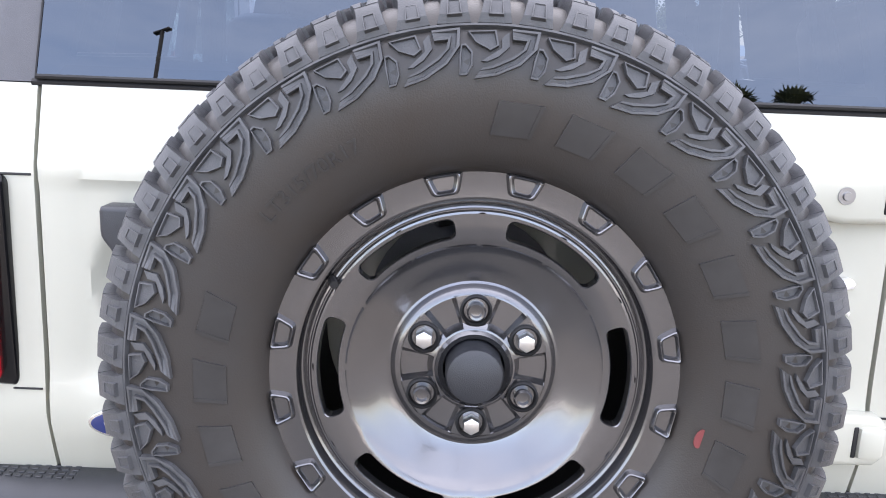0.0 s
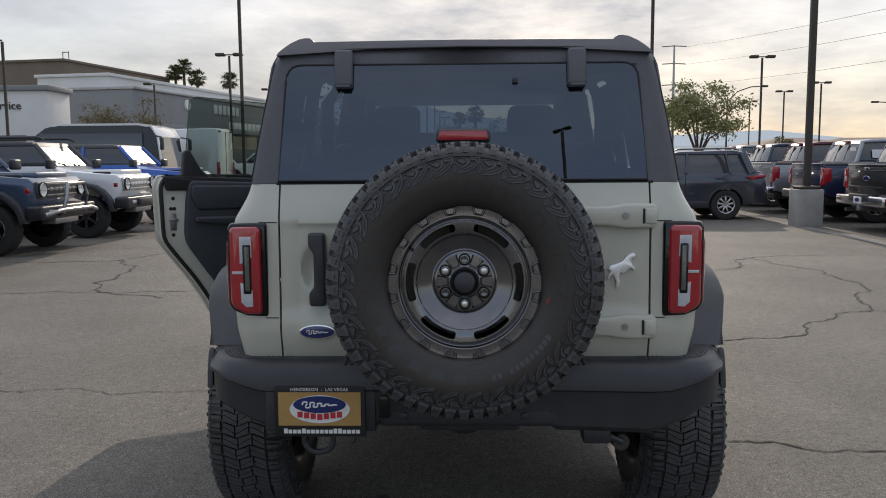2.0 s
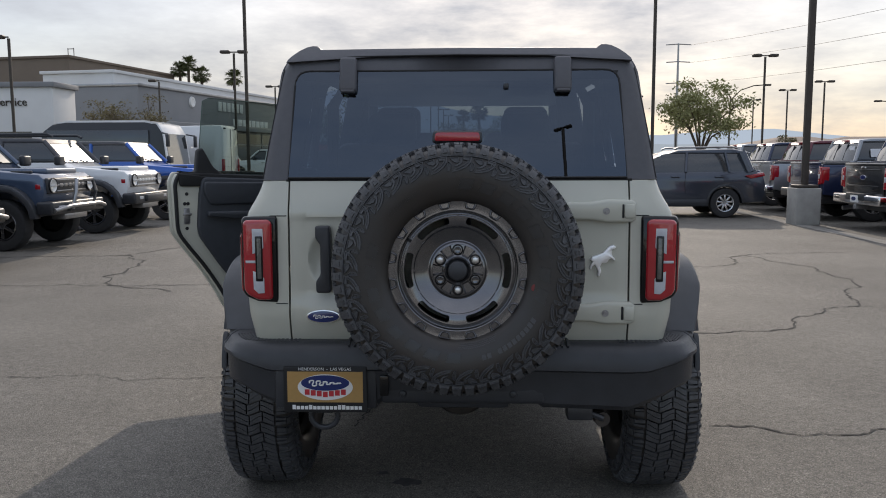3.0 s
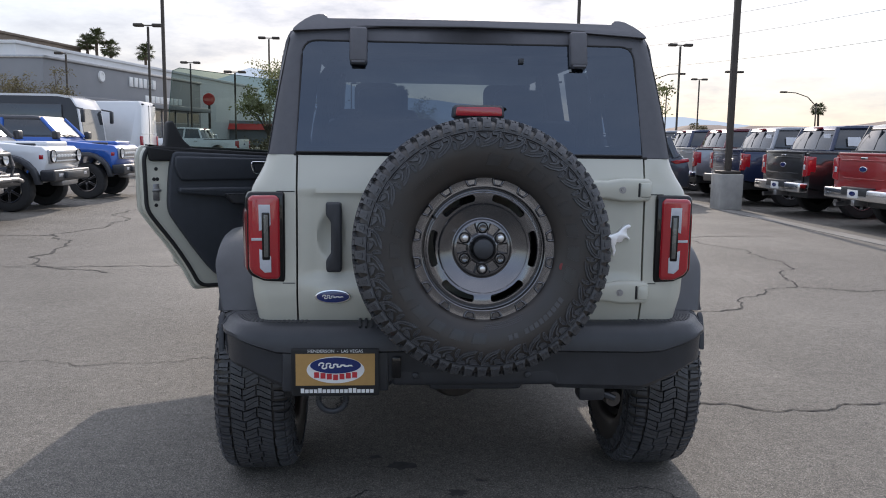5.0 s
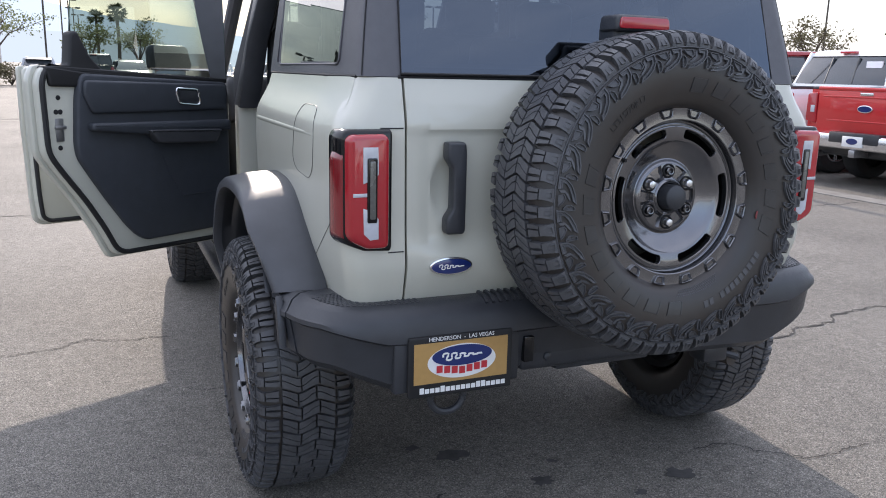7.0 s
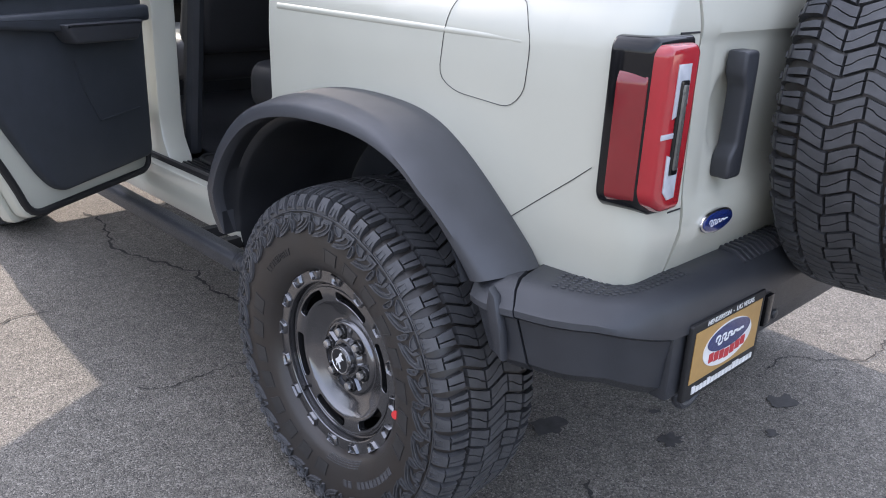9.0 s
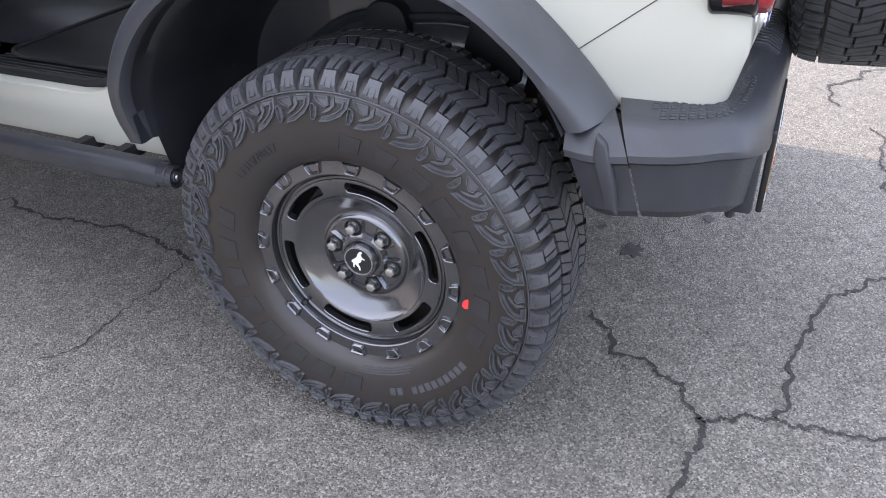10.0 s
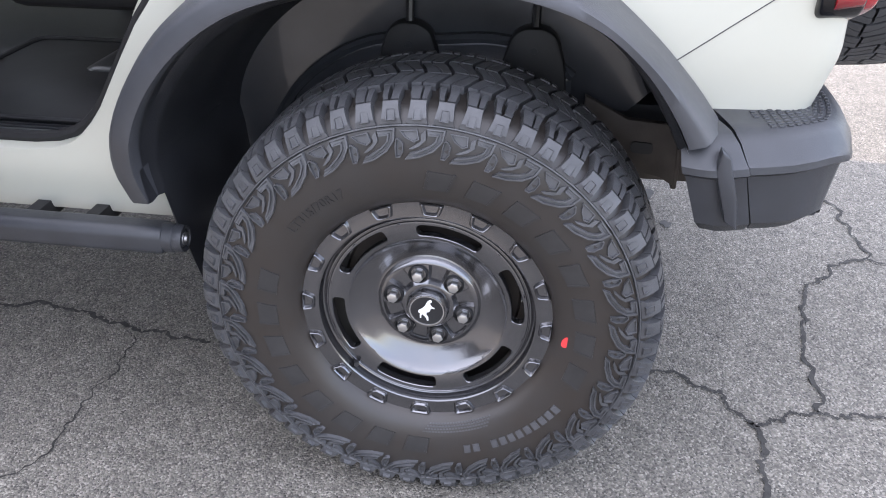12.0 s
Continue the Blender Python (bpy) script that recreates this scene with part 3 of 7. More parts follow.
        v2, f2 = [], []
        n = len(o)
        for k, z in ((1.22, -0.0018), (1.03, 0.0055), (0.95, 0.0064), (0.86, 0.0055), (0.66, -0.0006)):
            v2 += [m @ Vector((c[0] + (x - c[0]) * k, y * k, z)) for x, y in o]
        for q in range(4):
            f2 += [(q * n + a, q * n + (a + 1) % n, (q + 1) * n + (a + 1) % n, (q + 1) * n + a) for a in range(n)]
        f2.append(tuple(range(4 * n, 5 * n)))
        out.append((v2, f2))
    return merged(*out)


def nut_geometry():
    hexa = [(0.0112 * math.cos(math.pi / 3 * k), 0.0112 * math.sin(math.pi / 3 * k)) for k in range(6)]
    return prism(hexa, -0.002, 0.017, "z", 0.003, 2)


def cup_geometry():
    return lathe([(0.0195, -0.006), (0.0190, 0.0035), (0.0170, 0.0048), (0.0150, 0.0030), (0.0135, -0.004), (0.0, -0.004)], 28)


_tb, _tk = tyre_geometry()
ME_TYRE = mesh("tyre", *_tb, 40)
ME_TREAD = mesh("tread", *_tk, 25)
ME_BITES = mesh("sidewall_blocks", *sidewall_geometry(), 12)
ME_RIM = mesh("rim", *rim_geometry(), 30)
ME_BARREL = mesh("wheel", *lathe([(0.232, 0.085), (0.225, 0.06), (0.215, 0.05), (0.205, 0.0), (0.200, -0.10), (0.225, -0.12)], 64), 40)
ME_NUT = mesh("lug_nut", *nut_geometry(), 30)
ME_CUP = mesh("lug_cup", *cup_geometry(), 30)
ME_HOLE = mesh("lug_hole", *lathe([(0.0115, -0.004), (0.0115, 0.010), (0.0095, 0.0125), (0.0070, 0.0120), (0.0065, 0.004), (0.0, 0.003)], 24), 30)
ME_DISC = mesh("brake_disc", *merged(lathe([(0.0, 0.04), (0.09, 0.04), (0.095, 0.02), (0.17, 0.02), (0.175, 0.012), (0.17, 0.0), (0.0, 0.0)], 48)), 30)
ME_NAME = mesh("raised_bars", *merged(arc_bars(-107, 8, 14.4, 0.239, 0.276, 9.0, 0.0016, 1.4), arc_bars(76, 8, 14.4, 0.240, 0.276, 9.0, 0.0016, 1.4)), 30)
ME_NAME2 = mesh("small_raised_bars", *merged(arc_bars(-152, 9, 3.6, 0.240, 0.258, 2.6, 0.0016, 0.4, True), arc_bars(-163, 2, 3.6, 0.240, 0.258, 2.6, 0.0016, 0.4, True), *[arc_bars(180 + q, 22, 1.35, 0.288 + 0.006 * q, 0.2915 + 0.006 * q, 1.0, 0.0008, 0, True) for q in range(4)]), 30)
ME_SIZE = mesh("size_marking", *arc_text("LT315/70R17", 0.024, 0.258, 40), 30)


# the leaping emblem, round its middle
LEAP = [(-0.048, 0.004), (-0.040, 0.016), (-0.024, 0.020), (0.0, 0.030), (0.014, 0.046), (0.026, 0.056), (0.040, 0.060), (0.048, 0.052), (0.044, 0.044), (0.034, 0.042), (0.032, 0.030), (0.036, 0.016), (0.046, 0.006), (0.044, 0.0), (0.030, 0.008), (0.022, 0.004), (0.016, -0.006), (0.006, -0.010), (-0.004, -0.008), (-0.010, -0.022), (-0.006, -0.040), (-0.012, -0.060), (-0.020, -0.058), (-0.018, -0.042), (-0.024, -0.026), (-0.030, -0.014), (-0.040, -0.022), (-0.044, -0.034), (-0.050, -0.030), (-0.044, -0.012), (-0.038, -0.004)]


def build_wheel(name, parent, m, spin, spare=False, label=""):
    """A wheel with its tyre; local z points outward. The ring's face lies 0.122 from the tyre's middle."""
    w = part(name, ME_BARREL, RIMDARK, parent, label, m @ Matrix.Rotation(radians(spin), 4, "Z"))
    part("tyre", ME_TYRE, RUBBER, w, "worn-in black all-terrain tyre")
    tagged(part("tread", ME_TREAD, TREAD, w), kind="stuff")
    tagged(part("sidewall_tread", ME_BITES, TREAD, w), kind="stuff")
    turn = Matrix.Rotation(radians(-spin), 4, "Z")
    tagged(part("raised_marking", ME_NAME, LETTER, w, "", turn), kind="stuff")
    tagged(part("fine_marking", ME_NAME2, FINELETTER, w, "", turn), kind="stuff")
    part("size_marking", ME_SIZE, LETTER, w, "", turn)
    dot = prism(ellipse(0.0, 0.0, 0.0095, 0.0115, 16), 0.0, 0.0012, "z")
    a, r = skin(0.292, 0.0012)
    part("paint_dot", moved(dot, turn @ Matrix.Rotation(radians(-102 if spare else -93), 4, "Z") @ Matrix.Translation((r, 0, a)) @ Matrix.Rotation(radians(28), 4, "Y")), DULLDOT if spare else REDDOT, w, "red paint dot on the sidewall")
    up = Matrix.Translation((0, 0, 0.122))
    part("rim", ME_RIM, RIM, w, "glossy dark grey steel-look rim", up)
    for k in range(6):
        ang = radians(60 * k)
        bright = not spare or k % 2 == 1
        seat = up @ Matrix.Translation((0.0699 * math.cos(ang), 0.0699 * math.sin(ang), -0.0385))
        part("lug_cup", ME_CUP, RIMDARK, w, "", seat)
        part("lug_nut", ME_NUT if bright else ME_HOLE, NUT if bright else RIM, w, "", seat)
    part("valve", tube([(0.199, 0.0, 0.104), (0.193, 0.0, 0.12)], 0.005), SEAL, w, "", Matrix.Rotation(radians(58), 4, "Z"))
    if spare:
        part("hub_bore", lathe([(0.046, 0.078), (0.047, 0.090), (0.043, 0.094), (0.037, 0.090), (0.036, 0.03)], 40), RIM, w)
        part("centre_tube", lathe([(0.034, 0.0), (0.034, 0.115), (0.032, 0.122), (0.026, 0.126), (0.0, 0.127)], 40), PLASTIC, w, "black centre camera tube")
    else:
        part("brake_disc", ME_DISC, RUSTY, w, "", Matrix.Translation((0, 0, 0.02)))
        cap = part("hub_cap", lathe([(0.042, 0.075), (0.041, 0.098), (0.038, 0.103), (0.033, 0.102), (0.0, 0.104)], 40), RIM, w, "dark hub cap with a pale emblem")
        part("cap_face", prism(ellipse(0, 0, 0.031, 0.031, 32), 0.1042, 0.1052, "z"), SEAL, w)
        part("cap_ring", lathe([(0.0300, 0.1040), (0.0312, 0.1066), (0.0335, 0.1066), (0.0345, 0.1030)], 40), CHROME, w)
        part("cap_emblem", moved(prism([(a * 0.36, b * 0.36) for a, b in LEAP], 0.1054, 0.1064, "z"), turn @ Matrix.Rotation(radians(-70), 4, "Z")), WHITE, w)
    return w


# ---- the off-road vehicle; y is ahead, x to its right, the ground at z = 0 under the rear axle ----
CAR = thing("off_road_vehicle", "pale grey-green boxy off-road vehicle with open side doors on asphalt", "car", pose(0.028, 0, 0))

SIDE_Z = [0.50, 0.80, 0.90, 1.00, 1.18, 1.255, 1.285, 1.31, 1.345, 1.38, 1.415]
SIDE_X = [0.800, 0.822, 0.838, 0.846, 0.850, 0.847, 0.842, 0.830, 0.809, 0.792, 0.783]
REAR_Z = [0.76, 0.82, 0.90, 1.00, 1.20, 1.275, 1.30, 1.415]
REAR_Y = [-0.655, -0.672, -0.690, -0.682, -0.676, -0.674, -0.672, -0.640]
FLARE_BODY = [(0.580, 0.622), (0.60, 0.70), (0.555, 0.83), (0.47, 0.945), (0.34, 1.035), (0.19, 1.075), (0.03, 1.087), (-0.147, 1.075), (-0.257, 1.026), (-0.363, 0.940), (-0.445, 0.855), (-0.488, 0.800)]


def wide(z):
    return float(np.interp(z, SIDE_Z, SIDE_X))


def back(z):
    return float(np.interp(z, REAR_Z, REAR_Y))


ARCH = along(FLARE_BODY, 60)


def arch_z(y):
    """The top of the wheel opening at y, hidden under the flare."""
    order = np.argsort(ARCH[:, 0])
    return float(np.interp(y, ARCH[order, 0], ARCH[order, 1])) - 0.03


def plan_point(kind, v, z):
    w, b, r = wide(z), back(z), 0.060
    w -= 0.022 * max(0.0, -0.35 - (v if kind == "s" else -0.63)) / 0.28
    if kind == "s":
        return (-w, max(v, (b + r) * (1.0 - 0.004 * (1.0 + v))), z)
    if kind == "c":
        a = radians(v)
        return (-w + r * (1 - math.cos(a)), b + r * (1 - math.sin(a)), z)
    return (-w + r + (w - r - 0.651) * v, b, z)


def quarter_panel():
    cols = [("s", y) for y in (0.47, 0.43, 0.39, 0.34, 0.28, 0.2, 0.12, 0.04, -0.04, -0.12, -0.2, -0.26, -0.32, -0.38, -0.44, -0.48, -0.50, -0.505, -0.55, -0.60)]
    cols += [("c", a) for a in (0, 15, 30, 45, 60, 75, 90)] + [("r", k) for k in (0.25, 0.5, 0.75, 1.0)]
    rows = []
    for kind, v in cols:
        if kind == "s":
            low = arch_z(v) if v > -0.503 else 0.793
        elif kind == "c":
            low = 0.793
        else:
            low = 0.793 - 0.010 * v
        rows.append([plan_point(kind, v, low + (1.415 - low) * k / 26) for k in range(27)])
    return thick(sheet(rows), 0.02, (0, 0, 1.1))


quarter = quarter_panel()
for name, geo in (("left", quarter), ("right", mirrored(quarter))):
    part("quarter_panel", geo, PAINT, CAR, m=None, smooth=28)

# swage line and fuel door on the left quarter
SWAGE_Z = 1.247
_fuel = rounded([(-0.222, 1.328), (-0.200, 1.26), (-0.190, 1.15), (-0.24, 1.125), (-0.39, 1.115), (-0.425, 1.15), (-0.43, 1.25), (-0.395, 1.328)], 0.03, 3)
part("fuel_door_gap", merged(tube([(-wide(z) - 0.0010 + 0.022 * max(0.0, -0.35 - y) / 0.28, y, z) for y, z in _fuel], 0.0008, 5, True)), LINER, CAR)
part("panel_seam", tube([(-wide(z) - 0.0004 + 0.022 * max(0.0, -0.35 - y) / 0.28, y, z) for y, z in ((-0.40, 0.885), (-0.45, 0.9235), (-0.50, 0.962), (-0.55, 1.0), (-0.59, 1.033))], 0.0010, 5), LINER, CAR)
for s in (1, -1):
    part("panel_seam", tube([(s * x, back(1.282) - 0.001, 1.282) for x in (-0.655, -0.70, -0.72)], 0.002, 5), SEAL, CAR)
    part("panel_seam", tube([(s * x, back(0.945) - 0.001, 0.945) for x in (-0.655, -0.69, -0.70)], 0.0018, 5), SEAL, CAR)

for s in (1, -1):
    run = [(0.43, SWAGE_Z), (0.25, SWAGE_Z), (0.05, SWAGE_Z), (-0.12, SWAGE_Z), (-0.22, SWAGE_Z), (-0.32, SWAGE_Z), (-0.40, SWAGE_Z - 0.002), (-0.43, SWAGE_Z - 0.005)]
    part("swage_line", tube([(s * (-wide(z) + 0.0085 + 0.022 * max(0.0, -0.35 - y) / 0.28), y, z) for y, z in run], [0.0115, 0.0115, 0.0113, 0.0110, 0.0106, 0.0100, 0.0092, 0.0075], 14), PAINT, CAR)

# rocker, dogleg and inner jamb
OPENING = [(0.43, 1.07), (0.480, 1.01), (0.526, 0.951), (0.562, 0.906), (0.602, 0.844), (0.638, 0.785), (0.664, 0.742), (0.690, 0.709), (0.715, 0.684), (0.745, 0.664), (0.785, 0.651), (0.84, 0.645), (1.4, 0.643), (2.35, 0.643)]
dogleg = [(0.40, 1.00)] + OPENING + [(2.35, 0.513), (0.52, 0.513), (0.535, 0.56), (0.585, 0.62), (0.575, 0.74), (0.52, 0.86), (0.45, 0.94)]
for s in (1, -1):
    part("rocker_panel", prism(dogleg, s * -0.838, s * -0.755, "x", 0.006, 2), PAINT, CAR)
    part("sill_seal", tube([(s * -0.792, y + 0.006, z + 0.006) for y, z in OPENING], 0.013, 8), SEAL, CAR, "dark rubber lip round the door opening")
    part("door_jamb", prism([(0.425, 1.00), (0.425, 1.41), (0.50, 1.41), (0.50, 1.12), (0.55, 1.0), (0.61, 0.90), (0.57, 0.87), (0.45, 1.03)], s * -0.755, s * -0.66, "x", 0.008), PAINT, CAR)
    part("sill_plate", rbox((-0.75 if s > 0 else 0.58, 0.72, 0.58), (-0.58 if s > 0 else 0.75, 2.3, 0.640), 0.008), LINER, CAR)
    part("centre_pillar", prism([(1.22, 0.60), (1.44, 0.60), (1.41, 0.74), (1.40, 1.26), (1.30, 1.26), (1.30, 0.80), (1.285, 0.72), (1.25, 0.665)], s * -0.79, s * -0.70, "x", 0.010), PAINT, CAR)
    pil = prism([(1.27, 1.24), (1.42, 1.24), (1.42, 1.40), (1.30, 1.89), (1.12, 1.89), (1.20, 1.55)], s * -0.79, s * -0.69, "x", 0.012)
    part("upper_pillar", ([(x + s * 0.24 * max(0.0, z - 1.40), y, z) for x, y, z in pil[0]], pil[1]), PLASTIC, CAR)
BOARD = part("running_board", prism(rounded([(-0.968, 0.500), (-0.925, 0.494), (-0.905, 0.50), (-0.905, 0.538), (-0.915, 0.550), (-0.955, 0.553), (-0.968, 0.540)], 0.010, 3), 0.515, 2.45, "y", 0.006), PLASTIC, CAR, "black side step bar")
for y in (0.70, 0.83, 1.6, 2.1):
    part("board_bracket", prism([(y - 0.022, 0.500), (y + 0.022, 0.500), (y + 0.014, 0.530), (y - 0.014, 0.530)], -0.91, -0.80, "x", 0.003), SEAL, BOARD)
part("board_end", moved(lathe([(0.0, 0.0), (0.024, 0.0), (0.029, -0.006), (0.029, -0.03), (0.0, -0.03)], 24), pose(-0.938, 0.492, 0.524, 90, 0, 0)), PLASTIC, BOARD)
part("step_end_cap", moved(lathe([(0.0, 0.004), (0.014, 0.004), (0.018, 0.0), (0.022, 0.006), (0.026, 0.006), (0.028, -0.01), (0.02, -0.03)], 24), pose(-0.938, 0.484, 0.524, 90, 0, 0)), PLASTIC, BOARD)
part("step_bolt", moved(lathe([(0.0, 0.010), (0.006, 0.010), (0.008, 0.006), (0.013, 0.006), (0.014, 0.002)], 20), pose(-0.938, 0.484, 0.524, 90, 0, 0)), STEEL, BOARD)

# flares
LIP = along([(0.508, 0.622), (0.522, 0.70), (0.490, 0.805), (0.41, 0.908), (0.30, 0.985), (0.16, 1.022), (0.0, 1.032), (-0.15, 1.025), (-0.27, 0.985), (-0.345, 0.918), (-0.40, 0.835), (-0.425, 0.785)], 60)


def flare_geometry():
    rows = []
    for i in range(60):
        (yb, zb), (yl, zl) = ARCH[i], LIP[i]
        t = i / 59
        reach = 1.020 - 0.05 * max(0, t - 0.84) / 0.16 - 0.03 * max(0, 0.1 - t) / 0.1
        w = 0.838
        rows.append([(-w + 0.02, yb, zb - 0.012), (-w - 0.006, yb, zb), (-w - 0.03, yb * 0.99 + yl * 0.01, zb + 0.0), (-0.5 * (w + reach) - 0.02, yb * 0.85 + yl * 0.15, zb * 0.88 + zl * 0.12), (-reach + 0.012, yb * 0.62 + yl * 0.38, zb * 0.66 + zl * 0.34), (-reach, yb * 0.45 + yl * 0.55, zb * 0.47 + zl * 0.53), (-reach, yl * 0.94 + yb * 0.06, zl * 0.96 + zb * 0.04), (-reach + 0.010, yl, zl), (-reach + 0.05, yl - 0.0, zl + 0.004), (-w + 0.02, yl * 0.7 + yb * 0.3, zl * 0.7 + zb * 0.3)])
    vs, fs = sheet(rows)
    n = len(rows[0])
    fs += [tuple(range(n)), tuple(reversed(range(59 * n, 60 * n)))]
    return vs, fs


_flare = flare_geometry()
_shift = Matrix.Translation((0, 2.95, 0))
for geo in (_flare, mirrored(_flare), moved(_flare, _shift), moved(mirrored(_flare), _shift)):
    part("fender_flare", geo, FLARE, CAR, "dark grey moulded wheel flare", smooth=62)


# wheel housings
HOUSE = [(0.47, 0.43), (0.50, 0.52)] + [tuple(p) for p in LIP]


def liner_geometry():
    """The arch-shaped liner with a fold near its outer edge, going in to the wall."""
    rows = []
    for x, k in ((-0.99, 1.0), (-0.955, 1.0), (-0.945, 0.985), (-0.93, 0.98), (-0.76, 0.98), (-0.65, 0.975), (-0.60, 0.965), (-0.572, 0.94)):
        rows.append([(x, 0.03 + (y - 0.03) * k, z * (k if z > 0.7 else 1) + 0.002) for y, z in (HOUSE if x > -0.94 else [HOUSE[2]] * 2 + HOUSE[2:])])
    return sheet(rows)


def housing_wall():
    """The upright wall behind the tyre, open at its foot toward the rear."""
    top = [(0.03 + (y - 0.03) * 0.945, z * (0.945 if z > 0.7 else 1)) for y, z in HOUSE]
    rows = [[(-0.570 + 0.012 * math.sin(6 * y) * k * (1 - k), y * (1 - 0.1 * k), z + (max(0.44 if y > -0.2 else 0.70, 0.44) - z) * k) for y, z in top] for k in (0, 0.06, 0.2, 0.4, 0.7, 1.0)]
    return sheet(rows)


_liner, _wall = liner_geometry(), housing_wall()
for geo, inner in ((_liner, _wall), (mirrored(_liner), mirrored(_wall)), (moved(_liner, _shift), moved(_wall, _shift)), (moved(mirrored(_liner), _shift), moved(mirrored(_wall), _shift))):
    lin = part("wheel_liner", geo, LINER, CAR, "", smooth=50)
    part("housing_wall", inner, HOUSING, lin, "glossy black wheel housing wall", smooth=50)
for y in (0.095, -0.160):
    tab = rounded([(y - 0.072, 0.72), (y - 0.064, 0.80), (y - 0.045, 0.858), (y - 0.02, 0.874), (y + 0.02, 0.874), (y + 0.045, 0.858), (y + 0.064, 0.80), (y + 0.072, 0.72)], 0.02, 3)
    br = part("liner_bracket", prism(tab, -0.612, -0.565, "x", 0.008), SEAL, CAR)
    part("bracket_rib", tube([(-0.592, y, 0.865), (-0.585, y, 0.93), (-0.578, y, 0.985)], 0.009), LINER, br)
    part("bracket_bolt", moved(lathe([(0.0, 0.0), (0.007, 0.0), (0.009, -0.005)], 12), pose(-0.6125, y, 0.829, 0, -90, 0)), LINER, br)
lip_run = along([(0.42, 0.60), (0.35, 0.72), (0.24, 0.805), (0.14, 0.838), (0.04, 0.832), (-0.06, 0.845), (-0.16, 0.83), (-0.24, 0.77)], 26)
part("housing_ridge", tube([(-0.578, y, z) for y, z in lip_run], 0.013, 8), HOUSING, CAR)
part("housing_shelf", thick(sheet([[(-0.572, y, z + 0.004) for y, z in lip_run], [(-0.60, y, z - 0.035) for y, z in lip_run], [(-0.612, y * 0.97, z - 0.075) for y, z in lip_run]]), 0.006, (0, 0, 0.4)), HOUSING, CAR)

# underbody
part("chassis_rail", merged(rbox((-0.52, -0.62, 0.52), (-0.42, 3.4, 0.612), 0.012), rbox((0.42, -0.62, 0.52), (0.52, 3.4, 0.612), 0.012), rbox((-0.5, -0.62, 0.58), (0.5, -0.52, 0.66), 0.01), rbox((-0.5, 1.0, 0.50), (0.5, 1.1, 0.57), 0.01)), RUSTY, CAR)
part("rear_axle", merged(tube([(-0.78, 0, 0.42), (-0.2, 0, 0.42), (0.2, 0, 0.42), (0.78, 0, 0.42)], 0.042, 12), moved(lathe([(0.0, -0.13), (0.10, -0.10), (0.135, 0.0), (0.10, 0.12), (0.05, 0.2), (0.0, 0.2)], 24), pose(0.0, 0, 0.42, -90, 0, 0))), RUSTY, CAR)
for sx in (-1, 1):
    part("coil_spring", tube([(sx * 0.43 + 0.055 * math.cos(a), 0.02 + 0.055 * math.sin(a), 0.48 + 0.26 * a / 31.4) for a in np.linspace(0, 31.4, 70)], 0.008, 6), LINER, CAR)
    part("shock_absorber", tube([(sx * 0.50, -0.13, 0.40), (sx * 0.46, -0.20, 0.80)], 0.027, 10), RUSTY, CAR)
part("rear_bracket", merged(prism([(-0.27, 0.64), (-0.36, 0.595), (-0.44, 0.575), (-0.475, 0.555), (-0.462, 0.692), (-0.36, 0.700), (-0.27, 0.745)], -0.62, -0.60, "x", 0.003), rbox((-0.62, -0.478, 0.55), (-0.56, -0.466, 0.70), 0.003)), RUSTY, CAR, "brown-stained frame bracket")
# Raised black patch paints in the dark of a hole; the plate is uncut.
part("hole_dark_patch", prism(rounded([(-0.372, 0.630), (-0.372, 0.654), (-0.418, 0.652), (-0.418, 0.628)], 0.010, 4), -0.6245, -0.6195, "x"), SEAL, CAR)
part("exhaust_muffler", merged(moved(lathe([(0.0, -0.32), (0.10, -0.32), (0.115, -0.30), (0.115, 0.30), (0.10, 0.32), (0.0, 0.32)], 28), Matrix.Translation((0.15, -0.33, 0.56)) @ Matrix.Rotation(radians(90), 4, "Y") @ Matrix.Diagonal((0.62, 1, 1, 1))), tube([(0.40, -0.33, 0.53), (0.52, -0.45, 0.50), (0.56, -0.68, 0.49)], 0.03, 12)), RUSTY, CAR, "dull exhaust box under the floor")
part("floor_pan", merged(rbox((-0.52, -0.60, 0.655), (0.52, 0.62, 0.70), 0.01), rbox((-0.74, 0.60, 0.585), (0.74, 2.6, 0.640), 0.01)), LINER, CAR)
mat = rounded([(-0.70, 0.70), (-0.12, 0.70), (-0.12, 1.24), (-0.66, 1.24), (-0.70, 1.18)], 0.05, 4)
FLOORMAT = part("floor_mat", prism(mat, 0.640, 0.652, "z", 0.004, 2), SEAL, CAR, "black rubber floor mat")
part("mat_edge", tube([(a, b, 0.653) for a, b in mat], 0.008, 8, True), SEAL, FLOORMAT)
for k in range(7):
    part("sill_rib", rbox((-0.742 + k * 0.018, 0.76, 0.638), (-0.734 + k * 0.018, 1.26, 0.644), 0.001, 1), LINER, CAR)
part("fuel_tank_shield", rbox((-0.40, 0.35, 0.44), (0.36, 1.0, 0.66), 0.05, 3), LINER, CAR)


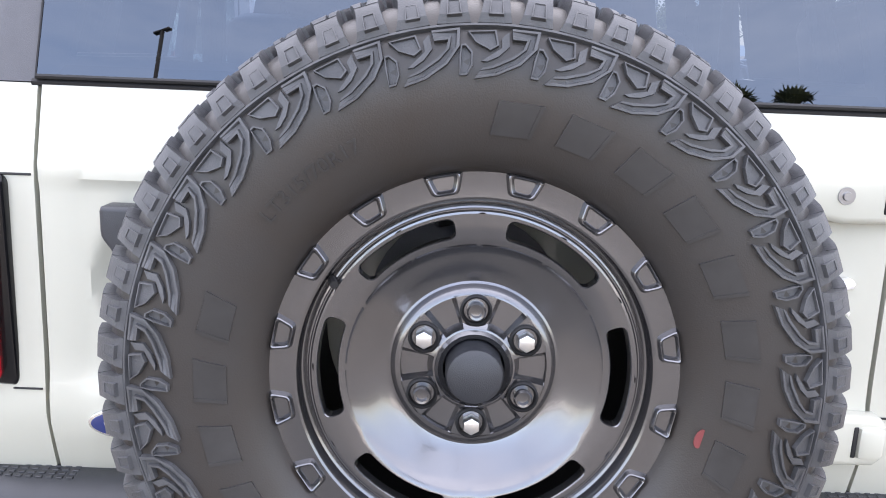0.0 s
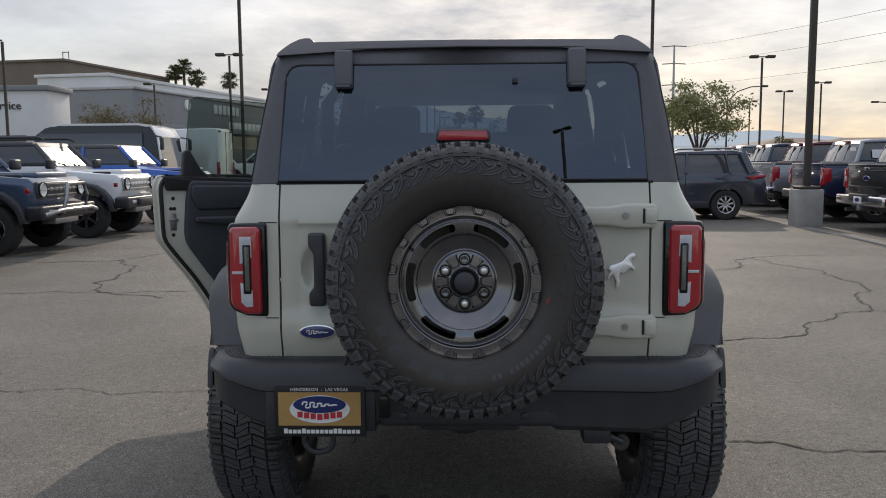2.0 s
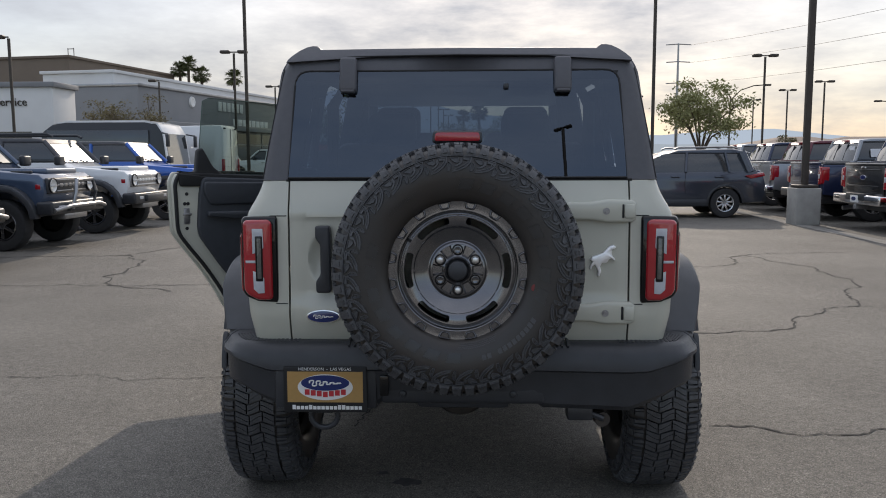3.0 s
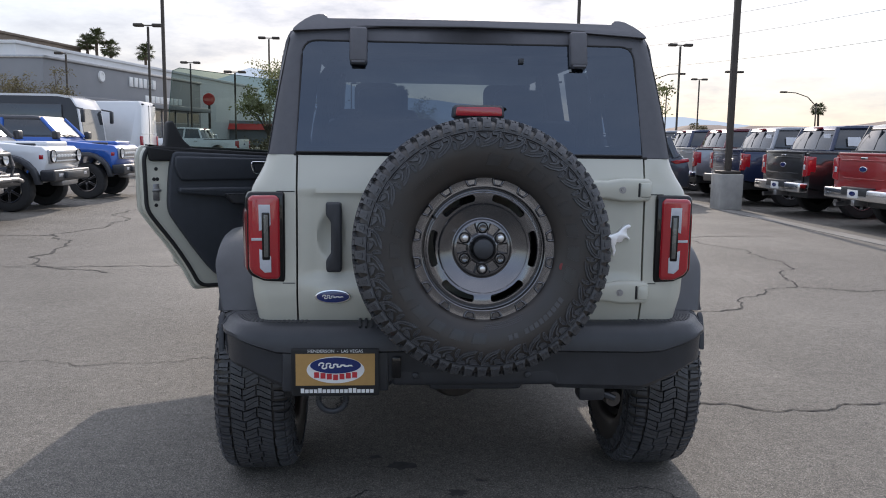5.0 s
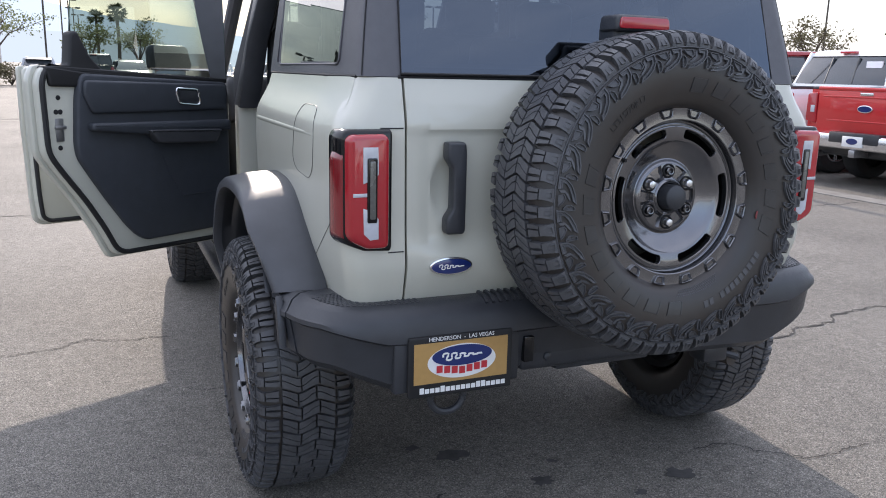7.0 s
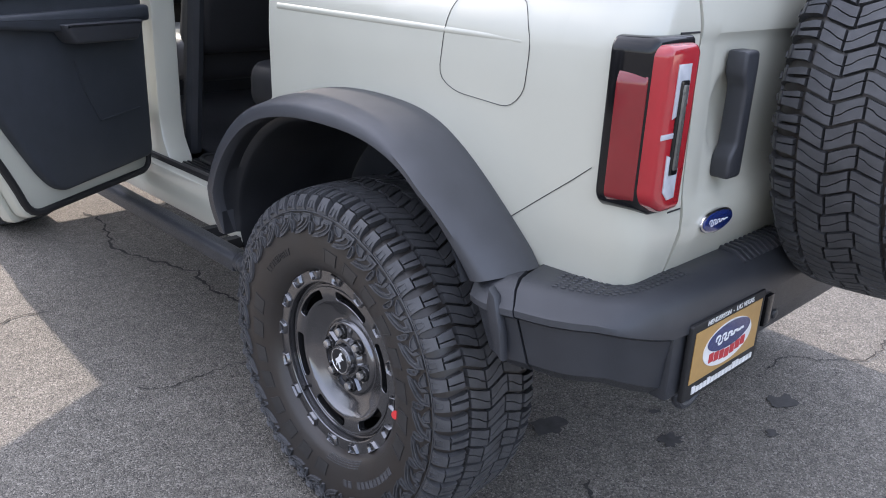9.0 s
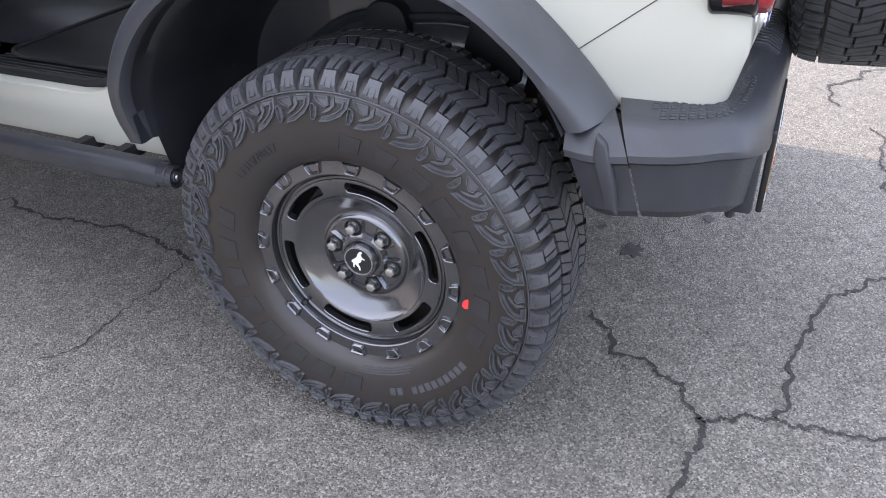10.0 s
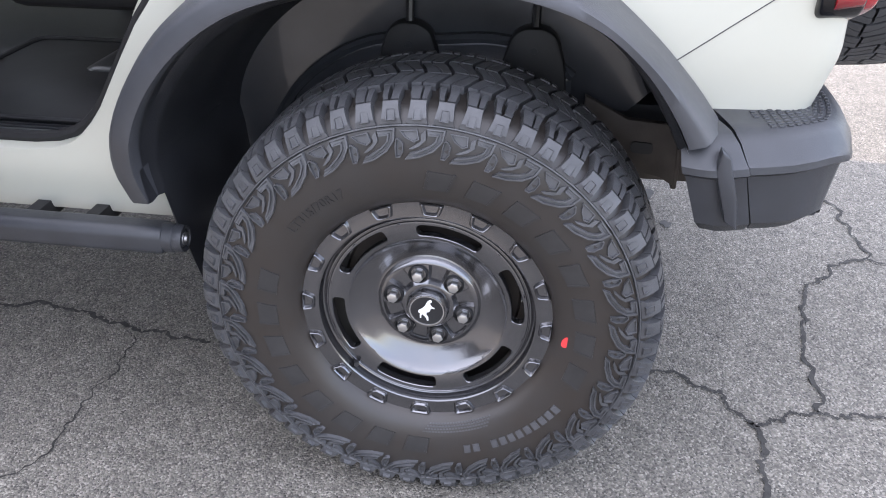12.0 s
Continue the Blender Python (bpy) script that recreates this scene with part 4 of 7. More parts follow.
# tailgate
def tailgate_geometry():
    zs = [0.775, 0.80, 0.86, 0.89, 0.93, 0.955, 0.965, 1.00] + [1.02 + 0.014 * k for k in range(15)] + [1.255, 1.268, 1.278, 1.30, 1.35, 1.413]
    base_z = [0.775, 0.80, 0.86, 0.89, 0.93, 0.955, 0.965, 1.10, 1.255, 1.268, 1.278, 1.30, 1.35, 1.413]
    base_y = [0.006, 0.0, -0.004, -0.006, -0.004, 0.002, 0.006, 0.006, 0.006, 0.004, -0.002, -0.003, -0.002, 0.0]
    rows = []
    for z in zs:
        y = float(np.interp(z, base_z, base_y))
        edge = 0.644 if z > 0.80 else 0.644 - (0.80 - z) / 0.025 * 0.10
        xs = [-edge, -edge + 0.015, -0.60, -0.585] + [-0.575 + 0.0095 * k for k in range(13)] + [-0.3, 0, 0.3, 0.585, 0.60, edge - 0.015, edge]
        dish = lambda x: 0.022 * max(0.0, 1 - ((x + 0.523) / 0.050) ** 2 - ((z - 1.118) / 0.085) ** 2) ** 0.8
        rows.append([(x, back(z) + y * (1.0 if abs(x) < 0.60 else 0.4) - 0.001 + dish(x), z) for x in xs])
    return thick(sheet(rows), 0.04, (0, 1, 1.1))


GATE = part("tailgate", tailgate_geometry(), PAINT, CAR, "pale grey-green side-hinged tailgate", smooth=30)
for s in (1, -1):
    part("gate_gap", rbox((s * 0.6475 - 0.0065, -0.63, 0.79), (s * 0.6475 + 0.0065, -0.60, 1.413), 0.0), SEAL, CAR)
for z in (1.300, 0.915):
    arm = [(0.20, z - 0.034), (0.50, z - 0.034), (0.56, z - 0.044), (0.655, z - 0.042), (0.668, z - 0.03), (0.668, z + 0.03), (0.655, z + 0.042), (0.56, z + 0.044), (0.50, z + 0.034), (0.20, z + 0.034)]
    h = part("gate_hinge", prism(arm, back(z) - 0.026, back(z) + 0.01, "y", 0.012, 3), PAINT, GATE, "painted hinge strap")
    part("hinge_knuckle", rbox((0.622, back(z) - 0.034, z - 0.027), (0.664, back(z) + 0.0, z + 0.027), 0.008), PAINT, GATE)
    part("hinge_bolt", moved(lathe([(0.0, 0.004), (0.006, 0.004), (0.007, 0.001), (0.013, 0.001), (0.0135, -0.002)], 20), pose(0.556, back(z) - 0.027, z, 90, 0, 0)), STEEL, GATE)
    part("hinge_slot", rbox((0.615, back(z) - 0.028, z - 0.026), (0.6225, back(z) - 0.02, z + 0.026), 0.002), SEAL, GATE)
# pull handle and its dished cup
bar = [(-0.540, 1.246), (-0.486, 1.246), (-0.482, 1.22), (-0.482, 1.00), (-0.488, 0.990), (-0.535, 0.990), (-0.54, 1.00), (-0.54, 1.035), (-0.522, 1.06), (-0.522, 1.175), (-0.54, 1.20)]
part("pull_handle", prism(rounded(bar, 0.008, 2), back(1.12) - 0.040, back(1.12) + 0.004, "y", 0.008, 3), PLASTIC, GATE, "black vertical pull handle")
bz, bx = 0.897, -0.516
part("oval_badge", prism(ellipse(bx, bz, 0.066, 0.0265, 40), back(bz) - 0.012, back(bz) - 0.002, "y", 0.003), CHROME, GATE, "oval badge with chrome rim")
part("badge_field", prism(ellipse(bx, bz, 0.060, 0.0215, 40), back(bz) - 0.0145, back(bz) - 0.010, "y", 0.001), BLUE, GATE)
part("badge_swash", swash(bx, bz, 0.074, 0.017, back(bz) - 0.0148, 0.0016), WHITE, GATE)
ex, ez = 0.548, 1.112
part("chrome_emblem", prism([(ex + a, ez + b) for a, b in LEAP], back(ez) - 0.013, back(ez) + 0.004, "y", 0.003, 2), SATIN, GATE, "leaping chrome emblem")

# tail lamps
def lamp_shape(geo, s):
    """Draws a lamp piece in towards the rear, as the corner of the body is rounded in plan."""
    out = []
    for x, y, z in geo[0]:
        d = abs(x)
        k = max(0.0, min(1.0, (-0.640 - y) / 0.085))
        inner = 0.705 + (d - 0.728) * 0.887 if d > 0.728 else 0.690 + (d - 0.690) * 0.395
        side = d - 0.010 if d > 0.80 else d
        out.append((s * (side + (inner - side) * k), -0.612 + (y + 0.612) * 0.85, z))
    return out, geo[1]


for s in (-1, 1):
    def P(pts):
        return [(s * a, b) for a, b in pts]
    out = [(-0.857, 1.262), (-0.845, 1.280), (-0.70, 1.281), (-0.690, 1.272), (-0.690, 0.958), (-0.70, 0.948), (-0.79, 0.952), (-0.842, 0.972), (-0.857, 0.992)]
    lamp = part("tail_lamp", lamp_shape(prism(rounded(P([(a * 1.0, b) for a, b in out]), 0.012, 3), -0.705, -0.612, "y", 0.012, 3), s), DARKLENS, CAR, "red and white tail lamp in a smoked housing")
    red = [(-0.852, 1.256), (-0.840, 1.268), (-0.742, 1.270), (-0.728, 1.258), (-0.728, 0.972), (-0.738, 0.962), (-0.795, 0.962), (-0.838, 0.982), (-0.852, 1.0)]
    part("red_lens", lamp_shape(prism(rounded(P(red), 0.012, 3), -0.732, -0.678, "y", 0.014, 4), s), REDLENS, lamp, "red lens")
    up = [(-0.812, 1.236), (-0.766, 1.236), (-0.764, 1.165), (-0.772, 1.155), (-0.772, 1.205), (-0.797, 1.205), (-0.797, 1.145), (-0.812, 1.14)]
    dn = [(-0.812, 1.075), (-0.797, 1.07), (-0.797, 1.035), (-0.772, 1.035), (-0.772, 1.055), (-0.764, 1.045), (-0.764, 0.990), (-0.79, 0.988), (-0.810, 1.005)]
    part("white_lens", lamp_shape(merged(prism(P(up), -0.7345, -0.725, "y", 0.001), prism(P(dn), -0.7345, -0.725, "y", 0.001), prism(P([(-0.843, 1.115), (-0.80, 1.115), (-0.80, 1.105), (-0.843, 1.105)]), -0.7350, -0.727, "y", 0.002)), s), WHITELENS, lamp, "white reversing lens")
    part("lamp_core", lamp_shape(prism(rounded(P([(-0.800, 1.208), (-0.768, 1.208), (-0.768, 1.035), (-0.800, 1.035)]), 0.005, 2), -0.737, -0.725, "y", 0.003), s), DARKLENS, lamp)
    part("lamp_slot", lamp_shape(prism(rounded(P([(-0.792, 1.20), (-0.774, 1.20), (-0.774, 1.045), (-0.792, 1.045)]), 0.004, 2), -0.7395, -0.734, "y", 0.002), s), AMBERGREY, lamp)
    wrap = [(-0.8600, 1.205), (-0.852, 1.225), (-0.80, 1.228), (-0.80, 0.978), (-0.842, 0.980), (-0.8600, 0.996)]
    part("side_lens", lamp_shape(prism(rounded(P(wrap), 0.008, 3), -0.699, -0.640, "y", 0.003, 2), s), DIMRED, lamp)


# bumper
def bumper_stations(points, n, grow=0.0, end=False):
    """Sections along the plan of one half: the rolled top edge, the crease and the tucked bottom."""
    plan = along(points, n)
    rows = []
    for i, (x, y) in enumerate(plan):
        d = Vector((plan[min(i + 1, n - 1)][0] - plan[max(i - 1, 0)][0], plan[min(i + 1, n - 1)][1] - plan[max(i - 1, 0)][1]))
        d = Vector((d.y, -d.x)).normalized()
        t = (y + 0.556) / 0.13 if end else 0.0
        top = 0.790 + 0.004 * t
        bot = float(np.interp(x, [0, 0.30, 0.32, 0.655, 0.79, 0.87, 0.955], [0.575, 0.575, 0.548, 0.535, 0.588, 0.618, 0.618]))
        mid = float(np.interp(x, [0, 0.65, 0.72, 0.88, 0.955], [0.705, 0.692, 0.696, 0.740, 0.735]))
        q = lambda r, z: (x + d.x * (r + grow), y + d.y * (r + grow), z)
        deep = -0.17 if not end else -0.14
        row = [q(deep, top - 0.01), q(-0.15 if not end else -0.13, top + 0.012), q(-0.07, top + 0.012), q(-0.045, top + 0.010), q(-0.02, top - 0.004), q(-0.003, top - 0.03), q(0.004, mid + 0.018), q(0.005, mid + 0.006), q(-0.010, mid - 0.004), q(-0.016, mid - 0.05), q(-0.022, bot + 0.022), q(-0.045, bot), q(deep, bot + 0.01)]
        lean = 1.0 if end else max(0.0, min(1.0, (x - 0.86) / 0.08))
        rows.append([(a, b + 0.30 * lean * (c - 0.65), c) for a, b, c in row])
    return rows


def capped(rows):
    vs, fs = sheet(rows)
    n = len(rows[0])
    return vs, fs + [tuple(range(n)), tuple(reversed(range(len(vs) - n, len(vs))))]


half_bumper = bumper_stations([(0.0, -0.755), (0.25, -0.755), (0.50, -0.751), (0.70, -0.750), (0.80, -0.738), (0.88, -0.702), (0.932, -0.632), (0.948, -0.562)], 30)
BUMPER = part("rear_bumper", capped([[(-a, b, c) for a, b, c in r] for r in reversed(half_bumper[1:])] + half_bumper), PLASTIC, CAR, "black moulded rear bumper with step pads", smooth=32)
end_cap = capped(bumper_stations([(0.9487, -0.5598), (0.962, -0.52), (0.966, -0.49), (0.955, -0.455)], 10, 0.003, True))
for s in (-1, 1):
    cap_geo = end_cap if s > 0 else mirrored(end_cap)
    rib = prism([(-0.497, 0.775), (-0.480, 0.790), (-0.476, 0.75), (-0.505, 0.66), (-0.528, 0.645), (-0.520, 0.70)], s * 0.950, s * 0.9735, "x", 0.006, 2)
    part("bumper_end", merged(cap_geo, rib), PLASTIC, BUMPER, "black end cap", smooth=32)
    # slanting ribs on the inner step pad, a grid of small studs on the corner pad
    for x0 in [0.13 + 0.022 * k for k in range(14)]:
        ridge = [(-0.736, 0.7925), (-0.71, 0.8085), (-0.69, 0.8105), (-0.645, 0.8105), (-0.645, 0.80), (-0.730, 0.786)]
        part("step_rib", prism(ridge, s * x0 - 0.0045, s * x0 + 0.0045, "x", 0.001, 1), PLASTIC, BUMPER)
    # rows of small studs on the corner pad, following the bumper's edge
    studs = []
    for f in (0.04, 0.15, 0.26, 0.37, 0.48, 0.59, 0.70):
        run = [Vector(r[3]).lerp(Vector(r[1]), f) for r in half_bumper if 0.60 < r[7][0] < 0.935]
        dist = np.r_[0, np.cumsum([(b - a).length for a, b in zip(run[:-1], run[1:])])]
        for d in np.arange(0.004, dist[-1], 0.0165):
            p = Vector([float(np.interp(d, dist, [q[k] for q in run])) for k in range(3)])
            q = Vector([float(np.interp(d + 0.004, dist, [q[k] for q in run])) for k in range(3)])
            g = math.degrees(math.atan2(q.y - p.y, q.x - p.x))
            stud = moved(rbox((-0.0052, -0.0036, -0.004), (0.0052, 0.0036, 0.0028), 0.001, 1), pose(p.x, p.y, p.z, 0, 0, g))
            studs.append(stud if s > 0 else mirrored(stud))
    tagged(part("step_studs", merged(*studs), PLASTIC, BUMPER), kind="stuff")
    for x0, z0 in ((0.21, 0.605), (0.775, 0.612)):
        part("parking_sensor", moved(lathe([(0.0, 0.004), (0.009, 0.004), (0.012, 0.002), (0.0135, -0.002)], 24), pose(s * x0, -0.738 if x0 < 0.5 else -0.695, z0, 90, 0, s * (0 if x0 < 0.5 else 26))), PLASTIC, BUMPER)
part("plate_recess", rbox((-0.70, -0.744, 0.548), (-0.31, -0.70, 0.712), 0.008), PLASTIC, BUMPER)
part("plate_lamp", rbox((-0.298, -0.752, 0.60), (-0.265, -0.73, 0.68), 0.004), DARKLENS, BUMPER)
part("lower_valance", merged(rbox((-0.30, -0.735, 0.563), (0.34, -0.60, 0.66), 0.02, 3), rbox((-0.16, -0.70, 0.535), (0.2, -0.6, 0.6), 0.02)), PLASTIC, BUMPER)
PLATE = part("dealer_plate", prism(rounded([(-0.664, 0.538), (-0.344, 0.538), (-0.344, 0.716), (-0.664, 0.716)], 0.008, 3), -0.7540, -0.7420, "y", 0.003), SEAL, CAR, "tan dealer plate in a black frame", Matrix.Translation((0, -0.008, 0)))
part("plate_field", prism([(-0.648, 0.578), (-0.360, 0.578), (-0.360, 0.697), (-0.648, 0.697)], -0.7555, -0.7520, "y"), GOLD, PLATE)
pc = (-0.503, 0.640)
part("plate_oval", prism(ellipse(pc[0], pc[1] - 0.003, 0.105, 0.050, 44), -0.7570, -0.7550, "y"), WHITE, PLATE)
part("plate_blue_oval", prism(ellipse(pc[0], pc[1] + 0.014, 0.092, 0.030, 44), -0.7583, -0.7568, "y"), BLUE, PLATE)
part("plate_swash", swash(pc[0], pc[1] + 0.014, 0.118, 0.026, -0.7586, 0.0030), WHITE, PLATE)
for a in (-0.069, -0.046, -0.023, 0.0, 0.023, 0.046, 0.069):
    part("plate_red_bar", prism([(pc[0] + a - 0.009, pc[1] - 0.041 + abs(a) * 0.13), (pc[0] + a + 0.009, pc[1] - 0.041 + abs(a) * 0.13), (pc[0] + a + 0.009, pc[1] - 0.020 + abs(a) * 0.13), (pc[0] + a - 0.009, pc[1] - 0.020 + abs(a) * 0.13)], -0.7584, -0.7571, "y"), REDPRINT, PLATE)
for k in range(17):
    part("frame_bar", rbox((-0.630 + k * 0.0158, -0.7560, 0.550), (-0.630 + k * 0.0158 + 0.0125, -0.7535, 0.563 + (0.004 if k in (0, 4, 11, 12) else 0)), 0.0), WHITE, PLATE)
part("frame_lettering", moved(lettering("HENDERSON  -  LAS VEGAS", 0.0165, 0.0006), pose(-0.504, -0.7548, 0.7015, 90, 0, 0)), WHITE, PLATE)
part("tow_ring", merged(tube([(-0.52 + 0.052 * math.cos(a), -0.70, 0.505 + 0.046 * math.sin(a)) for a in np.linspace(-math.pi * 1.12, math.pi * 0.12, 18)], 0.011, 10), rbox((-0.56, -0.72, 0.52), (-0.48, -0.62, 0.55), 0.008)), PLASTIC, CAR, "black recovery ring")
part("trailer_plug", merged(rbox((0.42, -0.70, 0.49), (0.52, -0.62, 0.55), 0.01), tube([(0.50, -0.68, 0.52), (0.56, -0.70, 0.50)], 0.012)), LINER, CAR)

# hard top
TOP_Z = [1.415, 1.60, 1.80, 1.85, 1.878, 1.898, 1.907, 1.912]
TOP_X = [0.782, 0.756, 0.722, 0.712, 0.696, 0.655, 0.60, 0.54]
TOP_Y = [-0.640, -0.592, -0.535, -0.520, -0.510, -0.495, -0.44, -0.36]


def top_x(y, z):
    return float(np.interp(z, TOP_Z, TOP_X)) - 0.022 * max(0.0, -0.35 - y) / 0.28


def top_point(kind, v, z):
    w, b, r = top_x(v if kind == "s" else -0.60, z), float(np.interp(z, TOP_Z, TOP_Y)), 0.045
    if kind == "s":
        return (-w, max(v, b + r + 0.004 * (1.0 + v)), z)
    if kind == "c":
        a = radians(v)
        return (-w + r * (1 - math.cos(a)), b + r * (1 - math.sin(a)), z)
    return (v * (w - r) / 0.717, b, z)


zs = [1.417, 1.445, 1.455, 1.55, 1.65, 1.75, 1.80, 1.835, 1.86, 1.878, 1.888, 1.898, 1.903, 1.907, 1.912]
cols = [("s", y) for y in (0.50, 0.40, 0.15, -0.05, -0.27, -0.42, -0.46, -0.48)] + [("c", a) for a in (0, 20, 40, 60, 80, 90)] + [("r", x) for x in (-0.70, -0.61, -0.3, 0.0)]
rows = [[top_point(k, v if k != "s" else min(v, 0.6), z) for z in zs] for k, v in cols]
half, nz = sheet(rows), len(zs)
keep = []
for i in range(len(cols) - 1):
    for k in range(nz - 1):
        (ka, va), (kb, vb) = cols[i], cols[i + 1]
        win = ka == "s" and kb == "s" and 0.40 >= va and vb >= -0.42 and zs[k] >= 1.455 and zs[k + 1] <= 1.80
        rear = ka == "r" and va >= -0.62 and zs[k] >= 1.455 and zs[k + 1] <= 1.80
        if not win and not rear:
            keep.append(half[1][i * (nz - 1) + k])
shell = thick((half[0], keep), 0.02, (0, 0.3, 1.6))
HARD = part("hard_top", merged(shell, mirrored(shell)), HARDTOP, CAR, "textured dark grey removable hard top", smooth=30)
part("roof_bed", prism(rounded([(-0.625, -0.455), (0.625, -0.455), (0.64, 0.1), (0.64, 1.95), (-0.64, 1.95), (-0.64, 0.1)], 0.06, 4), 1.850, 1.914, "z", 0.010, 2), HARDTOP, HARD)
edge = [(0.668, 1.884), (0.652, 1.902), (0.628, 1.922), (0.600, 1.938), (0.578, 1.943), (0.560, 1.942), (0.549, 1.934), (0.543, 1.926), (0.30, 1.929)]
brow = [(-0.672, 1.872)] + [(-x, z) for x, z in edge] + [(0.0, 1.931)] + edge[::-1] + [(0.672, 1.872), (0.30, 1.896), (0.0, 1.898), (-0.30, 1.896)]
cap = prism(brow, -0.5, 1.95, "y", 0.003, 2)
part("roof_cap", ([(x, (y if y > 0 else y - 0.012 + 0.9 * (z - 1.90)), z) for x, y, z in cap[0]], cap[1]), HARDTOP, HARD, "roof panel with raised side edges", smooth=25)
part("roof_seam", tube([(x, -0.515, z) for x, z in ((-0.672, 1.878), (-0.40, 1.895), (0.0, 1.900), (0.40, 1.895), (0.672, 1.878))], 0.003, 6), SEAL, HARD)
for s in (-1, 1):
    part("rack_foot", rbox((s * 0.40 - 0.035, -0.20, 1.92), (s * 0.40 + 0.035, -0.08, 1.955), 0.012, 3), PLASTIC, HARD)
    hx = s * 0.415 - 0.012
    m = Matrix.Translation((hx, -0.545, 1.825)) @ Matrix.Rotation(radians(-15), 4, "X")
    part("glass_hinge", moved(rbox((-0.033, -0.024, -0.075), (0.033, 0.02, 0.062), 0.012, 3), m), HARDTOP, HARD, "dark hinge cover of the rear glass")
    part("hinge_foot", moved(rbox((-0.026, -0.026, -0.080), (0.026, -0.004, -0.070), 0.004), m), HARDTOP, HARD)
    side_win = rounded([(0.33, 1.446), (-0.452, 1.448), (-0.415, 1.815), (0.44, 1.835)], 0.025, 3)
    wverts = [(s * (top_x(y, z) + 0.003), y, z) for y, z in side_win]
    part("side_glass", (wverts, [tuple(range(len(wverts)))]), DOORGLASS, HARD, "tinted side glass", smooth=0)
    part("glass_seal", tube([(s * (top_x(y, z) + 0.002), y, z) for y, z in side_win], 0.004, 6, True), HARDTOP, HARD)
    part("top_seam", tube([(s * (top_x(-0.6, z) - 0.006), float(np.interp(z, TOP_Z, TOP_Y)) + 0.020, z) for z in (1.42, 1.55, 1.7, 1.85)], 0.0022, 5), SEAL, HARD)
part("belt_seam", merged(*[tube([(k * 0.780, 0.47, 1.416), (k * 0.780, -0.35, 1.416), (k * 0.760, -0.59, 1.416)], 0.005, 6) for k in (-1, 1)], tube([(-0.66, -0.637, 1.416), (0.66, -0.637, 1.416)], 0.006, 6)), SEAL, CAR)
gl = [(-0.652, 1.425), (0.640, 1.425)] + rounded([(0.640, 1.425), (0.620, 1.838), (-0.634, 1.838), (-0.652, 1.425)], 0.055, 5)[6:18]
gy = lambda z, d: float(np.interp(z, TOP_Z, TOP_Y)) - d
part("rear_glass", ([(x, gy(z, 0.006), z) for x, z in gl], [tuple(range(len(gl)))]), TINT, HARD, "dark tinted lift-up rear glass", smooth=0)
part("rear_glass_edge", tube([(x, gy(z, 0.005), z) for x, z in gl], 0.0042, 6, True), SEAL, HARD)
part("glass_band", merged(*[([(a, gy(b, 0.004), b), (c, gy(d, 0.004), d), (e, gy(f, 0.004), f), (g, gy(h, 0.004), h)], [(0, 1, 2, 3)]) for a, b, c, d, e, f, g, h in ((-0.62, 1.43, 0.62, 1.43, 0.61, 1.443, -0.61, 1.443), (-0.62, 1.835, 0.62, 1.835, 0.60, 1.80, -0.60, 1.80))]), SEAL, HARD, smooth=0)
part("nozzle", rbox((0.175, -0.56, 1.765), (0.195, -0.545, 1.785), 0.003), PLASTIC, HARD)
part("defroster_wiper", merged(tube([(0.16, -0.652, 1.465), (0.28, -0.645, 1.462)], 0.006), rbox((0.12, -0.66, 1.43), (0.2, -0.63, 1.47), 0.008)), PLASTIC, HARD)

# spare wheel with carrier and high brake lamp
SPARE_TILT = 3.0
SPARE_M = pose(0.003, -0.882, 1.111, 90 - SPARE_TILT, 0, 0) @ Matrix.Rotation(radians(90), 4, "Z")
build_wheel("spare_wheel", CAR, SPARE_M, 0, True, "spare all-terrain wheel on the tailgate")
part("spare_carrier", merged(moved(lathe([(0.0, -0.20), (0.15, -0.20), (0.13, -0.05), (0.10, 0.04), (0.0, 0.04)], 32), SPARE_M), rbox((-0.05, -0.74, 1.2), (0.05, -0.66, 1.55), 0.02)), PLASTIC, CAR)
part("brake_lamp_arm", rbox((-0.08, -0.79, 1.52), (0.08, -0.70, 1.575), 0.015, 3), PLASTIC, CAR)
BL = part("high_brake_lamp", prism(rounded([(-0.092, 1.552), (0.092, 1.552), (0.087, 1.598), (-0.087, 1.598)], 0.014, 3), -0.812, -0.72, "y", 0.012, 3), PLASTIC, CAR, "high red brake lamp above the spare wheel")
part("red_strip", prism(rounded([(-0.083, 1.560), (0.083, 1.560), (0.079, 1.591), (-0.079, 1.591)], 0.010, 3), -0.817, -0.807, "y", 0.003), REDLENS, BL)

# road wheels
for sx, y0, spin in ((-1, 0.0, 76), (1, 0.0, 20), (-1, 2.95, 40), (1, 2.95, 5)):
    turn = pose(sx * 0.866, y0, 0.428, 0, 90 * sx, 0) @ Matrix.Rotation(radians(180 if sx > 0 else 0), 4, "Z")
    build_wheel("road_wheel", CAR, turn, spin if sx < 0 else -spin, False, "road wheel with all-terrain tyre on a dark rim")


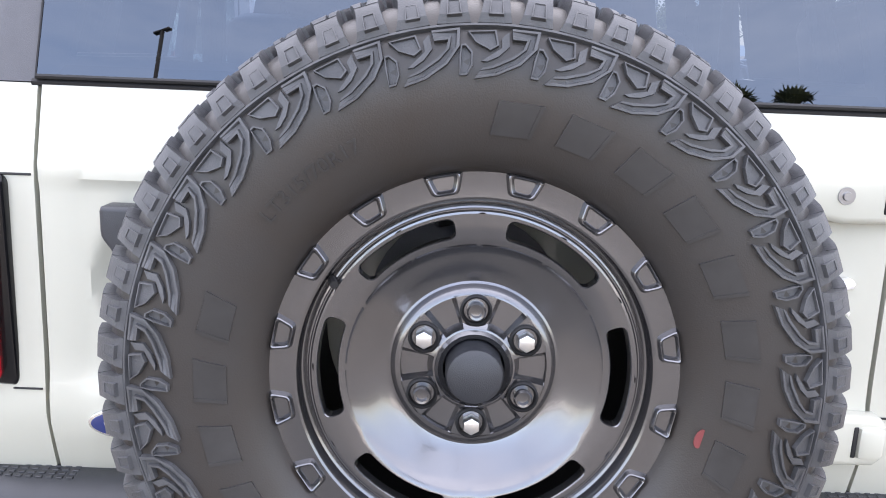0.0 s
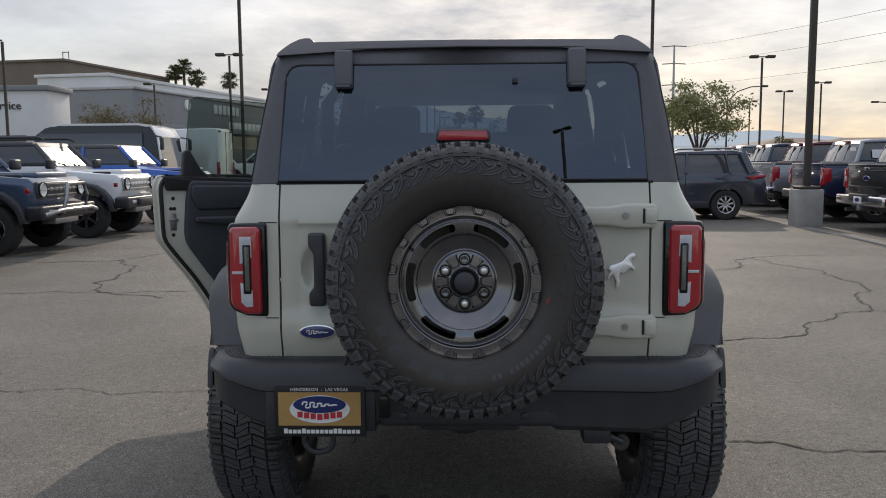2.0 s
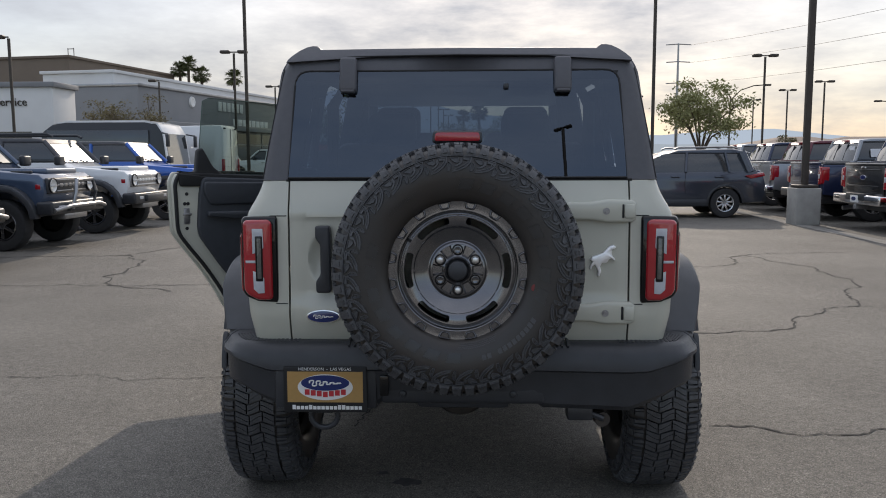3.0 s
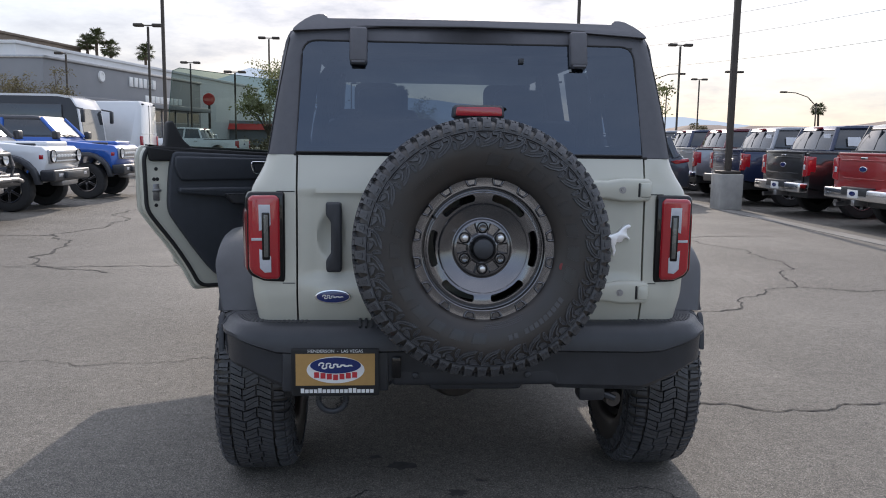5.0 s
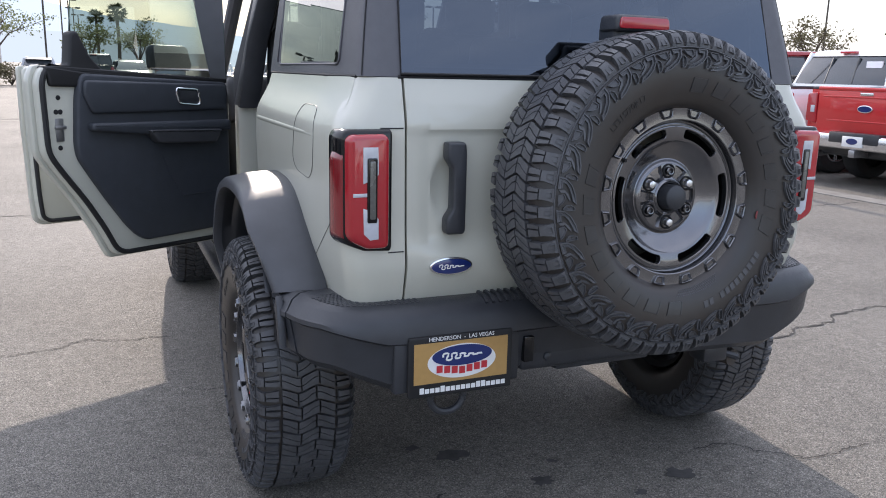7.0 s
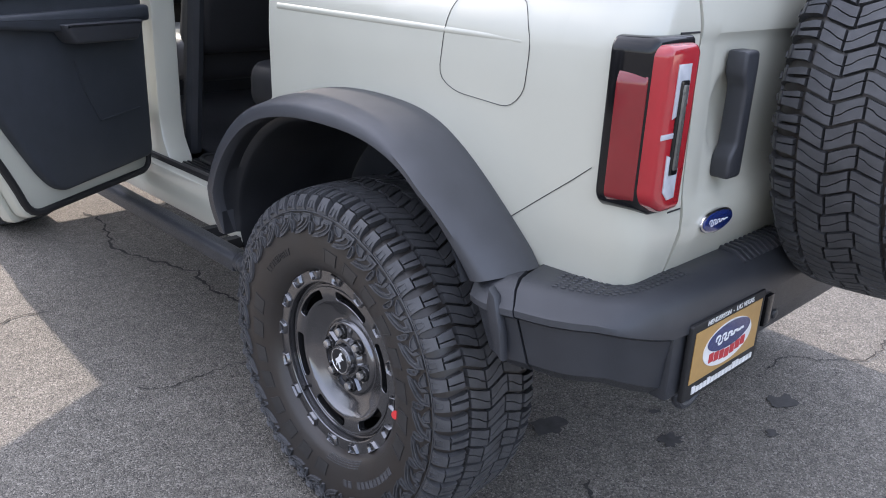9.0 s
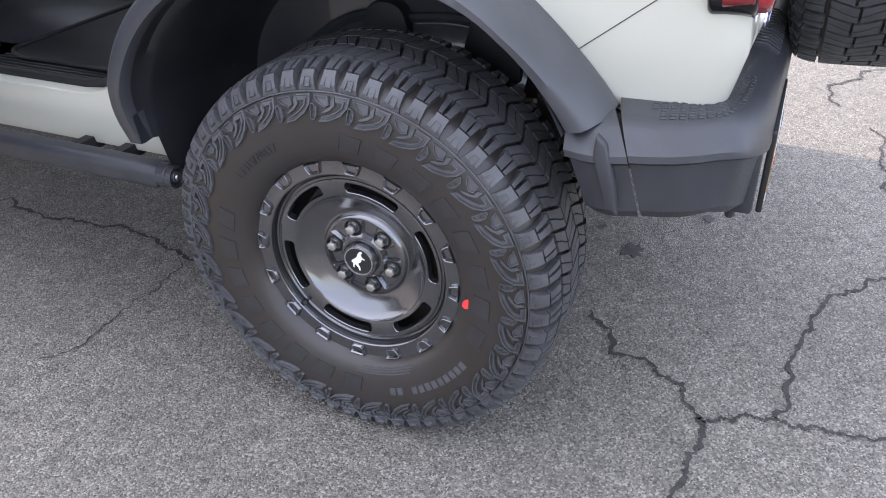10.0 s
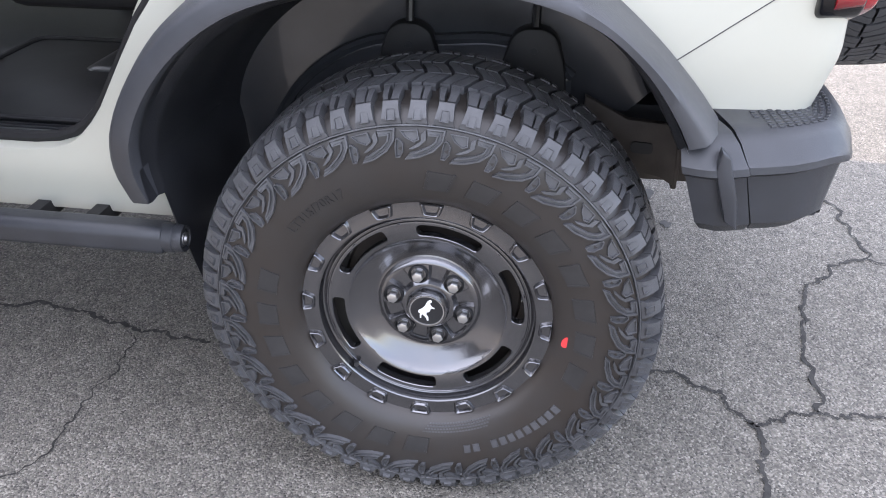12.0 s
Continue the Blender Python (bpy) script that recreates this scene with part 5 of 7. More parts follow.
# open doors; s runs from the hinge to the free edge, n toward the cabin side
def open_door(name, hinge, heading, outline, trim, belt, glass, label, sail):
    s = Vector((math.cos(radians(heading)), math.sin(radians(heading)), 0))
    n = Vector((-s.y, s.x, 0))
    m = Matrix(((s.x, n.x, 0, hinge[0]), (s.y, n.y, 0, hinge[1]), (0, 0, 1, 0), (0, 0, 0, 1)))
    inset = [(a * 0.985 + 0.004, 0.03 + b * 0.975) for a, b in outline]
    d = part(name, moved(prism(rounded(outline, 0.02, 3), -0.035, 0.0, "y", 0.006, 2), m), PAINT, CAR, label)
    part("door_frame", moved(prism(rounded(inset, 0.03, 3), 0.0, 0.045, "y", 0.012, 3), m), PAINT, d)
    ring = rounded([(0.004 + a * 0.968, 0.055 + b * 0.953) for a, b in outline], 0.05, 4)
    part("door_seal", moved(tube([(a, 0.048, b) for a, b in ring], 0.011, 8, True), m), SEAL, d, "black rubber door seal")
    part("door_trim", moved(prism(rounded(trim, 0.03, 3), 0.03, 0.075, "y", 0.012, 3), m), TRIM, d, "dark inner door trim")
    w = trim[2][0] if name == "front_door" else 0.775
    part("trim_band", moved(prism(rounded([(0.03, belt - 0.15), (w - 0.04, belt - 0.15), (w - 0.005, belt - 0.075), (w - 0.01, belt - 0.015), (0.03, belt - 0.035)], 0.02, 3), 0.07, 0.092, "y", 0.012, 3), m), TRIM, d)
    part("arm_rest", moved(merged(prism(rounded([(0.03, belt - 0.245), (w * 0.62, belt - 0.245), (w - 0.02, belt - 0.215), (w - 0.02, belt - 0.185), (0.03, belt - 0.195)], 0.012, 3), 0.07, 0.115, "y", 0.012, 3)), m), TRIM, d)
    part("pull_cup", moved(prism(rounded([(0.14, belt - 0.295), (w * 0.58, belt - 0.28), (w * 0.65, belt - 0.222), (0.10, belt - 0.235)], 0.012, 3), 0.075, 0.135, "y", 0.010, 3), m), FLARE, d)
    hr = rounded([(0.195, belt - 0.125), (0.315, belt - 0.115), (0.330, belt - 0.05), (0.205, belt - 0.055)], 0.02, 4)
    part("handle_ring", moved(tube([(a, 0.095, b) for a, b in hr], 0.005, 8, True), m), CHROME, d, "bright inner handle ring")
    part("handle_lever", moved(prism([(0.21, belt - 0.11), (0.305, belt - 0.105), (0.312, belt - 0.06), (0.218, belt - 0.065)], 0.085, 0.096, "y", 0.004), m), PLASTIC, d)
    part("belt_strip", moved(prism([(0.0, belt - 0.03), (outline[-2][0] - 0.04, belt + 0.0), (outline[-2][0] - 0.04, belt + 0.022), (0.0, belt - 0.008)], -0.02, 0.06, "y", 0.008), m), SEAL, d)
    part("pocket_line", moved(tube([(0.08, 0.078, 0.86), (0.30, 0.078, 0.855), (0.36, 0.078, 0.95), (0.40, 0.078, 1.05)], 0.0022, 6), m), TRIM, d)
    if not glass:
        return d
    part("door_glass", moved(([(a, 0.012, b) for a, b in glass], [tuple(range(len(glass)))]), m), DOORGLASS, d, "green-tinted frameless door glass", smooth=0)
    part("glass_edge", moved(tube([(a, 0.012, b) for a, b in glass], 0.0022, 5, True), m), material("glass_edge_" + name, (0.05, 0.09, 0.07), 0.2), d)
    if sail:
        part("sail_panel", moved(prism(rounded([(0.62, belt), (0.905, belt + 0.035), (0.80, belt + 0.04), (0.785, belt + 0.165), (0.755, belt + 0.175), (0.70, belt + 0.07)], 0.014, 3), -0.01, 0.05, "y", 0.012, 3), m), SEAL, d, "black sail panel at the window's foot")
        part("corner_cover", moved(prism(rounded([(0.715, belt - 0.045), (0.892, belt - 0.042), (0.905, belt + 0.036), (0.70, belt + 0.01)], 0.012, 3), -0.005, 0.062, "y", 0.010, 3), m), SEAL, d)
        part("latch_plate", moved(merged(rbox((0.842, 0.0455, 1.13), (0.875, 0.049, 1.22), 0.004), rbox((0.832, 0.046, 1.178), (0.880, 0.056, 1.192), 0.003)), m), STEEL, d)
        for a, b in ((0.855, 1.30), (0.868, 1.245), (0.850, 1.245), (0.860, 1.105)):
            part("jamb_plug", moved(lathe([(0.0, 0.003), (0.009, 0.002), (0.010, 0.0)], 16), m @ pose(a, 0.046, b, -90, 0, 0)), SEAL, d)
    return d


rear_out = [(0.0, 0.600), (0.645, 0.615), (0.705, 0.735), (0.785, 0.865), (0.888, 1.005), (0.938, 1.08), (0.945, 1.37), (0.920, 1.425), (0.0, 1.375)]
rear_trim = [(0.01, 0.68), (0.50, 0.680), (0.540, 0.705), (0.585, 0.750), (0.679, 0.878), (0.756, 0.994), (0.798, 1.06), (0.805, 1.12), (0.790, 1.30), (0.770, 1.395), (0.01, 1.36)]
open_door("rear_door", (-0.875, 1.320), 180 + 34.6, rear_out, rear_trim, 1.385, [(-0.04, 1.36), (0.775, 1.40), (0.765, 1.57), (0.738, 1.825), (0.70, 1.842), (-0.03, 1.80)], "open rear door with dark trim and raised glass", True)
front_out = [(0.0, 0.600), (0.92, 0.606), (0.955, 0.63), (0.965, 0.75), (0.97, 0.95), (0.975, 1.10), (0.975, 1.415), (0.0, 1.375)]
front_trim = [(0.01, 0.68), (0.72, 0.68), (0.84, 0.80), (0.88, 1.0), (0.88, 1.395), (0.01, 1.36)]
open_door("front_door", (-0.885, 2.270), 180 + 25.0, front_out, front_trim, 1.385, None, "open front door with dark trim and lowered glass", False)
for hy in (1.34, 2.27):
    for hz in (0.80, 1.22):
        part("door_hinge", rbox((-0.905, hy - 0.03, hz - 0.04), (-0.83, hy + 0.05, hz + 0.04), 0.008), PAINT, CAR)

# closed doors of the far side, front end, glass house
for y0, y1 in ((0.45, 1.33), (1.34, 2.34)):
    low = lambda y: float(np.interp(y, [0.45, 0.577, 0.669, 0.74, 0.9], [1.05, 0.862, 0.718, 0.66, 0.65]))
    part("closed_door", thick(sheet([[(wide(low(y) + (1.41 - low(y)) * k / 16) - 0.004, y, low(y) + (1.41 - low(y)) * k / 16) for k in range(17)] for y in np.linspace(y0, y1, 14)]), 0.03, (0, 1.2, 1.1)), PAINT, CAR, "closed pale grey-green side door")
for y0, y1 in ((0.50, 1.08), (1.22, 2.1)):
    part("far_glass", ([(0.775, y0, 1.415), (0.775, y1, 1.415), (0.70, y1 - 0.2 * (y1 > 2), 1.86), (0.70, y0, 1.86)], [(0, 1, 2, 3)]), DOORGLASS, CAR, smooth=0)
nose = [(2.30, 0.55), (2.42, 0.55), (2.44, 0.80), (2.58, 1.02), (2.78, 1.10), (3.10, 1.10), (3.34, 1.02), (3.46, 0.85), (3.5, 0.72), (3.70, 0.72), (3.72, 1.14), (3.66, 1.20), (2.62, 1.26), (2.55, 1.28), (2.30, 1.28)]
part("front_fender", prism(nose, -0.83, -0.70, "x", 0.015, 3), PAINT, CAR)
part("front_fender", prism(nose, 0.70, 0.83, "x", 0.015, 3), PAINT, CAR)
part("bonnet", rbox((-0.72, 2.50, 1.20), (0.72, 3.72, 1.33), 0.04, 3), PAINT, CAR)
part("engine_bay", rbox((-0.70, 2.45, 0.60), (0.70, 3.66, 1.21), 0.02), LINER, CAR)
part("front_bumper", rbox((-0.95, 3.66, 0.55), (0.95, 3.86, 0.80), 0.05, 3), PLASTIC, CAR)
part("windscreen", ([(-0.68, 2.52, 1.40), (0.68, 2.52, 1.40), (0.62, 2.08, 1.88), (-0.62, 2.08, 1.88)], [(0, 1, 2, 3)]), CLEAR, CAR, smooth=0)
part("screen_pillar", merged(tube([(-0.70, 2.55, 1.38), (-0.64, 2.08, 1.90)], 0.04, 10), tube([(0.70, 2.55, 1.38), (0.64, 2.08, 1.90)], 0.04, 10), rbox((-0.64, 1.90, 1.86), (0.64, 2.10, 1.92), 0.02)), HARDTOP, CAR)
for s in (-1, 1):
    part("cowl_mirror", moved(prism(rounded([(-0.13, 1.40), (0.11, 1.40), (0.125, 1.43), (0.10, 1.545), (-0.11, 1.55), (-0.135, 1.52)], 0.03, 4), 2.46, 2.54, "y", 0.02, 3), Matrix.Translation((s * 1.0, 0, 0))), PLASTIC, CAR, "black cowl mirror")
part("dashboard", rbox((-0.70, 2.25, 1.10), (0.70, 2.56, 1.38), 0.05, 3), LEATHER, CAR)
part("headliner", rbox((-0.60, -0.35, 1.885), (0.60, 2.0, 1.90), 0.004), LINER, CAR)
part("load_floor", rbox((-0.53, -0.60, 0.86), (0.53, 0.20, 0.90), 0.01), LEATHER, CAR)
for s in (-1, 1):
    part("inner_side", rbox((min(s * 0.64, s * 0.70), -0.58, 1.07), (max(s * 0.64, s * 0.70), 0.42, 1.41), 0.02), LINER, CAR)
for x0, x1 in ((-0.62, -0.06), (0.02, 0.62)):
    seat = part("rear_seat", merged(moved(rbox((x0, -0.06, 0.0), (x1, 0.09, 0.60), 0.05, 4), pose(0, 0.46, 0.98, 12, 0, 0)), rbox((x0, 0.48, 0.86), (x1, 1.0, 1.03), 0.06, 4)), LEATHER, CAR, "black vinyl rear seat")
    part("headrest", rbox(((x0 + x1) / 2 - 0.12, 0.27, 1.56), ((x0 + x1) / 2 + 0.12, 0.38, 1.72), 0.04, 4), LEATHER, seat)
for x0 in (-0.38, 0.38):
    seat = part("front_seat", merged(moved(rbox((x0 - 0.25, -0.06, 0.0), (x0 + 0.25, 0.1, 0.66), 0.06, 4), pose(0, 1.38, 1.0, 14, 0, 0)), rbox((x0 - 0.25, 1.40, 0.88), (x0 + 0.25, 1.95, 1.06), 0.06, 4)), LEATHER, CAR, "black vinyl front seat")
    part("headrest", rbox((x0 - 0.13, 1.14, 1.62), (x0 + 0.13, 1.26, 1.80), 0.045, 4), LEATHER, seat)
part("roll_bar", tube([(-0.62, 0.22, 1.40), (-0.62, 0.24, 1.75), (-0.56, 0.26, 1.86), (0, 0.26, 1.87), (0.56, 0.26, 1.86), (0.62, 0.24, 1.75), (0.62, 0.22, 1.40)], 0.03, 10), PLASTIC, CAR)
for s in (-1, 1):
    part("roll_bar_post", tube([(s * 0.64, 1.36, 0.64), (s * 0.60, 1.24, 1.86)], 0.035, 10), PLASTIC, CAR)


# ---- ground ----
def setting(name, geo, mat, label, category, smooth=35):
    ob = part(name, geo, mat, None, label, smooth=smooth)
    return tagged(ob, category=category, kind="structure")


GUTTER = material("worn_gutter_concrete", (0.20, 0.19, 0.172), 0.9, 0, 0.35, 7, 0.6, 60)
R_GROUND = 2500.0
ring = [(R_GROUND * math.cos(2 * math.pi * k / 48), R_GROUND * math.sin(2 * math.pi * k / 48), 0.0) for k in range(48)]
setting("ground", (ring, [tuple(range(48))]), ASPHALT, "worn grey asphalt car park with cracks and stains", "ground", 0)


def crack(points, width, seed, branch=True):
    """A ragged dark crack along a line on the ground."""
    rnd = random.Random(seed)
    q = [np.array([a, b, 0.0]) for a, b in points]
    while len(q) < 90:
        r = [q[0]]
        for a, b in zip(q[:-1], q[1:]):
            d = b - a
            r += [(a + b) / 2 + np.array([-d[1], d[0], 0]) * rnd.uniform(-0.17, 0.17), b]
        q = r
    p = np.array(q)
    left, right, off = [], [], 0.0
    for i, q in enumerate(p):
        d = p[min(i + 1, len(p) - 1)] - p[max(i - 1, 0)]
        n = np.array([-d[1], d[0], 0]) / (np.linalg.norm(d) + 1e-9)
        off = off * 0.5 + rnd.uniform(-1, 1) * width * 0.7
        w = width * rnd.uniform(0.25, 1.1) * (0.35 if i in (0, len(p) - 1) else 1)
        left.append(tuple(q + n * (off + w) + np.array([0, 0, 0.004])))
        right.append(tuple(q + n * (off - w) + np.array([0, 0, 0.004])))
    return sheet([left, right])


CRACKS = [
    ([(1.30, -1.12), (1.01, -1.15), (0.75, -1.15), (0.53, -1.22), (0.34, -1.22), (0.16, -1.225), (0.09, -1.09), (-0.03, -1.0), (-0.19, -0.955), (-0.40, -0.905), (-0.61, -0.885)], 0.007),
    ([(0.16, -1.225), (0.14, -1.40), (0.20, -1.9), (0.10, -2.6)], 0.005),
    ([(-0.35, -0.38), (-0.515, -0.48), (-0.53, -0.60), (-0.57, -0.67), (-0.675, -0.72), (-0.80, -0.72), (-0.94, -0.70), (-1.2, -0.78)], 0.008),
    ([(-0.675, -0.72), (-0.63, -0.815), (-0.615, -0.885), (-0.61, -1.0), (-0.605, -1.2), (-0.68, -1.6)], 0.006),
    ([(-0.57, 0.64), (-0.56, 0.74), (-0.55, 0.84), (-0.51, 0.98), (-0.48, 1.08), (-0.495, 1.25), (-0.49, 1.40), (-0.44, 1.70), (-0.56, 1.95), (-0.58, 2.37), (-0.53, 2.80)], 0.008),
    ([(-0.57, 0.85), (-0.68, 0.84), (-0.81, 0.84), (-1.1, 0.90)], 0.003),
    ([(0.70, -0.40), (0.88, -0.43), (0.92, -0.50), (1.05, -0.60), (1.4, -0.62)], 0.004),
    ([(-2.42, 1.631), (-4.2, 1.50), (-6.5, 1.62)], 0.006),
    ([(-2.42, 1.631), (-1.9, 1.62), (-1.1, 1.66)], 0.005),
    ([(-3.3, 5.2), (-4.2, 5.63), (-5.226, 8.62), (-4.885, 10.6), (-5.3, 13.0)], 0.022),
    ([(-5.226, 8.62), (-7.0, 8.3), (-9.5, 8.6)], 0.02),
    ([(-8.5, 5.7), (-4.2, 5.63), (-2.0, 5.75)], 0.014),
    ([(1.3, 3.15), (2.6, 3.2), (4.0, 4.42), (4.6, 5.8), (4.2, 8.6)], 0.014),
    ([(4.0, 4.42), (5.2, 4.1), (7.0, 4.25)], 0.013),
    ([(1.4, 0.70), (2.35, 0.67), (3.5, 0.80), (5.6, 0.62)], 0.010),
    ([(2.2, 6.4), (3.1, 7.3), (4.2, 8.6), (5.9, 8.9)], 0.016),
    ([(3.1, 7.3), (2.4, 9.6), (2.8, 12.4)], 0.014),
    ([(1.5, -1.0), (2.6, -1.3), (4.0, -1.15)], 0.008),
    ([(-2.0, -1.2), (-3.4, -0.9), (-5.2, -1.1)], 0.007),
    ([(-1.9, 11.0), (0.5, 11.4), (3.2, 11.2)], 0.018),
]
setting("asphalt_crack", merged(*[crack(p, w, i) for i, (p, w) in enumerate(CRACKS)]), CRACK, "dark ragged cracks through the asphalt", "crack", 0)


def blot(cx, cy, r, seed):
    rnd = random.Random(seed)
    k = [r * rnd.uniform(0.55, 1.25) for _ in range(18)]
    vs = [(cx + k[i] * math.cos(i * math.pi / 9), cy + k[i] * 0.8 * math.sin(i * math.pi / 9), 0.003) for i in range(18)]
    return vs, [tuple(range(18))]


setting("oil_stain", merged(*[blot(*b, i) for i, b in enumerate([(-0.22, -0.125, 0.062), (0.01, -0.425, 0.045), (0.515, -0.55, 0.055), (-0.34, -0.02, 0.03), (0.12, -0.30, 0.02), (0.30, -0.62, 0.025)])]), STAIN, "small dark oil stains on the asphalt", "stain", 0)
setting("gutter_strip", rbox((7.10, -40, -0.05), (7.42, 60, 0.012), 0.004, 1), GUTTER, "worn concrete gutter strip along the truck row", "gutter")
setting("patch_seam", merged(rbox((-40, 20.6, -0.02), (7.0, 20.68, 0.005)), rbox((7.44, -40, -0.02), (7.475, 60, 0.004))), CRACK, "dark tar seam in the asphalt", "seam")


# ---- lamp posts ----
def lamp_post(x, y, height, heads=2, base=0.0, thick_r=0.07, turn=0.0, label="dark bronze car park lamp post", head=1.0):
    t = thing("lamp_post", label, "lamp post", pose(x, y, 0, 0, 0, turn), "car park lamp posts")
    if base:
        part("concrete_base", prism(rounded([(-base / 2, -base / 2), (base / 2, -base / 2), (base / 2, base / 2), (-base / 2, base / 2)], 0.04, 3), 0, 0.80, "z", 0.02), CONCRETE, t, "square weathered concrete base")
        part("base_plate", rbox((-0.22, -0.22, 0.80), (0.22, 0.22, 0.87), 0.02), POLE, t)
    part("pole", prism(rounded([(-thick_r, -thick_r), (thick_r, -thick_r), (thick_r, thick_r), (-thick_r, thick_r)], 0.02, 2), 0.86 if base else 0, height, "z"), POLE, t)
    for k in range(heads):
        s = 1 if k else -1
        lo, hi = sorted((s * 0.28 * head, s * 0.95 * head))
        part("lamp_head", merged(rbox((lo, -0.22 * head, height - 0.02), (hi, 0.22 * head, height - 0.02 + 0.22 * head), 0.07 * head, 3), rbox((min(0, s * 0.4 * head), -0.04, height + 0.04 * head), (max(0, s * 0.4 * head), 0.04, height + 0.12 * head), 0.01)), POLE, t)
    return t


lamp_post(7.38, 14.25, 9.0, 2, 0.54, 0.065, 0)
POSTS = [(-10.4, 34.8, 9.2, 1, 0), (-16.3, 53.5, 8.7, 2, 0), (-27.4, 45.0, 8.6, 1, 0), (-28.3, 71, 8.4, 1, 0), (8.7, 35.2, 8.9, 2, 0), (22.4, 59.5, 8.9, 2, 0), (35.8, 90, 8.7, 2, 0), (35.4, 79.5, 8.7, 2, 0), (37.5, 106, 8.7, 2, 0), (-19.5, 79, 8.5, 2, 0), (-4.9, 69, 8.7, 2, 0), (-4.4, 92, 8.7, 2, 0), (-4.1, 108, 8.7, 2, 0), (-3.9, 124, 8.7, 2, 0), (-3.6, 142, 8.7, 2, 0), (-10.9, 72, 10.2, 2, 0), (-13.6, 70, 7.0, 2, 0), (41, 57, 8.6, 2, 0), (-24, -20, 8.8, 2, 0), (27, 104, 8.7, 1, 0), (20, 96, 8.5, 2, 0)]
for x, y, h, n, tu in POSTS:
    lamp_post(x, y, h, n, 0.6 if y < 40 and y > 0 else 0.0, 0.07, tu)


for x, y, h, n in ((-5.3, -13.1, 9.2, 2), (2.15, -13.3, 9.7, 2)):
    lamp_post(x, y, h, n, 0.0, 0.032, 30, "slim dark lamp post with small lamp heads", 0.22)


def street_lamp(x, y, height, reach):
    t = thing("street_lamp", "slim grey street lamp with a curved arm", "street lamp", pose(x, y, 0), "street lamps")
    part("mast", tube([(0, 0, 0), (0, 0, height * 0.5), (0, 0, height)], [0.085, 0.07, 0.05], 10), POLE, t)
    part("arm", tube([(0, 0, height - 0.3), (reach * 0.3, 0, height + 0.5), (reach * 0.7, 0, height + 0.85), (reach, 0, height + 0.9)], 0.045, 8), POLE, t)
    part("lantern", rbox((min(reach, reach * 1.22), -0.15, height + 0.82), (max(reach, reach * 1.22), 0.15, height + 0.98), 0.05, 2), POLE, t)


for x, y, h, r in ((21.0, 63.0, 6.2, 2.6), (38.2, 68.0, 5.2, -2.8), (46.6, 42.0, 9.6, 3.0)):
    street_lamp(x, y, h, r)

# ---- power line ----
pyl = thing("power_pylon", "tall steel power line pole with cross arms", "pylon", pose(61, 240, 0))
part("mast", tube([(0, 0, 0), (0, 0, 18), (0, 0, 34)], [0.55, 0.4, 0.25], 10), STEEL, pyl)
for z, w in ((33.6, 3.6), (28.6, 3.4), (22.5, 3.4), (16.5, 3.2)):
    part("cross_arm", tube([(-w, 0, z), (0, 0, z + 0.2), (w, 0, z)], 0.16, 6), STEEL, pyl)
for z in (33.5, 28.5, 22.4):
    ca = part("power_cable", tube([(61 + 3.4 + 9 * k, 240 - 20 * k, z - 6 * (k / 6) * (1 - k / 6) * 4 * 0.3 + 0.5 * k) for k in range(7)], 0.045, 4), POLE, None, "thin dark power cable high over the lot")
    tagged(ca, category="cable", group="power cables")


# ---- plants ----
LEAF = material("olive_leaf", (0.25, 0.25, 0.10), 0.7, 0, 0.4, 1.5)
DRYLEAF = material("dry_olive_leaf", (0.16, 0.135, 0.07), 0.8, 0, 0.4, 1.5)
BARK = material("grey_brown_bark", (0.10, 0.075, 0.055), 0.9, 0, 0.3, 8, 0.6, 40)
PALMLEAF = material("palm_leaf", (0.085, 0.095, 0.035), 0.6, 0, 0.3, 2)


def leaves(centres, count, size, rnd, flat=0.6):
    """Many small leaf blades strewn round given points."""
    vs, fs = [], []
    for _ in range(count):
        c, r = rnd.choice(centres)
        d = Vector((rnd.gauss(0, 1), rnd.gauss(0, 1), rnd.gauss(0, 1) * flat))
        p = Vector(c) + d * r * 0.5
        a = Vector((rnd.uniform(-1, 1), rnd.uniform(-1, 1), rnd.uniform(-1, 1))).normalized()
        b = a.cross(Vector((rnd.uniform(-1, 1), rnd.uniform(-1, 1), rnd.uniform(-1, 1)))).normalized()
        s = size * rnd.uniform(0.6, 1.5)
        k = len(vs)
        vs += [p - a * s, p + b * s * 0.45, p + a * s, p - b * s * 0.45]
        fs.append((k, k + 1, k + 2, k + 3))
    return vs, fs


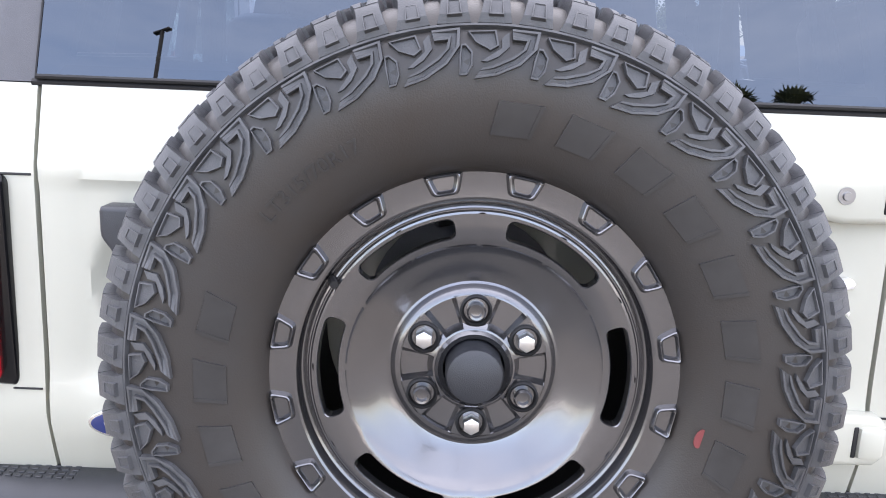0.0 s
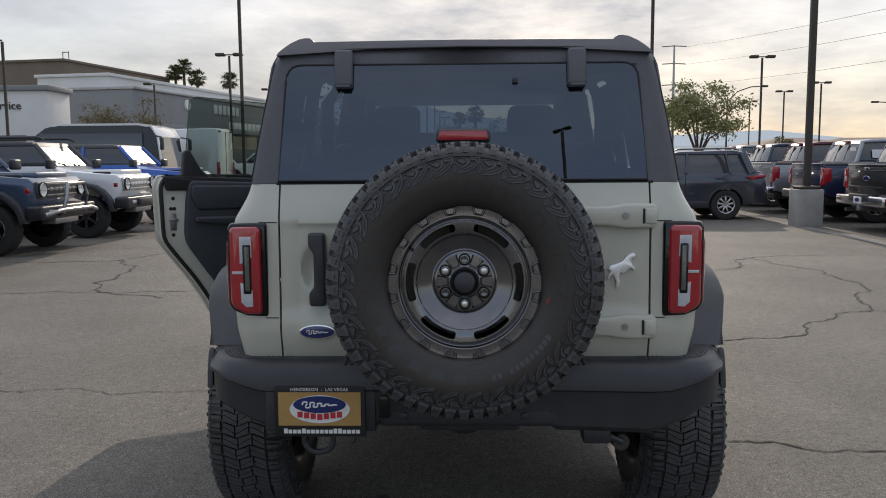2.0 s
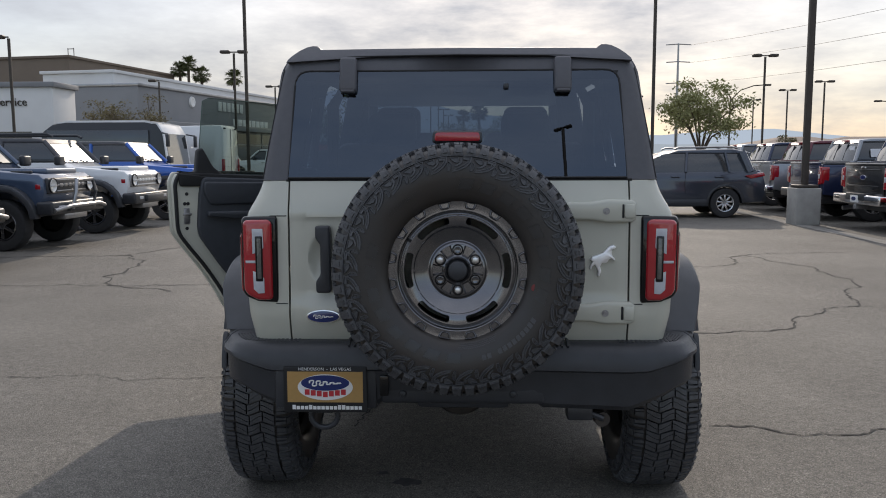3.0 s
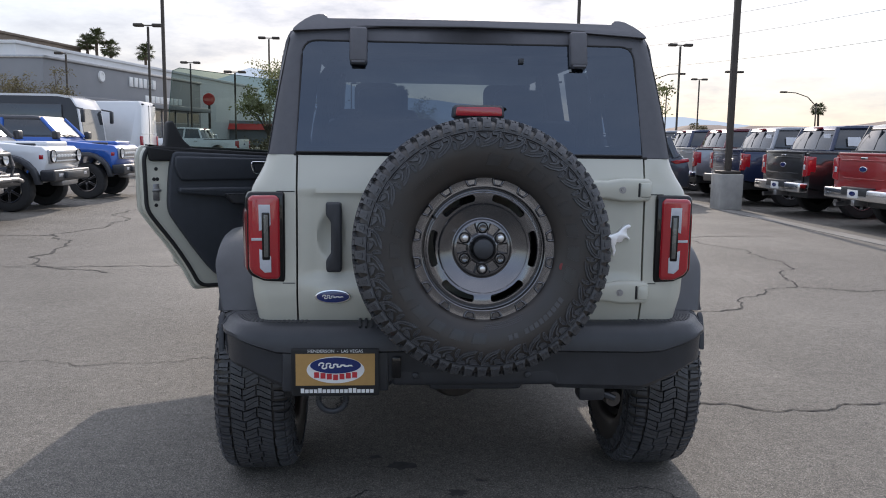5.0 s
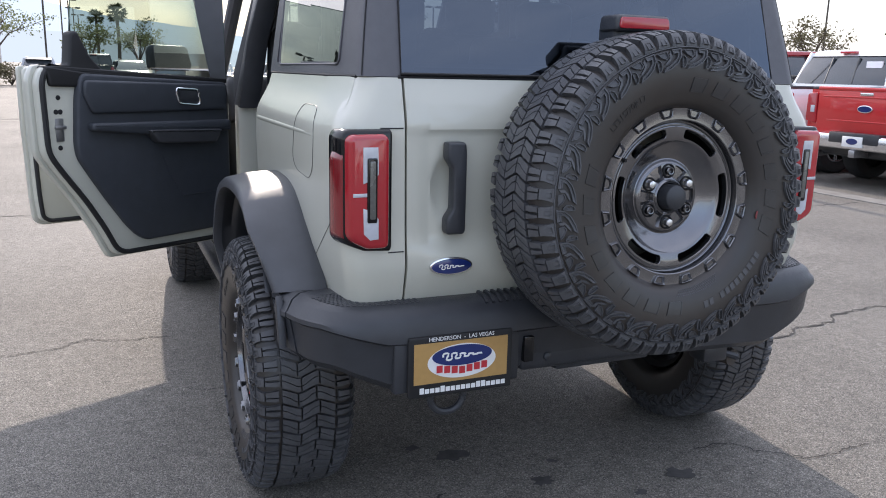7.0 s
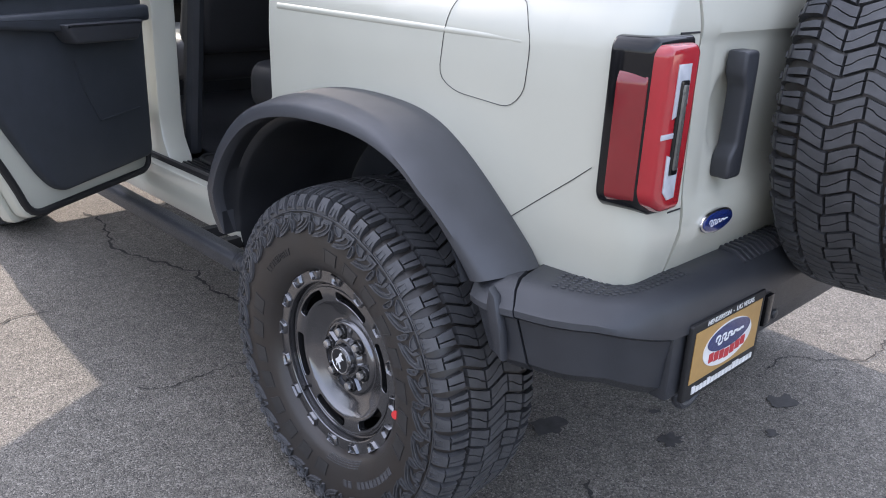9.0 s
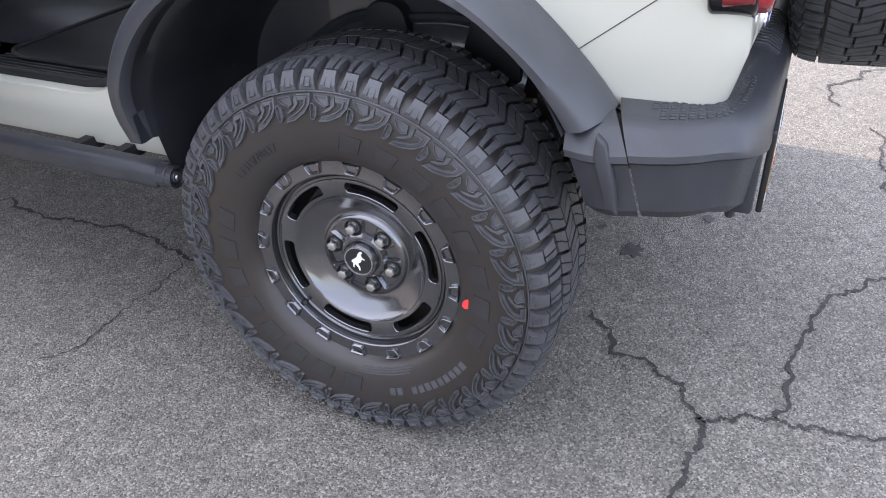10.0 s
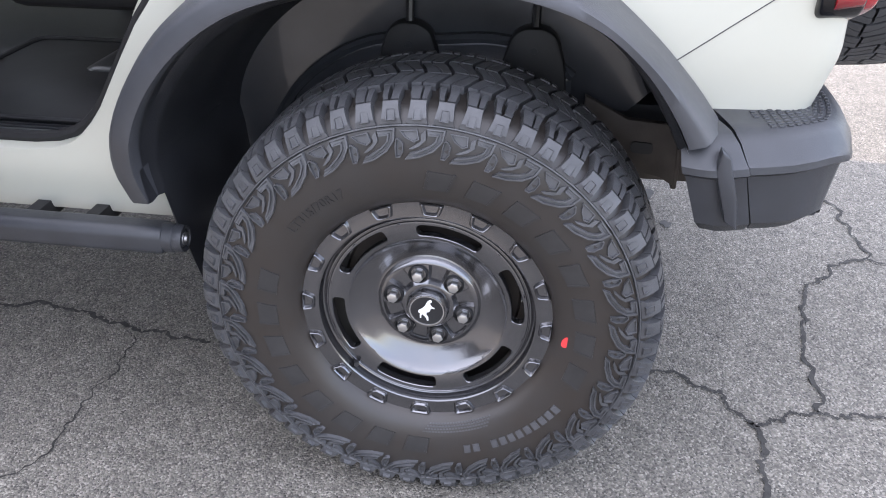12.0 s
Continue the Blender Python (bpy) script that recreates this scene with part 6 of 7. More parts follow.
def tree(x, y, height, spread, seed, leafy=1400, size=0.13, leaf=None, label="loose green desert tree with an airy crown"):
    rnd = random.Random(seed)
    t = thing("tree", label, "tree", pose(x, y, 0), "trees")
    tubes, ends = [], []
    tubes.append(tube([(0, 0, 0), (0.1, 0.05, height * 0.18), (0.05, 0, height * 0.34)], [0.16, 0.12, 0.1], 8))
    for i in range(9):
        a = 2 * math.pi * i / 9 + rnd.uniform(-0.3, 0.3)
        k = rnd.uniform(0.5, 1.0) * spread
        z = height * rnd.uniform(0.55, 0.98)
        e = Vector((math.cos(a) * k, math.sin(a) * k, z))
        mid = Vector((math.cos(a) * k * 0.4, math.sin(a) * k * 0.4, height * 0.34 + (z - height * 0.34) * 0.62))
        tubes.append(tube([(0.05, 0, height * 0.3), mid, e], [0.07, 0.04, 0.012], 6))
        ends += [(tuple(e), spread * 0.34), (tuple(mid.lerp(e, 0.5)), spread * 0.36)]
        for _ in range(4):
            q = mid.lerp(e, rnd.uniform(0.2, 0.9))
            d = Vector((rnd.uniform(-1, 1), rnd.uniform(-1, 1), rnd.uniform(0.0, 1.0))) * spread * 0.45
            tubes.append(tube([q, q + d * 0.6, q + d], [0.025, 0.015, 0.005], 5))
            ends.append((tuple(q + d), spread * 0.26))
    part("trunk", merged(*tubes), BARK, t, "", smooth=50)
    if leafy:
        part("crown", leaves(ends, leafy, size, rnd), leaf or LEAF, t, "", smooth=0)
    return t


for x, y, h, sp, sd, n, lf in ((12.4, 40.5, 4.9, 2.2, 1, 3200, None), (-7.3, 56.5, 6.6, 2.6, 2, 1500, None), (-10.0, 64.0, 5.6, 2.2, 3, 1200, None), (-25.6, 58.5, 5.6, 2.3, 4, 1500, DRYLEAF), (-28.2, 59.5, 5.2, 2.0, 14, 1100, DRYLEAF), (34, 31, 4.2, 1.8, 6, 700, DRYLEAF), (40, 28, 4.6, 2.0, 7, 800, DRYLEAF), (36.0, 88.0, 3.6, 1.6, 8, 500, DRYLEAF), (47, 31, 4.8, 2.2, 9, 800, DRYLEAF), (-2.0, 88, 5.0, 2.4, 10, 800, None), (3, 96, 5.5, 2.6, 12, 800, None), (-18, -42, 6, 2.6, 13, 800, None)):
    tree(x, y, h, sp, sd, n * 2, 0.085 if y < 60 else 0.13, lf, "loose green desert tree with an airy crown" if lf is None else "dry thin-leaved desert tree")
tree(31.5, 38.5, 5.6, 2.3, 5, 0, label="bare leafless tree with fine twigs")


def palm(x, y, height, seed):
    rnd = random.Random(seed)
    t = thing("palm_tree", "tall fan palm with a slim trunk", "palm", pose(x, y, 0), "palms")
    part("trunk", tube([(0, 0, 0), (0.15, 0, height * 0.5), (0, 0.1, height)], [0.28, 0.22, 0.2], 10), BARK, t)
    out = []
    for i in range(64):
        a, el = rnd.uniform(0, 2 * math.pi), rnd.uniform(-0.9, 1.2)
        d = Vector((math.cos(a) * math.cos(el), math.sin(a) * math.cos(el), math.sin(el)))
        side = d.cross(Vector((0, 0, 1))).normalized()
        c = Vector((0, 0.1, height)) + d * 0.75
        n = 9
        tips = []
        for k in range(n):
            f = (k / (n - 1) - 0.5) * 2.2
            tips.append(c + (d * math.cos(f) + side * math.sin(f)) * rnd.uniform(0.65, 0.95) + Vector((0, 0, -0.30 * abs(f))))
        for k in range(n):
            g = (d * math.cos((k / (n - 1) - 0.5) * 2.2) + side * math.sin((k / (n - 1) - 0.5) * 2.2))
            w = g.cross(Vector((0.2, 0.1, 1))).normalized() * 0.07
            out.append(([c - w * 0.3, c + g * 0.5 + w, tips[k], c + g * 0.5 - w], [(0, 1, 2, 3)]))
        out.append(tube([(0, 0.1, height), c], 0.03, 4))
    part("crown", merged(*out), PALMLEAF, t, "", smooth=0)


for x, y, h, sd in ((-42.6, 117, 14.4, 1), (-41.0, 116, 15.0, 2), (-39.4, 117, 13.6, 3), (-34.6, 117, 13.2, 4), (82.8, 150, 8.3, 5), (-1.0, 150, 9, 6), (1.5, 118, 8, 7), (15.0, -37, 20.5, 8), (17.6, -36, 20.0, 9), (-21.5, -60, 11, 10), (-60, 30, 12, 11), (-62, 24, 11, 12), (-58, 12, 12.5, 13)):
    palm(x, y, h, sd)


def shrub(x, y, r, h, seed):
    rnd = random.Random(seed)
    t = thing("shrub", "low dry desert shrub", "shrub", pose(x, y, 0), "shrubs")
    part("stem", merged(*[tube([(0, 0, 0), (math.cos(a) * r * 0.5, math.sin(a) * r * 0.5, h * 0.6)], [0.03, 0.01], 4) for a in np.linspace(0, 6, 9)]), BARK, t)
    part("foliage", leaves([((rnd.uniform(-r, r), rnd.uniform(-r, r), rnd.uniform(0.3, 1) * h * 0.8), r * 0.5) for _ in range(14)], 500, 0.09, rnd), DRYLEAF, t, smooth=0)


for x, y, r, h, sd in ((-9.0, 52, 1.0, 1.6, 1), (-7.6, 53, 1.2, 1.7, 2), (-6.2, 54, 1.0, 1.4, 3), (-8.5, 60, 1.1, 1.5, 4), (-29, 60, 1.4, 1.8, 5)):
    shrub(x, y, r, h, sd)

# ---- dealership buildings ----
STUCCO = material("white_stucco", (0.66, 0.66, 0.65), 0.9, 0, 0.06, 0.8, 0.3, 30)
BROWN = material("brown_stucco", (0.17, 0.135, 0.105), 0.9, 0, 0.12, 0.5, 0.3, 30)
GREYPANEL = material("grey_cladding", (0.22, 0.225, 0.235), 0.6, 0.1, 0.06, 0.6)
WINDARK = material("dark_window", (0.03, 0.035, 0.04), 0.1, 0, 0.1, 1, coat=0.5)
ROOFTILE = material("tan_tile_roof", (0.26, 0.20, 0.16), 0.85, 0, 0.2, 2)
AWNING = material("red_awning", (0.55, 0.05, 0.04), 0.6, 0, 0.1, 2)

# the hall and its portal stand at a slant to the lane; local y runs along the portal's face
B = pose(-30.0, 70.3, 0, 0, 0, -10.0)
b = thing("dealership_building", "white and grey car dealership with flat roofs", "building", B)
part("portal", rbox((-7.0, 0, 0), (0, 34, 8.0), 0.05), GREYPANEL, b, "grey clad portal block")
part("portal_cap", rbox((-7.1, -0.1, 8.0), (0.15, 34.1, 8.25), 0.03), STEEL, b)
part("main_hall", rbox((-13.0, 4.2, 0), (-5.2, 72, 9.7), 0.05), STUCCO, b, "white stucco hall")
part("hall_parapet", rbox((-13.2, 4.0, 9.7), (-5.0, 72.2, 10.0), 0.04), STUCCO, b)
part("brown_block", rbox((-40, 20, 0), (-21.5, 44, 13.4), 0.05), BROWN, b, "brown upper block")
part("brown_cap", rbox((-40.2, 19.8, 13.4), (-21.3, 44.2, 13.7), 0.03), BROWN, b)
for k in range(9):
    y0 = 1.2 + k * 3.6
    w = part("shop_window", rbox((-0.03, y0, 0.6), (0.05, y0 + 3.2, 4.2), 0.0), WINDARK, b)
    part("window_frame", merged(rbox((0.0, y0 - 0.1, 0.5), (0.1, y0, 4.3)), rbox((0.0, y0 - 0.1, 4.2), (0.1, y0 + 3.3, 4.35)), rbox((0.0, y0 - 0.1, 2.9), (0.1, y0 + 3.3, 3.0))), STEEL, w)
for k in range(4):
    part("hall_window", rbox((-11.6 + k * 1.6, 4.14, 1.2), (-10.5 + k * 1.6, 4.22, 3.4)), WINDARK, b)
part("portal_canopy", rbox((-0.6, 0.5, 4.4), (1.6, 33.5, 4.9), 0.05), GREYPANEL, b)
part("round_sign", moved(lathe([(0.0, 0.12), (0.30, 0.12), (0.34, 0.16), (0.50, 0.16), (0.56, 0.0)], 32), pose(0.02, 9.6, 7.15, 0, 90, 0)), WHITE, b, "round pale emblem sign")
for k in range(6):
    part("sign_bar", rbox((0.0, 15.2 + k * 1.05, 6.55), (0.14, 15.95 + k * 1.05, 7.55), 0.03), WHITE, b)
for k in range(8):
    part("sign_bar", rbox((1.6, 15.5 + k * 1.15, 4.95), (1.7, 16.4 + k * 1.15, 5.65), 0.02), WHITE, b)
part("ladder_rail", merged(tube([(-23, 22, 13.6), (-23, 22, 14.8)], 0.05), tube([(-22.2, 22, 13.6), (-22.2, 22, 14.8)], 0.05), tube([(-23, 22, 14.7), (-22.2, 22, 14.7)], 0.05)), POLE, b)
sw = thing("service_wing", "low white service building with a dark word sign", "building", pose(-28.25, 51.5, 0))
part("wall", rbox((-36, 0, 0), (0, 3.2, 6.3), 0.05), STUCCO, sw)
part("parapet", rbox((-36.2, -0.2, 6.3), (0.2, 3.4, 6.65), 0.04), GREYPANEL, sw)
for k in range(5):
    part("service_door", rbox((-4.4 - k * 3.4, -0.05, 0.0), (-1.6 - k * 3.4, 0.04, 3.3), 0.0), GREYPANEL if k % 2 else WINDARK, sw)
part("service_lettering", moved(lettering("Service", 0.78, 0.03, "CENTER"), pose(-2.9, -0.06, 5.05, 90, 0, 0)), POLE, sw, "dark word on the service wing")

r = thing("red_roofed_shop", "low white shop with a red awning", "building", pose(0, 0, 0))
part("wall", rbox((-32, 128, 0), (-14.8, 142, 4.0), 0.05), GREYPANEL, r)
part("awning", prism([(127.2, 2.6), (128.4, 4.0), (129, 4.0), (128.0, 2.6)], -32.2, -14.6, "x"), AWNING, r, "red awning")
part("sign_post", rbox((-25.75, 115.9, 0), (-25.45, 116.2, 5.9)), POLE, r)
part("round_sign", moved(lathe([(0.0, 0.16), (0.80, 0.16), (0.86, 0.0), (0.0, -0.0)], 32), pose(-25.6, 115.8, 6.7, 90, 0, 0)), AWNING, r, "round red sign")

for x, y, w, d, h, tu in ((52, 76, 16, 10, 2.7, 20), (70, 80, 18, 12, 2.9, 10), (62, 52, 14, 10, 2.6, -10), (84, 60, 22, 14, 3.0, 0), (44, 108, 14, 10, 2.8, 5), (60, 118, 20, 10, 3.0, 0), (66, 34, 20, 12, 2.8, 5)):
    hh = thing("house", "low tan house with a hipped tile roof", "house", pose(x, y, 0, 0, 0, tu), "houses beyond the lot")
    part("wall", rbox((-w / 2, -d / 2, 0), (w / 2, d / 2, h), 0.02), material("tan_wall", (0.5, 0.43, 0.34), 0.9, 0, 0.08, 0.6) if "tan_wall" not in bpy.data.materials else bpy.data.materials["tan_wall"], hh)
    rv = [(-w / 2 - 0.6, -d / 2 - 0.6, h), (w / 2 + 0.6, -d / 2 - 0.6, h), (w / 2 + 0.6, d / 2 + 0.6, h), (-w / 2 - 0.6, d / 2 + 0.6, h), (-w / 2 + d / 2, 0, h + 1.2), (w / 2 - d / 2, 0, h + 1.2)]
    part("roof", (rv, [(0, 1, 5, 4), (1, 2, 5), (2, 3, 4, 5), (3, 0, 4), (3, 2, 1, 0)]), ROOFTILE, hh, "tan tile roof", smooth=0)
    for k in range(3):
        part("window", rbox((-w / 2 - 0.03, -d / 4 + k * d / 4 - 0.5, 1.2), (-w / 2 + 0.03, -d / 4 + k * d / 4 + 0.5, 2.5)), WINDARK, hh)
setting("boundary_wall", merged(rbox((30, 40, 0), (30.3, 140, 1.9)), rbox((30, -30, 0), (30.3, 40, 1.9))), material("tan_block_wall", (0.40, 0.34, 0.28), 0.9, 0, 0.12, 3, 0.4, 30), "tan block wall beyond the trucks", "wall")
# Unseen store, added behind the camera only to be mirrored in glass.
bb = thing("far_store", "long low pale store added unseen behind the lot", "building", pose(0, 0, 0))
part("wall", rbox((-70, -95, 0), (60, -80, 7), 0.05), STUCCO, bb)
part("roof_band", rbox((-70.3, -95, 7), (60.3, -79.7, 8.2), 0.05), BROWN, bb)
for k in range(12):
    part("shop_window", rbox((-60 + k * 9, -80.05, 0.5), (-55 + k * 9, -79.95, 3.5)), WINDARK, bb)


# ---- mountains ----
def ridge(dist, heights, a0, a1, seed, floor=-5.0):
    rows = []
    n = 220
    for i in range(n):
        t = i / (n - 1)
        a = radians(a0 + (a1 - a0) * t)
        e = float(np.interp(a0 + (a1 - a0) * t, [h[0] for h in heights], [h[1] for h in heights]))
        e += 0.35 * e * (noise.noise(Vector((t * 26, seed, 0))) * 0.45 + noise.noise(Vector((t * 80, seed, 3))) * 0.16)
        z = dist * math.tan(radians(max(e, 0.05)))
        rows.append([(dist * math.sin(a), dist * math.cos(a), floor), (dist * math.sin(a) * 1.1, dist * math.cos(a) * 1.1, z * 0.55 * 1.1), (dist * math.sin(a) * 1.2, dist * math.cos(a) * 1.2, z * 1.2)])
    return sheet(rows)


# Ridge glow stands in for distance haze; the slopes take no sunlight.
far = setting("backdrop_mountains", ridge(2000, [(-70, 2.0), (-35, 2.6), (-22, 2.2), (-14, 3.0), (-9, 4.6), (-6, 4.2), (-2, 3.3), (4, 2.7), (12, 1.5), (20, 1.75), (28, 0.9), (40, 0.7), (70, 1.4)], -70, 70, 1.0), glow_material("mountain_haze_glow", MOUNTAIN_HAZE, 1.0), "hazy blue desert mountains on the horizon", "mountains", 60)
near = setting("backdrop_hills", ridge(1500, [(-70, 1.0), (-30, 1.2), (-12, 1.6), (-6, 2.2), (0, 2.0), (6, 1.1), (14, 0.9), (30, 0.4), (70, 0.6)], -70, 70, 7.0), glow_material("hill_haze_glow", HILL_HAZE, 1.0), "nearer hazy foothills", "hills", 60)


# ---- parked vehicles ----
def car_paint(name, c, metal=0.3):
    return material(name, c, 0.3, metal, 0.05, 3, coat=0.9)


P_RED = car_paint("red_paint", (0.33, 0.012, 0.015))
P_BRIGHTRED = car_paint("bright_red_paint", (0.55, 0.02, 0.02))
P_WHITE = car_paint("white_paint", (0.74, 0.75, 0.76), 0)
P_BLACK = car_paint("black_paint", (0.012, 0.012, 0.014))
P_NAVY = car_paint("dark_blue_paint", (0.015, 0.025, 0.07))
P_SILVER = car_paint("silver_grey_paint", (0.30, 0.31, 0.33), 0.6)
P_GREY = car_paint("slate_grey_paint", (0.05, 0.058, 0.078), 0.5)
P_BLUE = car_paint("bright_blue_paint", (0.015, 0.10, 0.42))
P_STEELBLUE = car_paint("steel_blue_paint", (0.055, 0.085, 0.145))
P_MAROON = car_paint("maroon_paint", (0.12, 0.01, 0.02))
TYREFAR = material("far_tyre", (0.022, 0.022, 0.023), 0.75, 0, 0.2, 20)
ALLOY = material("bright_alloy", (0.55, 0.55, 0.56), 0.25, 0.9, 0.1, 10)
HEADLAMP = material("headlamp_glass", (0.7, 0.7, 0.68), 0.1, 0.2, 0.1, 30, coat=1.0)
PAPER = material("window_sticker", (0.75, 0.76, 0.78), 0.6, 0, 0.05, 10)

ME_FTYRE, ME_FRIM = {}, {}


def far_wheel(parent, x, y, r, w, mat, spokes=6):
    key = (round(r, 3), round(w, 3))
    if key not in ME_FTYRE:
        tv, tf = lathe([(r * 0.58, -w * 0.42), (r * 0.8, -w * 0.5), (r * 0.94, -w * 0.46), (r * 0.985, -w * 0.3), (r * 0.985, w * 0.3), (r * 0.94, w * 0.46), (r * 0.8, w * 0.5), (r * 0.58, w * 0.42)], 72)
        tv = [(x * k, y * k, z) for i, (x, y, z) in enumerate(tv) for k in (1.018 if (i // 8) % 3 == 0 and math.hypot(x, y) > r * 0.9 else 1.0,)]
        ME_FTYRE[key] = mesh("tyre", tv, tf, 40)
        sp = merged(lathe([(r * 0.6, w * 0.42), (r * 0.58, w * 0.46), (r * 0.53, w * 0.44), (r * 0.52, w * 0.2)], 36), lathe([(0.0, w * 0.34), (r * 0.14, w * 0.34), (r * 0.16, w * 0.2)], 20), *[moved(rbox((r * 0.1, -r * 0.065, w * 0.2), (r * 0.56, r * 0.065, w * 0.36), 0.006), Matrix.Rotation(2 * math.pi * k / spokes, 4, "Z")) for k in range(spokes)])
        ME_FRIM[key] = mesh("rim", *sp, 35)
    m = pose(x, y, r, 0, 90 if x > 0 else -90, 0)
    wv = part("wheel", lathe([(0.0, -0.02), (r * 0.55, -0.02), (r * 0.58, 0.03)], 24), RIMDARK, parent, "", m)
    part("tyre", ME_FTYRE[key], TYREFAR, wv)
    rim = part("rim", ME_FRIM[key], mat, wv)
    if rim.data.materials and rim.data.materials[0] != mat:
        rim.material_slots[0].link = "OBJECT"
        rim.material_slots[0].material = mat
    return wv


def shaped(pts, width, z_in=None, bevel=0.03):
    """A body pushed across from its side outline (y, z), drawn in towards the top."""
    vs, fs = prism(pts, -1.0, 1.0, "x")
    z0, z1, k = z_in or (0, 1, 0)
    out = []
    for x, y, z in vs:
        w = width / 2 - k * max(0, min(1, (z - z0) / (z1 - z0)))
        out.append((x * w, y, z))
    bm = bmesh.new()
    bv = [bm.verts.new(v) for v in out]
    for f in fs:
        bm.faces.new([bv[i] for i in f])
    bmesh.ops.recalc_face_normals(bm, faces=bm.faces)
    if bevel:
        edges = [e for e in bm.edges if len(e.link_faces) == 2 and (len(e.link_faces[0].verts) > 4) != (len(e.link_faces[1].verts) > 4)]
        bmesh.ops.bevel(bm, geom=edges, offset=bevel, segments=2, affect="EDGES", profile=0.5)
    return from_bm(bm)


def arch(y, r, base, n=9):
    return [(y + r * math.cos(a), base + r * math.sin(a)) for a in np.linspace(math.pi, 0, n)]


def pickup(x, y, heading, paint, label, rim=ALLOY, sticker=False, chrome=True, step=0.0):
    """A crew-cab pickup; local y is ahead, the rear axle at 0."""
    t = thing("pickup_truck", label, "pickup truck", pose(x, y, 0, 0, 0, heading), "parked pickup trucks")
    low = [(-1.16, 0.62)] + arch(0.0, 0.50, 0.50) + [(0.6, 0.48)] + [(3.05, 0.48)] + arch(3.68, 0.50, 0.50) + [(4.60, 0.50), (4.66, 1.0), (4.58, 1.22), (3.2, 1.34), (3.1, 1.36), (0.80, 1.36), (0.80, 1.30), (-1.16, 1.30)]
    part("body", shaped(low, 2.02, (0.9, 1.36, 0.05), 0.03), paint, t)
    for x0 in (-0.97, 0.86):
        part("bed_rail", rbox((x0, -1.14, 1.29), (x0 + 0.11, 0.82, 1.335), 0.012), PLASTIC, t)
    g = part("tailgate", rbox((-0.80, -1.20, 0.70), (0.80, -1.15, 1.33), 0.02, 3), paint, t)
    part("gate_spoiler", rbox((-0.80, -1.215, 1.29), (0.80, -1.13, 1.345), 0.015, 2), paint, g)
    part("gate_crease", merged(rbox((-0.70, -1.212, 1.20), (0.70, -1.2, 1.225), 0.006), rbox((-0.62, -1.206, 0.88), (0.62, -1.199, 0.90), 0.003)), paint, g)
    part("gate_badge", prism(ellipse(0, 1.06, 0.12, 0.052, 28), -1.215, -1.2, "y", 0.004), CHROME, g, "oval chrome-rimmed badge")
    part("badge_field", prism(ellipse(0, 1.06, 0.105, 0.04, 28), -1.218, -1.214, "y"), BLUE, g)
    part("gate_handle", rbox((-0.10, -1.212, 1.235), (0.10, -1.2, 1.275), 0.006), PLASTIC if not chrome else CHROME, g)
    for s in (-1, 1):
        lamp = part("tail_lamp", prism(rounded([(s * 0.80, 0.83), (s * 0.99, 0.86), (s * 0.985, 1.24), (s * 0.82, 1.26)], 0.03, 3), -1.205, -1.02, "y", 0.015, 2), REDLENS, t, "red tail lamp")
        part("white_lens", rbox((min(s * 0.84, s * 0.91), -1.212, 0.98), (max(s * 0.84, s * 0.91), -1.20, 1.08), 0.006), WHITELENS, lamp)
        part("mirror", rbox((min(s * 1.0, s * 1.24), 2.60, 1.34), (max(s * 1.0, s * 1.24), 2.72, 1.56), 0.04, 3), PLASTIC, t)
    bmat = CHROME if chrome else PLASTIC
    part("rear_bumper", rbox((-0.98, -1.36, 0.52), (0.98, -1.14, 0.72), 0.035, 3), bmat, t)
    part("bumper_step", rbox((-0.40, -1.364, 0.60), (0.40, -1.14, 0.745), 0.015), PLASTIC, t)
    pl = part("dealer_plate", rbox((-0.16, -1.376, 0.56), (0.16, -1.355, 0.70), 0.006), WHITE, t)
    part("plate_oval", prism(ellipse(0, 0.635, 0.09, 0.04, 24), -1.380, -1.374, "y"), BLUE, pl)
    part("tow_hitch", rbox((-0.05, -1.36, 0.42), (0.05, -1.0, 0.52), 0.01), STEEL, t)
    part("exhaust_tip", tube([(-0.75, -1.0, 0.42), (-0.75, -1.25, 0.40)], 0.045, 10), STEEL, t)
    part("underbody", rbox((-0.85, -1.1, 0.40), (0.85, 4.4, 0.62), 0.05), LINER, t)
    cab = [(0.90, 1.34), (0.98, 1.60), (1.12, 1.86), (1.35, 1.915), (2.3, 1.93), (2.55, 1.88), (3.18, 1.36)]
    part("glass_house", shaped(cab, 1.90, (1.34, 1.93, 0.20), 0.03), CARGLASS, t)
    part("roof", shaped([(1.08, 1.83), (1.18, 1.905), (1.38, 1.94), (2.3, 1.955), (2.58, 1.89), (2.50, 1.86), (1.2, 1.83)], 1.62, None, 0.04), paint, t)
    for s in (-1, 1):
        for a, b2 in ((0.95, 1.15), (2.0, 1.95), (3.14, 2.5)):
            part("pillar", tube([(s * 0.935, a, 1.34), (s * 0.80, b2, 1.88)], 0.055, 8), paint, t)
        part("rear_pane_frame", tube([(s * 0.28, 0.92, 1.38), (s * 0.26, 1.06, 1.80)], 0.02, 6), PLASTIC, t)
    part("third_lamp", rbox((-0.16, 1.06, 1.87), (0.16, 1.14, 1.91), 0.01), REDLENS, t)
    if sticker:
        part("window_sticker", rbox((0.45, 1.00, 1.52), (0.75, 1.02, 1.74)), PAPER, t)
        part("window_sticker", moved(rbox((-0.005, -0.16, -0.11), (0.005, 0.16, 0.11)), pose(0.93, 1.5, 1.56, 0, -14, 0)), PAPER, t)
